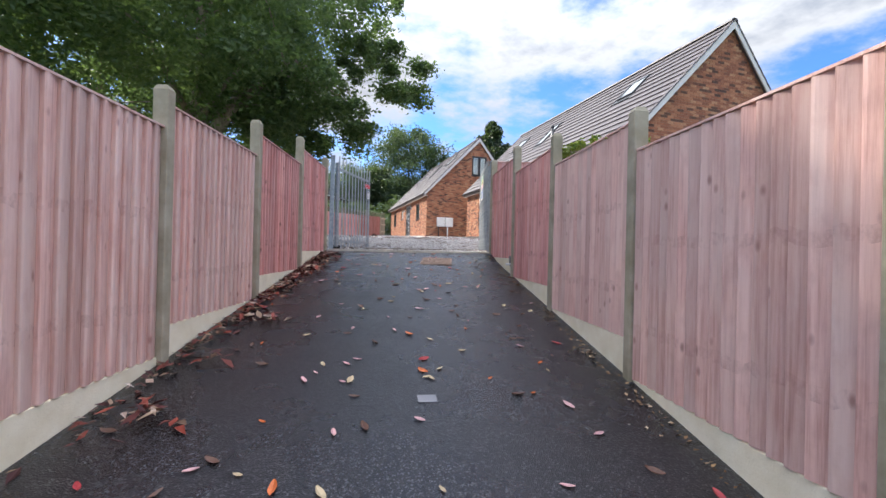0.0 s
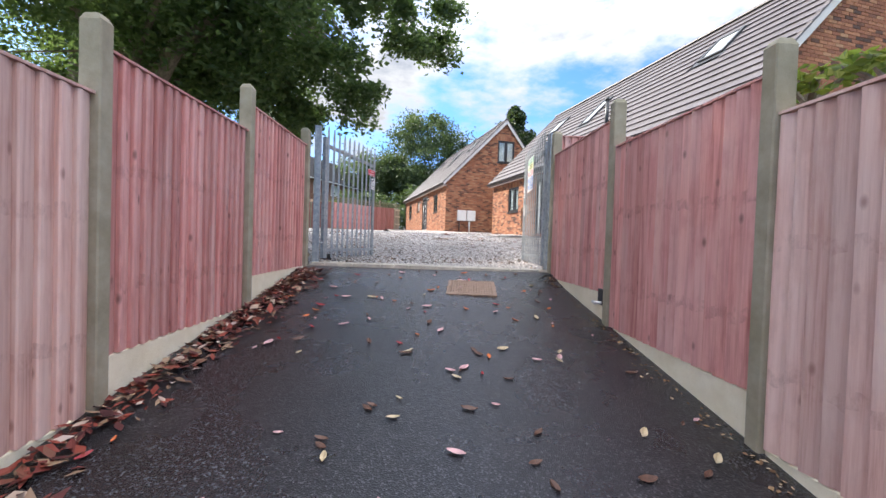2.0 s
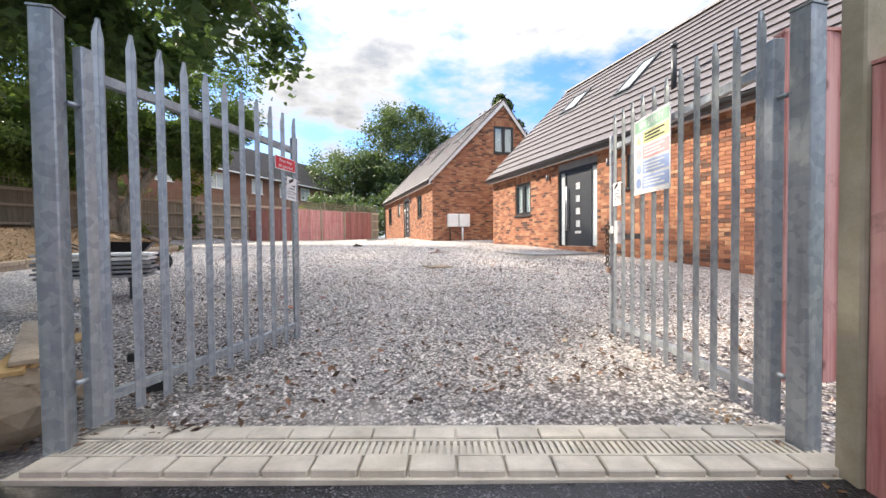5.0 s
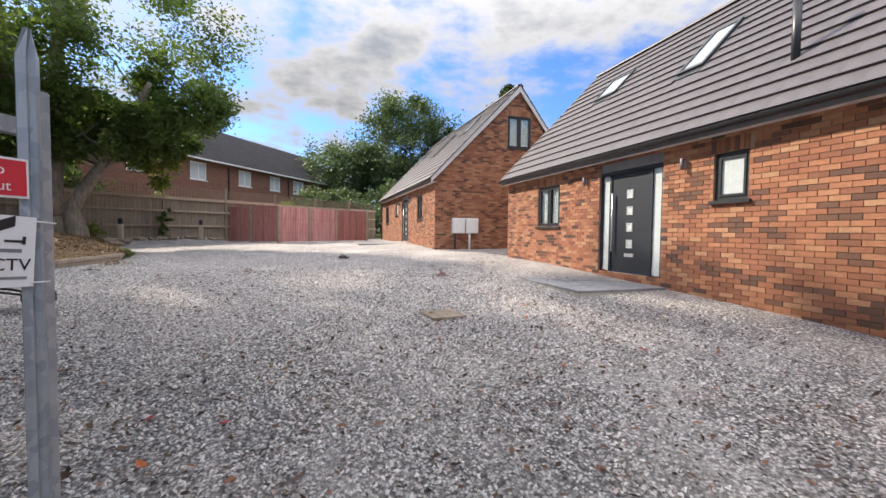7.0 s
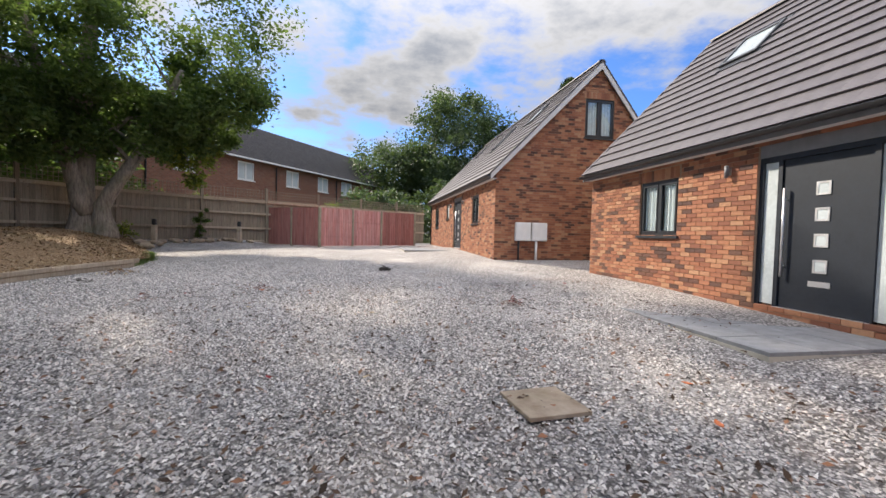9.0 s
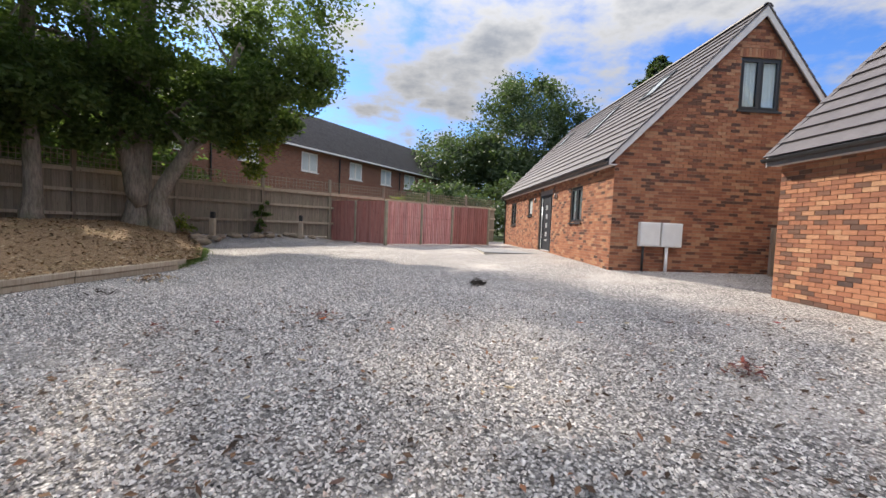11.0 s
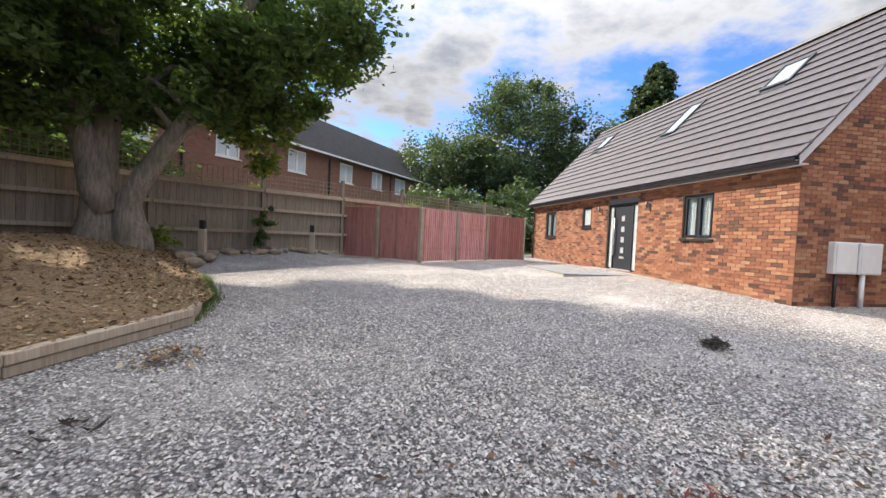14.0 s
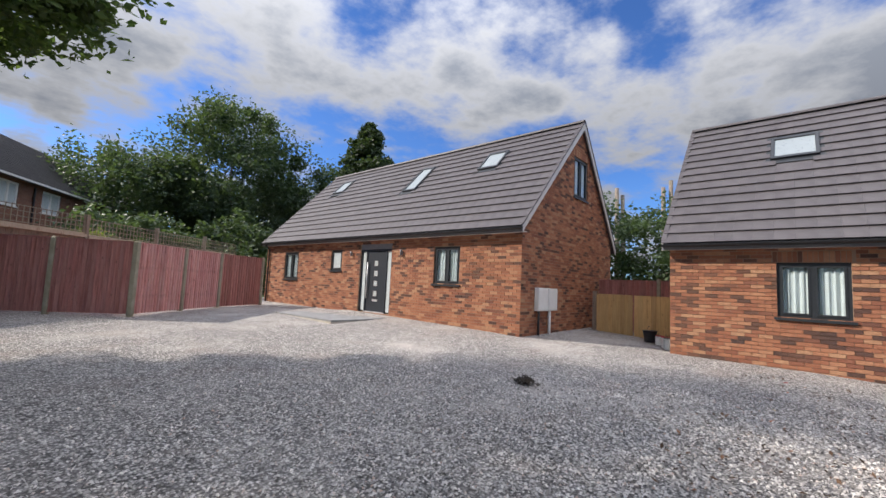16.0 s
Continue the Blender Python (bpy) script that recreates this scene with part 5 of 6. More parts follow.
def back_house():
    h = thing("house", Matrix.Translation((-27, 25, 0)) @ Matrix.Rotation(radians(35), 4, "Z"), "plain brick house half hidden behind the trees", "house")
    part("wall", one_box(-6, 6, -4, 4, 1.5, 8.0), M["far_brick"], h)
    bm = bmesh.new()
    pr = [(-4.4, 7.9), (0, 11.2), (4.4, 7.9)]
    lo = [bm.verts.new((-6.3, y, z)) for y, z in pr]
    hi = [bm.verts.new((6.3, y, z)) for y, z in pr]
    for i in range(3):
        bm.faces.new((lo[i], lo[(i + 1) % 3], hi[(i + 1) % 3], hi[i]))
    bm.faces.new(lo[::-1])
    bm.faces.new(hi)
    part("roof", bm, M["far_tile"], h)


back_house()


# ---- old boundary fence ----
FP = [Vector(p) for p in ((-16.4, 9.6), (-14.4, 12.7), (-12.4, 15.8), (-10.8, 18.25), (-9.2, 20.75), (-7.65, 23.1), (-5.5, 25.2), (-3.3, 27.1), (-1.1, 29.0), (1.1, 30.9), (3.3, 32.8), (5.3, 34.6))]


def boundary_fence():
    f = thing("fence", Matrix.Identity(4), "weathered brown closeboard boundary fence with lattice trellis on top", "fence")
    rnd = random.Random(5)
    for i, (p, q) in enumerate(zip(FP, FP[1:])):
        d = q - p
        L = d.length
        m = frame_at(p, d, 2.55)
        h = 1.88 + rnd.uniform(-0.03, 0.03)
        bm = bmesh.new()
        for z in (0.5, 1.2, h - 0.1):
            box(bm, 0.04, L - 0.04, -0.1, 0.012, z, z + 0.09)
        box(bm, 0.04, L - 0.04, -0.03, 0.03, h, h + 0.035)
        # timber paler than the boards stands for light on the rails
        o = part("fence_bay", bm, M["sleeper"], f, "arris rails and capping")
        o.matrix_basis = m
        n = max(6, int(L / 0.15))
        key = ("old", round(L / n, 3))
        for k in range(n):
            kk = (*key, rnd.randrange(3))
            if kk not in BOARDS:
                BOARDS[kk] = board_mesh(L / n + 0.01, 1.9, M["grey_wood"], 40 + kk[2], 0.014)
            piece("board", BOARDS[kk], o, Matrix.Translation((k * L / n, 0.035, h - 1.93 + rnd.uniform(-0.008, 0.008))))
        bm = bmesh.new()
        box(bm, -0.05, 0.05, -0.06, 0.06, -0.6, h + 0.62)
        w = part("fence_post", bm, M["grey_wood"], f, "square weathered timber post")
        w.matrix_basis = m
        # trellis
        bm = bmesh.new()
        t0, t1 = h + 0.05, h + 0.52
        c = int(L / 0.14)
        for k in range(c):
            x = 0.07 + k * (L - 0.14) / (c - 1)
            box(bm, x - 0.009, x + 0.009, -0.018, -0.004, t0, t1)
        for z in (t0 + 0.02, t0 + 0.16, t0 + 0.3, t1 - 0.03):
            box(bm, 0.05, L - 0.05, -0.003, 0.012, z, z + 0.02)
        w = part("trellis", bm, M["grey_wood"], f, "square lattice trellis")
        w.matrix_basis = m
        w = part("kick_board", one_box(0.05, L - 0.05, -0.03, 0.0, -0.45, -0.06), M["grey_wood"], f, "mossy base board")
        w.matrix_basis = m


boundary_fence()


# ---- bed with bark and soil, timber edging ----
KERB = [Vector(p) for p in ((-6.6, 7.2), (-5.6, 9.6), (-5.1, 11.7), (-4.85, 13.5), (-4.4, 15.2), (-3.75, 16.85), (-4.1, 18.3), (-5.2, 20.4), (-6.7, 22.6))]
FAR = [Vector(p) for p in ((-16.3, 9.8), (-14.4, 12.9), (-13.4, 14.5), (-12.4, 16.0), (-11.4, 17.6), (-10.5, 18.9), (-9.6, 20.3), (-8.5, 22.0), (-7.75, 23.1))]


def bed_point(i, t):
    p = KERB[i].lerp(FAR[i], t)
    zk = G(*KERB[i]) + (0.17 if i < 6 else 0.06)
    s = min(1.0, t * 1.25)
    z = zk + (BED_FENCE - zk) * (s * s * (3 - 2 * s))
    return Vector((p.x, p.y, z + 0.05 * noise.noise(Vector((p.x * 0.9, p.y * 0.9, 0)))* min(1, t * 6)))


def build_bed():
    bm = bmesh.new()
    nt, sub = 22, 5
    rows = []
    for i in range(len(KERB) - 1):
        for k in range(sub if i < len(KERB) - 2 else sub + 1):
            rows.append([bed_point(i, j / nt).lerp(bed_point(i + 1, j / nt), k / sub) for j in range(nt + 1)])
    vs = [[bm.verts.new(p) for p in r] for r in rows]
    for u, v in zip(vs, vs[1:]):
        for j in range(nt):
            bm.faces.new((u[j], u[j + 1], v[j + 1], v[j]))
    tagged(part("soil_bed", bm, M["soil"], smooth=True), "bare brown soil bed strewn with bark under the oaks", "flower bed", kind="structure")
    # chips
    rng = np.random.default_rng(7)
    n = 16000
    R = np.array(rows)
    a, b = rng.random(n) * (len(rows) - 1), (rng.random(n) ** 1.3) * nt
    i, j = a.astype(int), b.astype(int).clip(0, nt - 1)
    fa, fb = (a - i)[:, None], (b - j)[:, None]
    p = (R[i, j] * (1 - fa) + R[i + 1, j] * fa) * (1 - fb) + (R[i, j + 1] * (1 - fa) + R[i + 1, j + 1] * fa) * fb
    chips("bark_chips", p, 0.034, 0.016, M["fallen_dry"], 8, "dry leaves and bark chips on the soil bed")


def chips(name, p, L, W, mat, seed, label, lift=0.012, curl=0.35, thick=False, category="litter"):
    rng = np.random.default_rng(seed)
    n = len(p)
    ang = rng.random(n) * 6.283
    s = (0.5 + 0.9 * rng.random(n))[:, None]
    a = np.stack([np.cos(ang), np.sin(ang), rng.normal(0, 0.25, n)], axis=1)
    b = np.stack([-np.sin(ang), np.cos(ang), rng.normal(0, 0.25, n)], axis=1)
    up = np.array([[0, 0, 1.0]])
    c = p + up * lift
    v = np.stack([c - a * L * s + up * L * curl * 0.3 * rng.random((n, 1)), c + b * W * s + up * W * curl, c + a * L * s + up * L * curl * rng.random((n, 1)), c - b * W * s + up * W * curl], axis=1).reshape(-1, 3)
    k = np.arange(n)[:, None] * 4
    f = np.concatenate([k + np.array([[0, 1, 2]]), k + np.array([[0, 2, 3]])])
    return tagged(quads_object(name, v, f, mat), label, category, kind="stuff")


def dry_mat():
    k = Mat("dry_leaf", 0.85, spec=0.2)
    k.color(k.ramp(k.random(True), [(0.0, (0.1, 0.055, 0.03)), (0.4, (0.24, 0.14, 0.07)), (0.75, (0.38, 0.25, 0.13)), (1.0, (0.55, 0.46, 0.33))]))
    return k.m


M["fallen_dry"] = dry_mat()
def dead_mat():
    k = Mat("dead_leaf", 0.85, spec=0.2)
    k.color(k.ramp(k.random(True), [(0.0, (0.035, 0.024, 0.018)), (0.5, (0.09, 0.055, 0.036)), (0.85, (0.17, 0.10, 0.06)), (1.0, (0.3, 0.14, 0.08))]))
    return k.m


M["dead_leaf"] = dead_mat()
M["dead_dark"] = plain("dead_weed", (0.05, 0.038, 0.028), 0.9, vary=0.4, scale=30)
build_bed()


def build_edging():
    o = thing("bed_edging", Matrix.Identity(4), "pale timber sleeper edging around the soil bed", "edging")
    for i in range(5):
        a, b = KERB[i], KERB[i + 1]
        d = b - a
        for lay in (0, 1):
            bm = bmesh.new()
            off = -0.02 * lay
            box(bm, 0.005, d.length - 0.005, -0.1 + off, 0.0 + off, lay * 0.105, lay * 0.105 + 0.1, bevel=0.01)
            za, zb = G(*a) - 0.02, G(*b) - 0.02
            for v in bm.verts:
                v.co.z += (zb - za) * v.co.x / d.length
            w = part("sleeper", bm, M["sleeper"], o, "weathered pale sleeper")
            w.matrix_basis = frame_at(a, d, za) @ Matrix.Translation((0, 0.1, 0))
    a, b = KERB[5], KERB[6]
    bm = bmesh.new()
    box(bm, 0, 0.55, -0.1, 0.0, 0, 0.2, bevel=0.01)
    w = part("sleeper", bm, M["sleeper"], o)
    w.matrix_basis = frame_at(a, b - a, G(*a) - 0.03) @ Matrix.Translation((0, 0.1, 0))


build_edging()

# ---- rocks, bollards, plants along the boundary ----
def rock(p, s, seed, label, group="rubble stones"):
    rnd = random.Random(seed)
    bm = bmesh.new()
    bmesh.ops.create_icosphere(bm, subdivisions=2, radius=s)
    for v in bm.verts:
        f = 1 + 0.35 * noise.noise(v.co / s * 1.1 + Vector((seed * 3.1, 0, 0)))
        v.co = Vector((v.co.x * f * 1.25, v.co.y * f * 0.85, v.co.z * f * 0.6))
    ob = part("rock", bm, M["rock"])
    ob.matrix_basis = Matrix.Translation((*p,)) @ Matrix.Rotation(rnd.uniform(0, 3), 4, "Z")
    return tagged(ob, label, "rock", group)


rr = random.Random(9)
for i in range(26):
    t = i / 25
    p = Vector((-6.9, 22.9)).lerp(Vector((-3.9, 26.3)), t) + Vector((rr.uniform(0, 0.35), rr.uniform(-0.35, 0)))
    rock((p.x, p.y, G(p.x, p.y) + 0.03), rr.uniform(0.09, 0.2), i, "rough brown rubble stone along the foot of the fence")
for i, (x, y, s) in enumerate(((-6.4, 22.2, 0.26), (-6.0, 21.8, 0.2), (-6.7, 21.7, 0.22), (-5.9, 22.5, 0.17))):
    rock((x, y, G(x, y) + 0.1), s, 50 + i, "mossy rubble stone at the corner of the bed")
for i, (x, y, s) in enumerate(((-0.42, 3.25, 0.27), (-0.5, 3.7, 0.22), (-0.3, 3.6, 0.14))):
    rock((x, y, G(x, y) + 0.1), s, 70 + i, "rough sandstone boulder behind the gate post", "boulders")

for x, y in ((-6.3, 22.98), (-4.0, 25.38)):
    o = thing("bollard", Matrix.Translation((x, y, G(x, y) - 0.05)), "short timber bollard with a dark lamp head before the old fence", "bollard", "bollards")
    part("post", one_box(-0.08, 0.08, -0.08, 0.08, 0, 0.74, bevel=0.01), M["sleeper"], o, "pale timber post")
    part("lamp_head", one_box(-0.07, 0.07, -0.07, 0.07, 0.74, 0.97, bevel=0.02), M["black"], o, "dark lamp head")


def bush(p, r, n, leaf, seed, label, size=0.09, squash=1.0):
    o = thing("bush", Matrix.Translation(p), label, "plant", "bushes")
    rnd = random.Random(seed)
    cs = [(rnd.uniform(-r, r), rnd.uniform(-r, r), rnd.uniform(0.1, 1.6 * r * squash)) for _ in range(10)]
    bm = bmesh.new()
    for c in cs[:5]:
        tube(bm, [(0, 0, 0), (c[0] * 0.5, c[1] * 0.5, c[2] * 0.6), c], [0.02, 0.014, 0.006], 5)
    part("stem", bm, M["bark"], o)
    leaf_cloud("foliage", cs, [r * 0.5] * 10, n // 10, size, M[leaf], o, "", seed)


bush((-5.35, 24.75, 2.45), 0.27, 1500, "oak_leaf", 61, "green ivy climbing the old fence", 0.075, 3.2)
bush((-6.9, 22.0, 2.6), 0.3, 500, "yellow_leaf", 62, "light green shrub at the foot of the oak")
for i, (x, y, z, r) in enumerate(((-0.4, 31.3, 4.2, 0.6), (2.9, 34.0, 3.8, 0.7), (4.2, 35.2, 3.7, 0.6), (-3.0, 29.2, 4.3, 0.35), (-6.4, 27.0, 4.4, 0.4))):
    bush((x, y, z - 0.3), r, 900, "yellow_leaf", 65 + i, "bright yellow-green shrub showing above the old fence", 0.1, 0.8)
for i, (k, dz) in enumerate(((0.0, 0.0), (-0.45, -0.1), (-1.0, -0.2), (-1.5, -0.3))):
    p = GR[4] + (GR[5] - GR[4]) * k * 0.5
    bush((p.x + 0.22, p.y, G(p.x, p.y) + 1.95), 0.17, 130, "yellow_leaf", 90 + i, "green climbing shoots over the drive fence", 0.07, 0.7)
# the yellower leaf colour puts sunlight into this piece of the oak
leafy = thing("branch", Matrix.Translation((-4.9, 22.6, 5.2)), "oak branch coloured yellow-green for sunlight, hanging by the terrace", "branch")
leaf_cloud("foliage", [(0, 0, 0.9), (0.5, 0.2, 0.4), (-0.3, 0, 0.2), (0.1, 0.1, -0.4), (-0.8, -0.2, 0.9), (0.9, 0.3, 0.9)], [0.7, 0.6, 0.55, 0.4, 0.6, 0.4], 260, 0.17, M["yellow_leaf"], leafy, "", 77)
bm = bmesh.new()
tube(bm, [(-0.9, -0.4, 2.4), (-0.3, -0.1, 1.2), (0.1, 0.1, -0.3)], [0.05, 0.03, 0.01], 6)
part("twig", bm, M["bark"], leafy)


# ---- gates and panels between the houses ----
o = thing("gate", Matrix.Translation((9.6, 15.75, 2.1)) @ Matrix.Rotation(radians(90), 4, "Z"), "closed pair of new yellow timber gates between the two houses", "gate")
for k in range(2):
    bm = bmesh.new()
    for zr in (0.15, 1.0):
        box(bm, k * 1.08 + 0.02, k * 1.08 + 1.06, -0.05, -0.025, zr, zr + 0.09)
    leaf = part("gate_leaf", bm, M["new_wood"], o, "new pine gate leaf")
    me = mesh_of(one_box(0.002, 0.114, -0.01, 0.012, 0.0, 1.26, bevel=0.003), "board", M["new_wood"])
    for i in range(9):
        piece("board", me, leaf, Matrix.Translation((k * 1.08 + 0.02 + i * 0.1155, 0.0, 0.02)))
part("gate_post", one_box(-0.12, -0.01, -0.06, 0.06, -0.1, 1.35), M["red_deep"], o, "dark red gate post")
part("gate_post", one_box(2.17, 2.25, -0.06, 0.06, -0.1, 1.35), M["grey_wood"], o)
between = thing("fence", Matrix.Identity(4), "dark red panel fence behind the yellow gates", "fence")
fence_panel(between, (10.7, 18.3), (10.7, 16.45), 2.15, 1.68, "red_deep", 1, 17, "dark red boards")
fence_panel(between, (10.7, 16.45), (10.7, 14.6), 2.15, 1.68, "red_deep", 1, 17, "dark red boards")
concrete_post(between, (10.68, 16.45), 2.1, 3.9, Vector((0, 1)), "slim concrete post")
# return panel behind the gate hinge
back = thing("fence", Matrix.Identity(4), "red-stained fence panel running off behind the gate", "fence")
fence_panel(back, (3.75, 2.3), (5.6, 1.7), 1.55, 1.95, "red", 1, 17, "red boards under a timber capping")
fence_panel(back, (5.65, 1.68), (7.5, 1.2), 1.6, 1.9, "red", 1, 17, "red boards under a timber capping")


# ---- paint tins and bucket ----
def pot(name, p, r, h, mat, label, lid, taper=1.0, handle=True):
    o = thing(name, Matrix.Translation((*p, G(*p))), label, name.replace("_", " "), "")
    bm = bmesh.new()
    tube(bm, [(0, 0, 0), (0, 0, 0.01), (0, 0, h)], [r * taper, r * taper, r], 18)
    part("tin_body", bm, M[mat], o)
    bm = bmesh.new()
    tube(bm, [(0, 0, h), (0, 0, h + 0.012)], r * 1.04, 18)
    part("rim", bm, M[lid], o)
    if handle:
        bm = bmesh.new()
        tube(bm, [(r * math.cos(a) * 1.05, 0.02, h - 0.03 + r * 0.9 * math.sin(a)) for a in [math.pi * i / 8 for i in range(9)]], 0.004, 5)
        part("handle", bm, M["black"], o)


pot("bucket", (8.75, 16.15), 0.17, 0.28, "black", "black builders bucket beside the yellow gates", "black", 0.75)
pot("paint_tin", (8.2, 15.62), 0.11, 0.24, "sign_white", "white and red paint tin at the house corner", "sign_red")
pot("paint_tin", (8.5, 15.85), 0.1, 0.22, "curtain", "pale paint tin at the house corner", "sign_red")
pot("paint_tin", (7.95, 15.5), 0.12, 0.26, "frosted", "grey paint tin at the house corner", "black")


# ---- signs, lock and ties on the gates ----
def letters(txt, size, m, mat, parent, name="lettering"):
    cu = bpy.data.curves.new(name, "FONT")
    cu.body, cu.size, cu.extrude, cu.align_x, cu.align_y = txt, size, 0.0006, "CENTER", "CENTER"
    ob = new(name, cu)
    cu.materials.append(mat)
    ob.parent = parent
    ob.matrix_basis = m
    return ob


def sign(parent_m, name, label, w, h, mat):
    o = thing(name, parent_m, label, "sign", "gate signs")
    part("plate", one_box(-w / 2, w / 2, -0.002, 0.002, -h / 2, h / 2), M[mat], o)
    return o


UP = Matrix.Rotation(radians(90), 4, "X")


def cctv_sign(m, label):
    o = sign(m, "camera_sign", label, 0.2, 0.27, "sign_white")
    bm = bmesh.new()
    box(bm, -0.06, 0.03, -0.005, -0.003, 0.055, 0.095)
    for v in bm.verts:
        v.co.z += (v.co.x + 0.06) * 0.45
    box(bm, 0.0, 0.06, -0.005, -0.003, 0.035, 0.043)
    box(bm, 0.056, 0.066, -0.005, -0.003, 0.028, 0.058)
    part("pictogram", bm, M["ink"], o, "black camera pictogram")
    letters("CCTV", 0.066, Matrix.Translation((0, -0.004, -0.052)) @ UP, M["ink"], o)
    bm = bmesh.new()
    box(bm, -0.055, 0.055, -0.0045, -0.003, -0.004, 0.01)
    box(bm, -0.075, 0.075, -0.0045, -0.003, -0.105, -0.095)
    part("small_print", bm, M["fascia"], o)
    bm = bmesh.new()
    tube(bm, [(-0.16, 0.0, 0.115), (-0.09, -0.004, 0.12)], 0.003, 5)
    tube(bm, [(0.09, -0.004, 0.12), (0.17, 0.0, 0.118)], 0.003, 5)
    tube(bm, [(0.09, -0.004, -0.12), (0.16, 0.0, -0.118)], 0.003, 5)
    part("cable_tie", bm, M["white"], o)
    return o


LM = frame_at(HL, Vector(TL) - Vector(HL), 1.42)
RM = frame_at(HR, Vector(TR) - Vector(HR), 1.42)
LW, RW = (Vector(TL) - Vector(HL)).length, (Vector(TR) - Vector(HR)).length
o = sign(LM @ Matrix.Translation((LW - 0.24, -0.043, 1.66)), "gate_sign", "red warning notice with white border and lettering on the gate", 0.32, 0.12, "sign_white")
part("red_field", one_box(-0.153, 0.153, -0.004, -0.002, -0.053, 0.053), M["sign_red"], o)
letters("Please keep", 0.042, Matrix.Translation((0, -0.0045, 0.022)) @ UP, M["sign_white"], o)
letters("this gate shut", 0.042, Matrix.Translation((0, -0.0045, -0.026)) @ UP, M["sign_white"], o)
cctv_sign(LM @ Matrix.Translation((LW - 0.15, -0.045, 1.44)) @ Matrix.Scale(0.8, 4) @ Matrix.Rotation(radians(4), 4, "Y"), "white camera warning sign tied beneath the red notice")
FLIP = Matrix.Rotation(math.pi, 4, "Z")
cctv_sign(RM @ Matrix.Translation((RW - 0.225, 0.045, 1.36)) @ FLIP @ Matrix.Scale(0.8, 4), "white camera warning sign tied beside the gate lock")
o = sign(RM @ Matrix.Translation((RW - 0.85, 0.045, 1.62)) @ FLIP, "safety_board", "multicoloured site safety board tied to the gate leaf", 0.55, 0.62, "sign_white")
part("green_band", one_box(-0.26, 0.26, -0.004, -0.002, 0.2, 0.29), M["board_green"], o)
letters("SITE SAFETY", 0.07, Matrix.Translation((0, -0.0045, 0.245)) @ UP, M["sign_white"], o)
for i, (mm, z) in enumerate((("board_yellow", 0.09), ("board_red", -0.03), ("board_blue", -0.15), ("board_blue", -0.27))):
    part("coloured_row", one_box(-0.13, 0.26, -0.004, -0.002, z, z + 0.1), M[mm], o)
    bm = bmesh.new()
    for q in range(3):
        box(bm, -0.1, 0.2 - 0.06 * (q % 2), -0.0052, -0.004, z + 0.018 + q * 0.026, z + 0.03 + q * 0.026)
    part("small_print", bm, M["ink" if i == 0 else "sign_white"], o)
    bm = bmesh.new()
    if i == 0:
        vs = [bm.verts.new(p) for p in ((-0.24, -0.004, z + 0.01), (-0.15, -0.004, z + 0.01), (-0.195, -0.004, z + 0.09))]
        bm.faces.new(vs)
    else:
        tube(bm, [(-0.195, -0.0042, z + 0.05), (-0.195, -0.002, z + 0.05)], 0.042, 18)
    part("pictogram", bm, M[("board_yellow", "board_red", "board_blue", "board_blue")[i]], o)
# lock box with chain
o = thing("gate_lock", RM @ Matrix.Translation((RW - 0.02, 0.0, 1.0)), "weathered gate lock box with a hanging rusty chain", "lock")
part("lock_box", one_box(-0.2, 0.02, -0.03, 0.03, -0.01, 0.06, bevel=0.004), M["verge"], o, "pale lock box")
part("lock_cover", one_box(-0.19, -0.12, -0.035, 0.035, -0.11, 0.11, bevel=0.005), M["verge"], o)
part("slide_bolt", one_box(-0.5, -0.2, -0.05, -0.03, -0.06, -0.02), M["black"], o)
bm = bmesh.new()
for i in range(9):
    z = 0.05 - i * 0.045
    pts = [(0.0 + 0.016 * math.cos(a) * (1 if i % 2 else 0.4), 0.05 + 0.016 * math.cos(a) * (0.3 if i % 2 else 1), z + 0.028 * math.sin(a)) for a in [2 * math.pi * q / 8 for q in range(9)]]
    tube(bm, pts, 0.006, 5)
part("chain", bm, M["dead_dark"], o, "rusty dark chain links", smooth=True)
part("padlock", one_box(-0.03, 0.02, 0.03, 0.06, -0.4, -0.34, bevel=0.006), M["rust"], o)


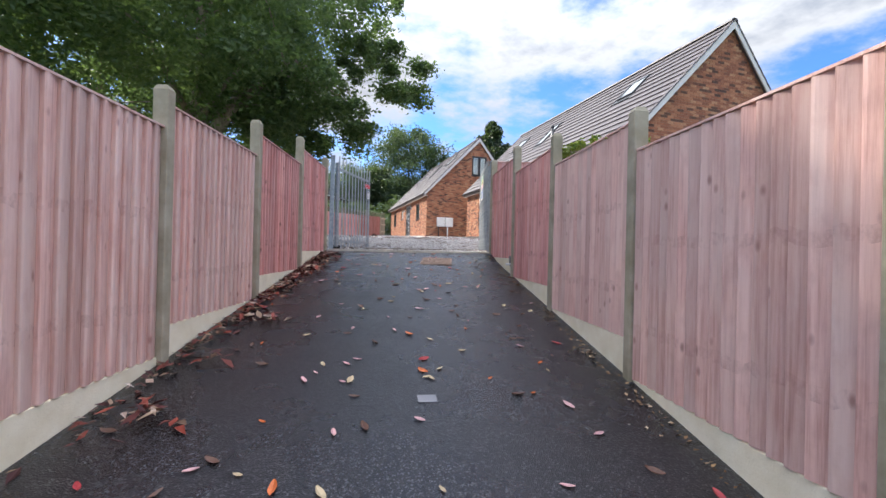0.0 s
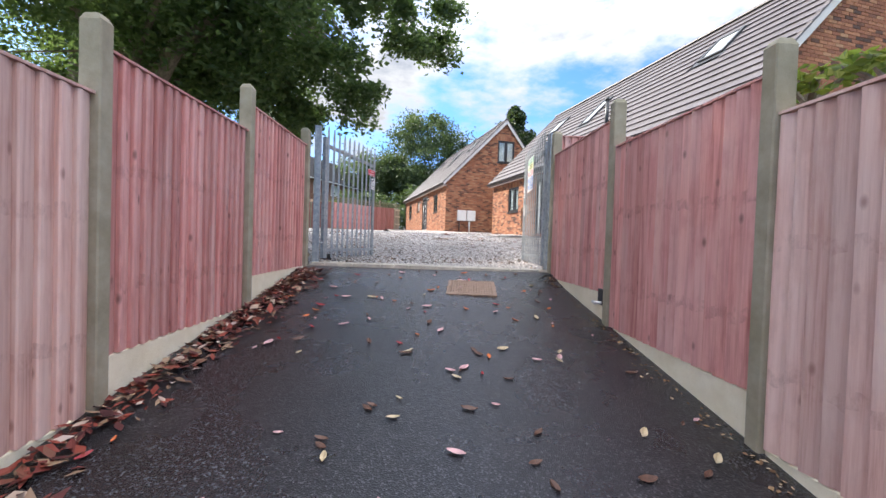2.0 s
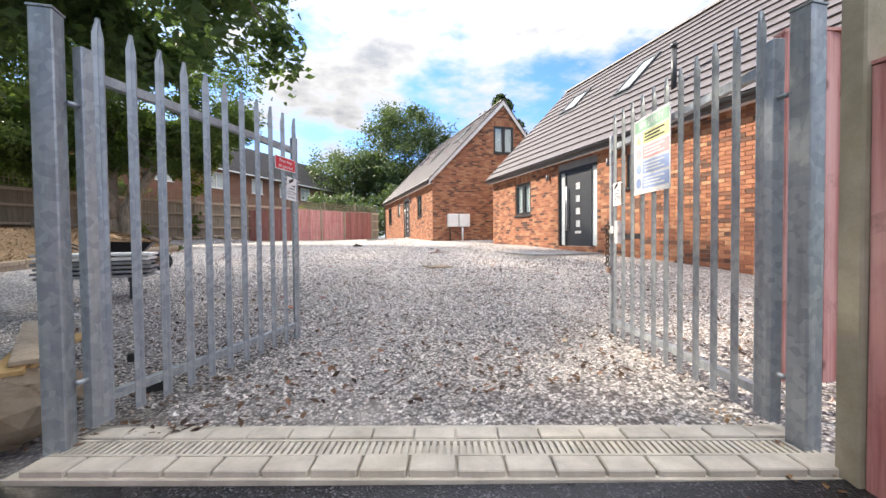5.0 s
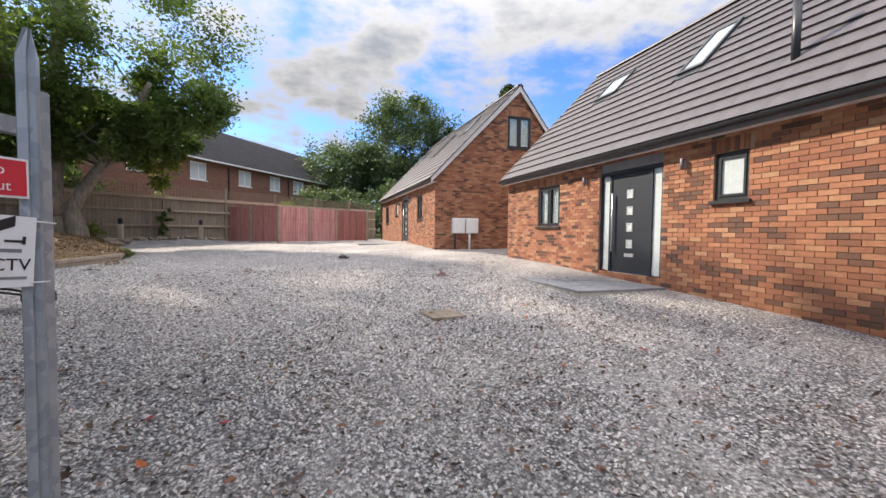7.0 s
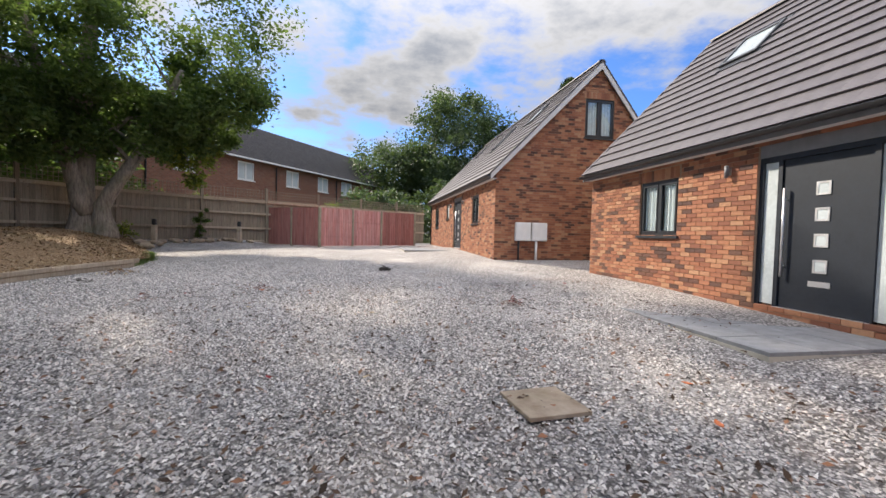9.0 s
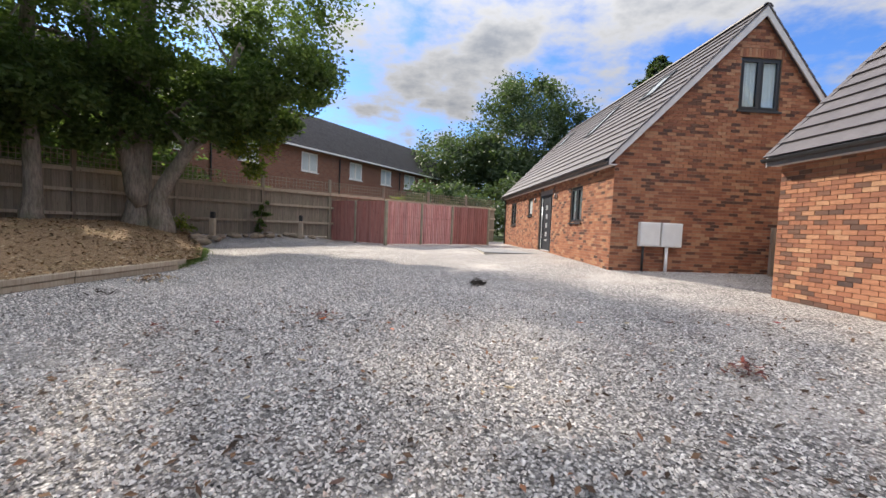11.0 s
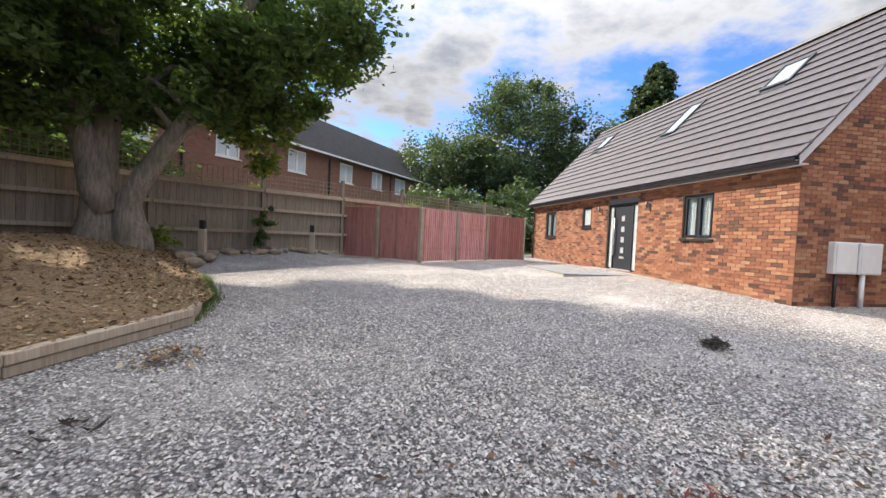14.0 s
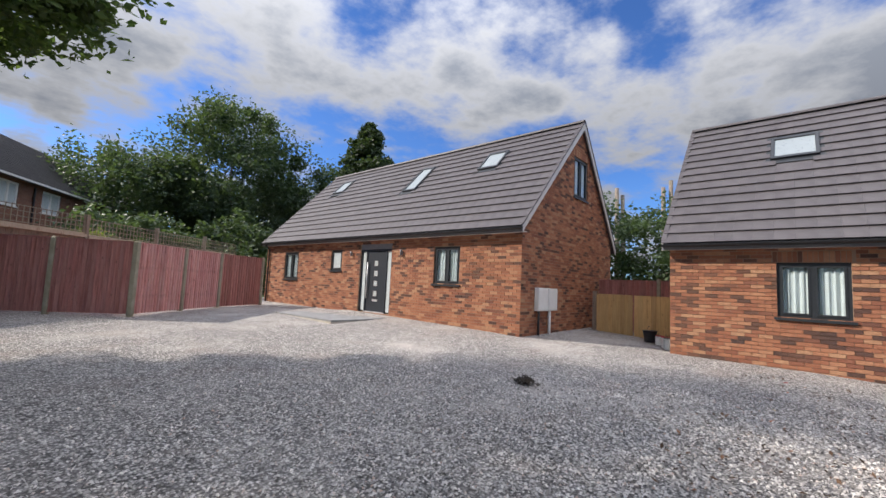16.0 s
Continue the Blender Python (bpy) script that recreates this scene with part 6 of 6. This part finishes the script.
# ---- cover in the asphalt, outlet at the fence foot, packet ----
def cover():
    a, b, c, d = Vector((1.79, 1.64)), Vector((2.32, 1.47)), Vector((2.23, 0.92)), Vector((1.72, 1.05))
    u = (b - a).normalized()
    m = frame_at(d, Vector((0.96, -0.28)), 0)
    z = lambda p: G(p.x, p.y)
    o = thing("manhole_cover", Matrix.Identity(4), "rusty chequered steel access cover set in the asphalt", "access cover")
    mm = Matrix.Translation((1.74, 1.04, G(1.74, 1.04) + 0.012)) @ Matrix.Rotation(math.atan2(-0.16, 0.53), 4, "Z") @ Matrix.Rotation(math.atan(0.165), 4, "X")
    p = part("plate", one_box(0, 0.56, 0, 0.6, -0.03, 0.0), M["rust"], o)
    p.matrix_basis = mm
    bm = bmesh.new()
    for r in ((-0.03, 0.0, -0.03, 0.63), (0.56, 0.59, -0.03, 0.63), (0, 0.56, -0.03, 0.0), (0, 0.56, 0.6, 0.63)):
        box(bm, r[0], r[1], r[2], r[3], -0.03, 0.003)
    p = part("cover_frame", bm, M["rust"], o, "steel frame")
    p.matrix_basis = mm
    bm = bmesh.new()
    for i in range(17):
        for j in range(18):
            x, y = 0.025 + i * 0.032, 0.025 + j * 0.0325
            s = 0.011
            q = (s, 0.004) if (i + j) % 2 else (0.004, s)
            box(bm, x - q[0], x + q[0], y - q[1], y + q[1], 0.0, 0.004)
    p = part("tread_pattern", bm, M["rust"], o)
    p.matrix_basis = mm


cover()
o = thing("access_cover", Matrix.Translation((3.42, 8.5, G(3.42, 8.5) + 0.02)) @ Matrix.Rotation(radians(8), 4, "Z"), "small tan buried cover showing in the gravel", "access cover")
part("plate", one_box(-0.24, 0.24, -0.24, 0.24, -0.03, 0.0, bevel=0.003), M["rock"], o)

p0 = GR[5] + (GR[6] - GR[5]) * 0.02
o = thing("cable_outlet", frame_at(p0, GR[6] - GR[5], G(p0.x, p0.y) + 0.18), "black cable outlet with foil tape under the fence panel", "cable outlet")
part("outlet_box", one_box(0.02, 0.14, 0.02, 0.06, 0.0, 0.17, bevel=0.006), M["black"], o)
bm = bmesh.new()
tube(bm, [(0.03, 0.07, 0.03), (0.1, 0.1, 0.02), (0.15, 0.11, 0.03)], [0.014, 0.02, 0.014], 10)
part("taped_cable", bm, M["chrome"], o, "foil-taped cable end", smooth=True)


# ---- wheelbarrow and stacked boards on the left ----
def wheelbarrow(p, turn):
    o = thing("wheelbarrow", Matrix.Translation((*p, G(*p))) @ Matrix.Rotation(turn, 4, "Z"), "old black wheelbarrow standing on the gravel", "wheelbarrow")
    bm = bmesh.new()
    lo = [bm.verts.new(v) for v in ((-0.28, -0.18, 0.3), (0.28, -0.14, 0.34), (0.28, 0.14, 0.34), (-0.28, 0.18, 0.3))]
    hi = [bm.verts.new(v) for v in ((-0.42, -0.32, 0.6), (0.5, -0.3, 0.58), (0.5, 0.3, 0.58), (-0.42, 0.32, 0.6))]
    for i in range(4):
        bm.faces.new((lo[i], lo[(i + 1) % 4], hi[(i + 1) % 4], hi[i]))
    bm.faces.new(lo)
    bmesh.ops.solidify(bm, geom=bm.faces[:], thickness=0.006)
    part("tray", bm, M["black"], o, "dented black tray")
    bm = bmesh.new()
    for sgn in (-1, 1):
        tube(bm, [(-1.0, sgn * 0.3, 0.62), (-0.4, sgn * 0.24, 0.36), (0.3, sgn * 0.15, 0.29), (0.62, sgn * 0.06, 0.2)], 0.017, 8)
        tube(bm, [(-0.35, sgn * 0.24, 0.36), (-0.3, sgn * 0.24, 0.0), (-0.15, sgn * 0.22, 0.0), (0.0, sgn * 0.2, 0.32)], 0.014, 8)
    part("frame", bm, M["black"], o, smooth=True)
    bm = bmesh.new()
    ring = [(0.62 + 0.155 * math.cos(a), 0, 0.19 + 0.155 * math.sin(a)) for a in [2 * math.pi * i / 20 for i in range(21)]]
    tube(bm, ring, 0.037, 8)
    part("tyre", bm, M["black"], o, smooth=True)
    bm = bmesh.new()
    tube(bm, [(0.62, -0.02, 0.19), (0.62, 0.02, 0.19)], 0.12, 16)
    part("wheel_rim", bm, M["rust"], o, "rusty red rim")
    bm = bmesh.new()
    for sgn in (-1, 1):
        tube(bm, [(-1.02, sgn * 0.3, 0.63), (-0.9, sgn * 0.29, 0.58)], 0.024, 8)
    part("grip", bm, M["black"], o)


wheelbarrow((-2.55, 10.0), radians(12))
for i in range(4):
    o = thing("plank", Matrix.Translation((-0.75 - 0.06 * i, 4.2 + 0.1 * i, G(-0.8, 4.2) + 0.14 + 0.035 * i)) @ Matrix.Rotation(radians(100 + 6 * i), 4, "Z"), "offcut of pale timber stacked behind the gate", "plank", "stacked planks")
    part("plank_body", one_box(-0.9, 0.9, -0.08, 0.08, 0, 0.03, bevel=0.003), M["sleeper" if i % 2 else "new_wood"], o)
o = thing("board_stack", Matrix.Translation((-1.75, 7.35, G(-1.75, 7.35))) @ Matrix.Rotation(radians(8), 4, "Z"), "stack of pale sheets raised on two dark trestles behind the gate", "building material")
# the trestles are added only to hold the sheets up
for x in (-0.4, 0.4):
    bm = bmesh.new()
    box(bm, x - 0.03, x + 0.03, -0.22, 0.22, 0.24, 0.3)
    for y in (-0.2, 0.16):
        box(bm, x - 0.02, x + 0.02, y, y + 0.04, 0.0, 0.24)
    part("trestle", bm, M["black"], o, "dark low trestle")
for k in range(6):
    part("sheet", one_box(-0.62 - 0.03 * (k % 2), 0.6 + 0.02 * (k % 3), -0.26, 0.25, 0.304 + k * 0.06, 0.34 + k * 0.06, bevel=0.004), M["curtain" if k > 3 else "slab"], o)
for x, y, w in ((0.17, 3.77, 0.07), (-0.25, 4.53, 0.05)):
    o = thing("block", Matrix.Translation((x, y, G(x, y) - 0.01)) @ Matrix.Rotation(0.4, 4, "Z"), "small black plastic block lying on the gravel by the gate", "block")
    part("block_body", one_box(-w, w, -w * 0.7, w * 0.7, 0, w * 1.5, bevel=0.008), M["black"], o)

# ---- dark weed clump and small growth on the gravel ----
def clump_of(p, r, n, mat, seed, label, L=0.05, W=0.012, lift=0.0):
    rng = np.random.default_rng(seed)
    q = rng.normal(size=(n, 2)) * r * 0.5
    z = np.array([G(p[0] + a, p[1] + b) for a, b in q]) + rng.random(n) * 0.12 * np.exp(-(q ** 2).sum(1) / (r * r * 0.4))
    chips("weed_clump", np.column_stack([p[0] + q[:, 0], p[1] + q[:, 1], z]), L, W, mat, seed, label, lift, 1.2, category="debris")


clump_of((2.33, 15.95), 0.16, 150, M["dead_dark"], 91, "dark heap of dead leaves on the gravel")
clump_of((-1.34, 12.6), 0.12, 50, M["fallen"], 92, "small reddish dead leaves on the gravel", 0.025, 0.01)
clump_of((0.16, 13.4), 0.18, 70, M["fallen"], 93, "small reddish dead leaves on the gravel", 0.025, 0.01)
clump_of((4.3, 11.8), 0.2, 90, M["fallen"], 94, "reddish dead leaves on the gravel", 0.03, 0.012)


clump_of((-3.42, 15.6), 0.3, 110, M["fallen_dry"], 95, "dry leaves and twigs caught against the sleeper edging", 0.04, 0.016)
clump_of((-3.3, 14.25), 0.2, 16, M["dead_dark"], 96, "dark dead twigs on the gravel by the edging", 0.05, 0.006)


def grass_edge():
    rng = np.random.default_rng(51)
    n = 2600
    t = rng.random(n)
    x = np.interp(t, [0, 0.4, 1], [-3.85, -4.15, -5.3]) + rng.normal(0, 0.09, n)
    y = np.interp(t, [0, 0.4, 1], [16.9, 18.3, 20.6]) + rng.normal(0, 0.06, n)
    z = np.array([G(a, b) for a, b in zip(x, y)])
    h = (0.04 + 0.09 * rng.random(n))
    lean = rng.normal(0, 0.03, (n, 2))
    a = rng.random(n) * 6.283
    w = 0.005
    v = np.stack([np.stack([x - w * np.cos(a), y - w * np.sin(a), z], 1), np.stack([x + w * np.cos(a), y + w * np.sin(a), z], 1), np.stack([x + lean[:, 0], y + lean[:, 1], z + h], 1)], 1).reshape(-1, 3)
    tagged(quads_object("grass_tufts", v, np.arange(n * 3).reshape(-1, 3), M["grass_blade"]), "short green grass along the edge of the soil bed", "grass", kind="stuff")


M["grass_blade"] = leaf_mat("grass_blade", (0.06, 0.1, 0.03), (0.1, 0.15, 0.04), (0.2, 0.22, 0.08), 0.4)
grass_edge()


# ---- fallen leaves on the drive ----
def leaf_mesh(mat, seed, L=0.05):
    rnd = random.Random(seed)
    bm = bmesh.new()
    n = 6
    mid, a, b = [], [], []
    for i in range(n + 1):
        t = i / n
        x = (t - 0.5) * 2 * L
        w = L * 0.42 * math.sin(math.pi * min(1, t * 0.92 + 0.04)) ** 0.8
        up = 0.25 * L * (t - 0.5) ** 2 * 4 * rnd.uniform(0.5, 1.2)
        mid.append(bm.verts.new((x, 0, 0.002 + up)))
        a.append(bm.verts.new((x, w, 0.006 + up + w * 0.5)))
        b.append(bm.verts.new((x, -w, 0.006 + up + w * 0.3)))
    for i in range(n):
        bm.faces.new((mid[i], mid[i + 1], a[i + 1], a[i]))
        bm.faces.new((b[i], b[i + 1], mid[i + 1], mid[i]))
    bmesh.ops.recalc_face_normals(bm, faces=bm.faces[:])
    me = bpy.data.meshes.new("fallen_leaf")
    bm.to_mesh(me)
    bm.free()
    me.materials.append(mat)
    return me


def scatter_leaves():
    rnd = random.Random(33)
    meshes = [[leaf_mesh(m, 5 * i + j, 0.028 + 0.013 * j) for j in range(3)] for i, m in enumerate(FALLEN)]
    slope = math.atan(0.17)
    for i in range(240):
        t = rnd.random() ** 0.75
        y = -7.5 + 9.8 * t
        lx, rx = -2.35 + (y + 7.5) * 0.217, 1.85 + (y + 7.5) * 0.177
        x = lx + 0.3 + (rx - lx - 0.5) * (rnd.random() ** 0.85)
        if ahead(x, y) > -0.15:
            continue
        c = rnd.choices(range(5), (2, 2, 4, 3, 4))[0]
        ob = new("fallen_leaf", meshes[c][rnd.randrange(3)])
        ob.matrix_basis = Matrix.Translation((x, y, G(x, y) + 0.004)) @ Matrix.Rotation(slope, 4, "X") @ Matrix.Rotation(rnd.uniform(0, 6.28), 4, "Z") @ Matrix.Rotation(rnd.uniform(-0.2, 0.2), 4, "X")
        tagged(ob, "curled %s fallen leaf on the asphalt" % FALLEN_WORD[c], "leaf", "fallen leaves")
    for i in range(90):
        x, y = rnd.uniform(-1.5, 6.0), rnd.uniform(3.6, 13.5)
        c = rnd.choices(range(5), (1, 1, 0, 2, 9))[0]
        ob = new("fallen_leaf", meshes[c][rnd.randrange(3)])
        ob.matrix_basis = Matrix.Translation((x, y, G(x, y) + 0.012)) @ Matrix.Rotation(rnd.uniform(0, 6.28), 4, "Z")
        tagged(ob, "curled %s fallen leaf on the gravel" % FALLEN_WORD[c], "leaf", "fallen leaves")
    # the drift along the left fence, thickest near the top
    rng = np.random.default_rng(12)
    n = 1500
    y = 2.4 - np.minimum(np.abs(rng.normal(0, 2.6, n)), 9.8)
    off = 0.07 + np.abs(rng.normal(0, 0.22, n)) * (0.2 + 0.8 * ((y + 7.5) / 9.9) ** 1.5)
    x = -1.35 + 0.2162 * (y + 2.89) + off
    z = np.array([G(a, b) for a, b in zip(x, y)]) + 0.03 * rng.random(n) * (off < 0.3)
    chips("leaf_litter", np.column_stack([x, y, z]), 0.043, 0.019, M["fallen"], 13, "drift of dead red and brown leaves along the fence foot", 0.008, 0.5)
    n = 500
    y = -7.5 + 9.9 * rng.random(n)
    x = 2.50 + 0.1765 * (y + 3.88) - 0.08 - np.abs(rng.normal(0, 0.08, n))
    z = np.array([G(a, b) for a, b in zip(x, y)])
    chips("leaf_litter", np.column_stack([x, y, z]), 0.018, 0.01, M["fallen_dry"], 14, "crumbs of dry litter along the fence foot", 0.006, 0.5)
    n = 4600
    x, y = rng.uniform(-1.5, 6.5, n), 3.0 + 11 * rng.random(n) ** 1.5
    z = np.array([G(a, b) for a, b in zip(x, y)])
    chips("leaf_litter", np.column_stack([x, y, z]), 0.028, 0.014, M["dead_leaf"], 15, "small dark dead leaves and twigs on the gravel", 0.014, 0.6)


scatter_leaves()
o = thing("packet", Matrix.Translation((0.72, -3.87, G(0.72, -3.87) + 0.006)) @ Matrix.Rotation(math.atan(0.17), 4, "X") @ Matrix.Rotation(-0.1, 4, "Z"), "flat grey scrap of plastic on the asphalt", "litter")
part("sheet", one_box(-0.07, 0.07, -0.05, 0.05, 0, 0.004), M["fascia"], o)
for i, (x, y, rad, n) in enumerate(((-1.08, -3.81, 0.2, 26), (-0.62, -1.96, 0.17, 22), (-0.89, -2.99, 0.14, 14), (-0.3, 0.4, 0.2, 26))):
    clump_of((x, y), rad, n, M["fallen"], 120 + i, "small drift of curled red fallen leaves on the asphalt", 0.055, 0.024, 0.012)


# ---- loose stones of the yard ----
def build_stones():
    rng = np.random.default_rng(3)
    n = 130000
    t = rng.random(n)
    px = np.interp(t, [0, 0.3, 0.55, 1], [2.0, 2.6, 1.2, -1.6])
    py = np.interp(t, [0, 0.3, 0.55, 1], [4.6, 8.0, 11.0, 15.0])
    r = 4.6 * rng.random(n) ** 0.7
    a = rng.random(n) * 6.283
    x, y = px + r * np.cos(a), py + r * np.sin(a)
    d = 0.34 * x + 0.94 * y - 2.8
    keep = (d > 0.45) & (x < 7.3 + (15.4 - y) * 0.05) & ~((x > 5.5) & (y > 8.7) & (y < 11.3))
    kx = np.interp(y, [7.2, 9.6, 11.7, 13.5, 15.2, 16.85, 18.3], [-6.6, -5.6, -5.1, -4.85, -4.4, -3.75, -4.1])
    keep &= (x > kx + 0.1)
    x, y = x[keep], y[keep]
    n = len(x)
    z = np.array([G(a, b) for a, b in zip(x, y)]) - 0.014
    s = (0.008 + 0.014 * rng.random(n) ** 1.6)[:, None, None]
    base = np.array([[1, 0, 0], [-0.4, 0.9, 0], [-0.5, -0.85, 0], [0.1, 0.05, 0.75], [0, 0, -0.5]])
    v = base[None] * (0.7 + 0.6 * rng.random((n, 5, 1)))
    ang = rng.random(n) * 6.283
    c, sn = np.cos(ang), np.sin(ang)
    vx = v[:, :, 0] * c[:, None] - v[:, :, 1] * sn[:, None]
    vy = v[:, :, 0] * sn[:, None] + v[:, :, 1] * c[:, None]
    tilt = rng.normal(0, 0.5, (n, 1))
    v = np.stack([vx, vy, v[:, :, 2] + vx * tilt], axis=2) * s + np.stack([x, y, z + 0.004], axis=1)[:, None, :]
    f = np.array([[0, 1, 3], [1, 2, 3], [2, 0, 3]])
    k = np.arange(n)[:, None, None] * 5
    F = (f[None] + k).reshape(-1, 3)
    o = quads_object("gravel_stones", v.reshape(-1, 3), F, M["stone"])
    tagged(o, "loose grey angular gravel stones of the yard", "gravel", kind="stuff")


build_stones()


# ---- the nearest bricks and tiles, one by one ----
def late_pieces():
    shared = {}
    for cells, house_ob, place, thick in LATE:
        for c in cells:
            b = place(c, thick)
            size = tuple(round(b[i + 1] - b[i], 3) for i in (0, 2, 4))
            if size not in shared:
                shared[size] = mesh_of(one_box(0, size[0], 0, size[1], 0, size[2]), "brick", M["brick"])
            piece("brick", shared[size], house_ob, Matrix.Translation((b[0], b[2], b[4])))
    for spots, me, house_ob in LATE_TILES:
        for m, _, _ in spots:
            piece("roof_tile", me, house_ob, m)


late_pieces()
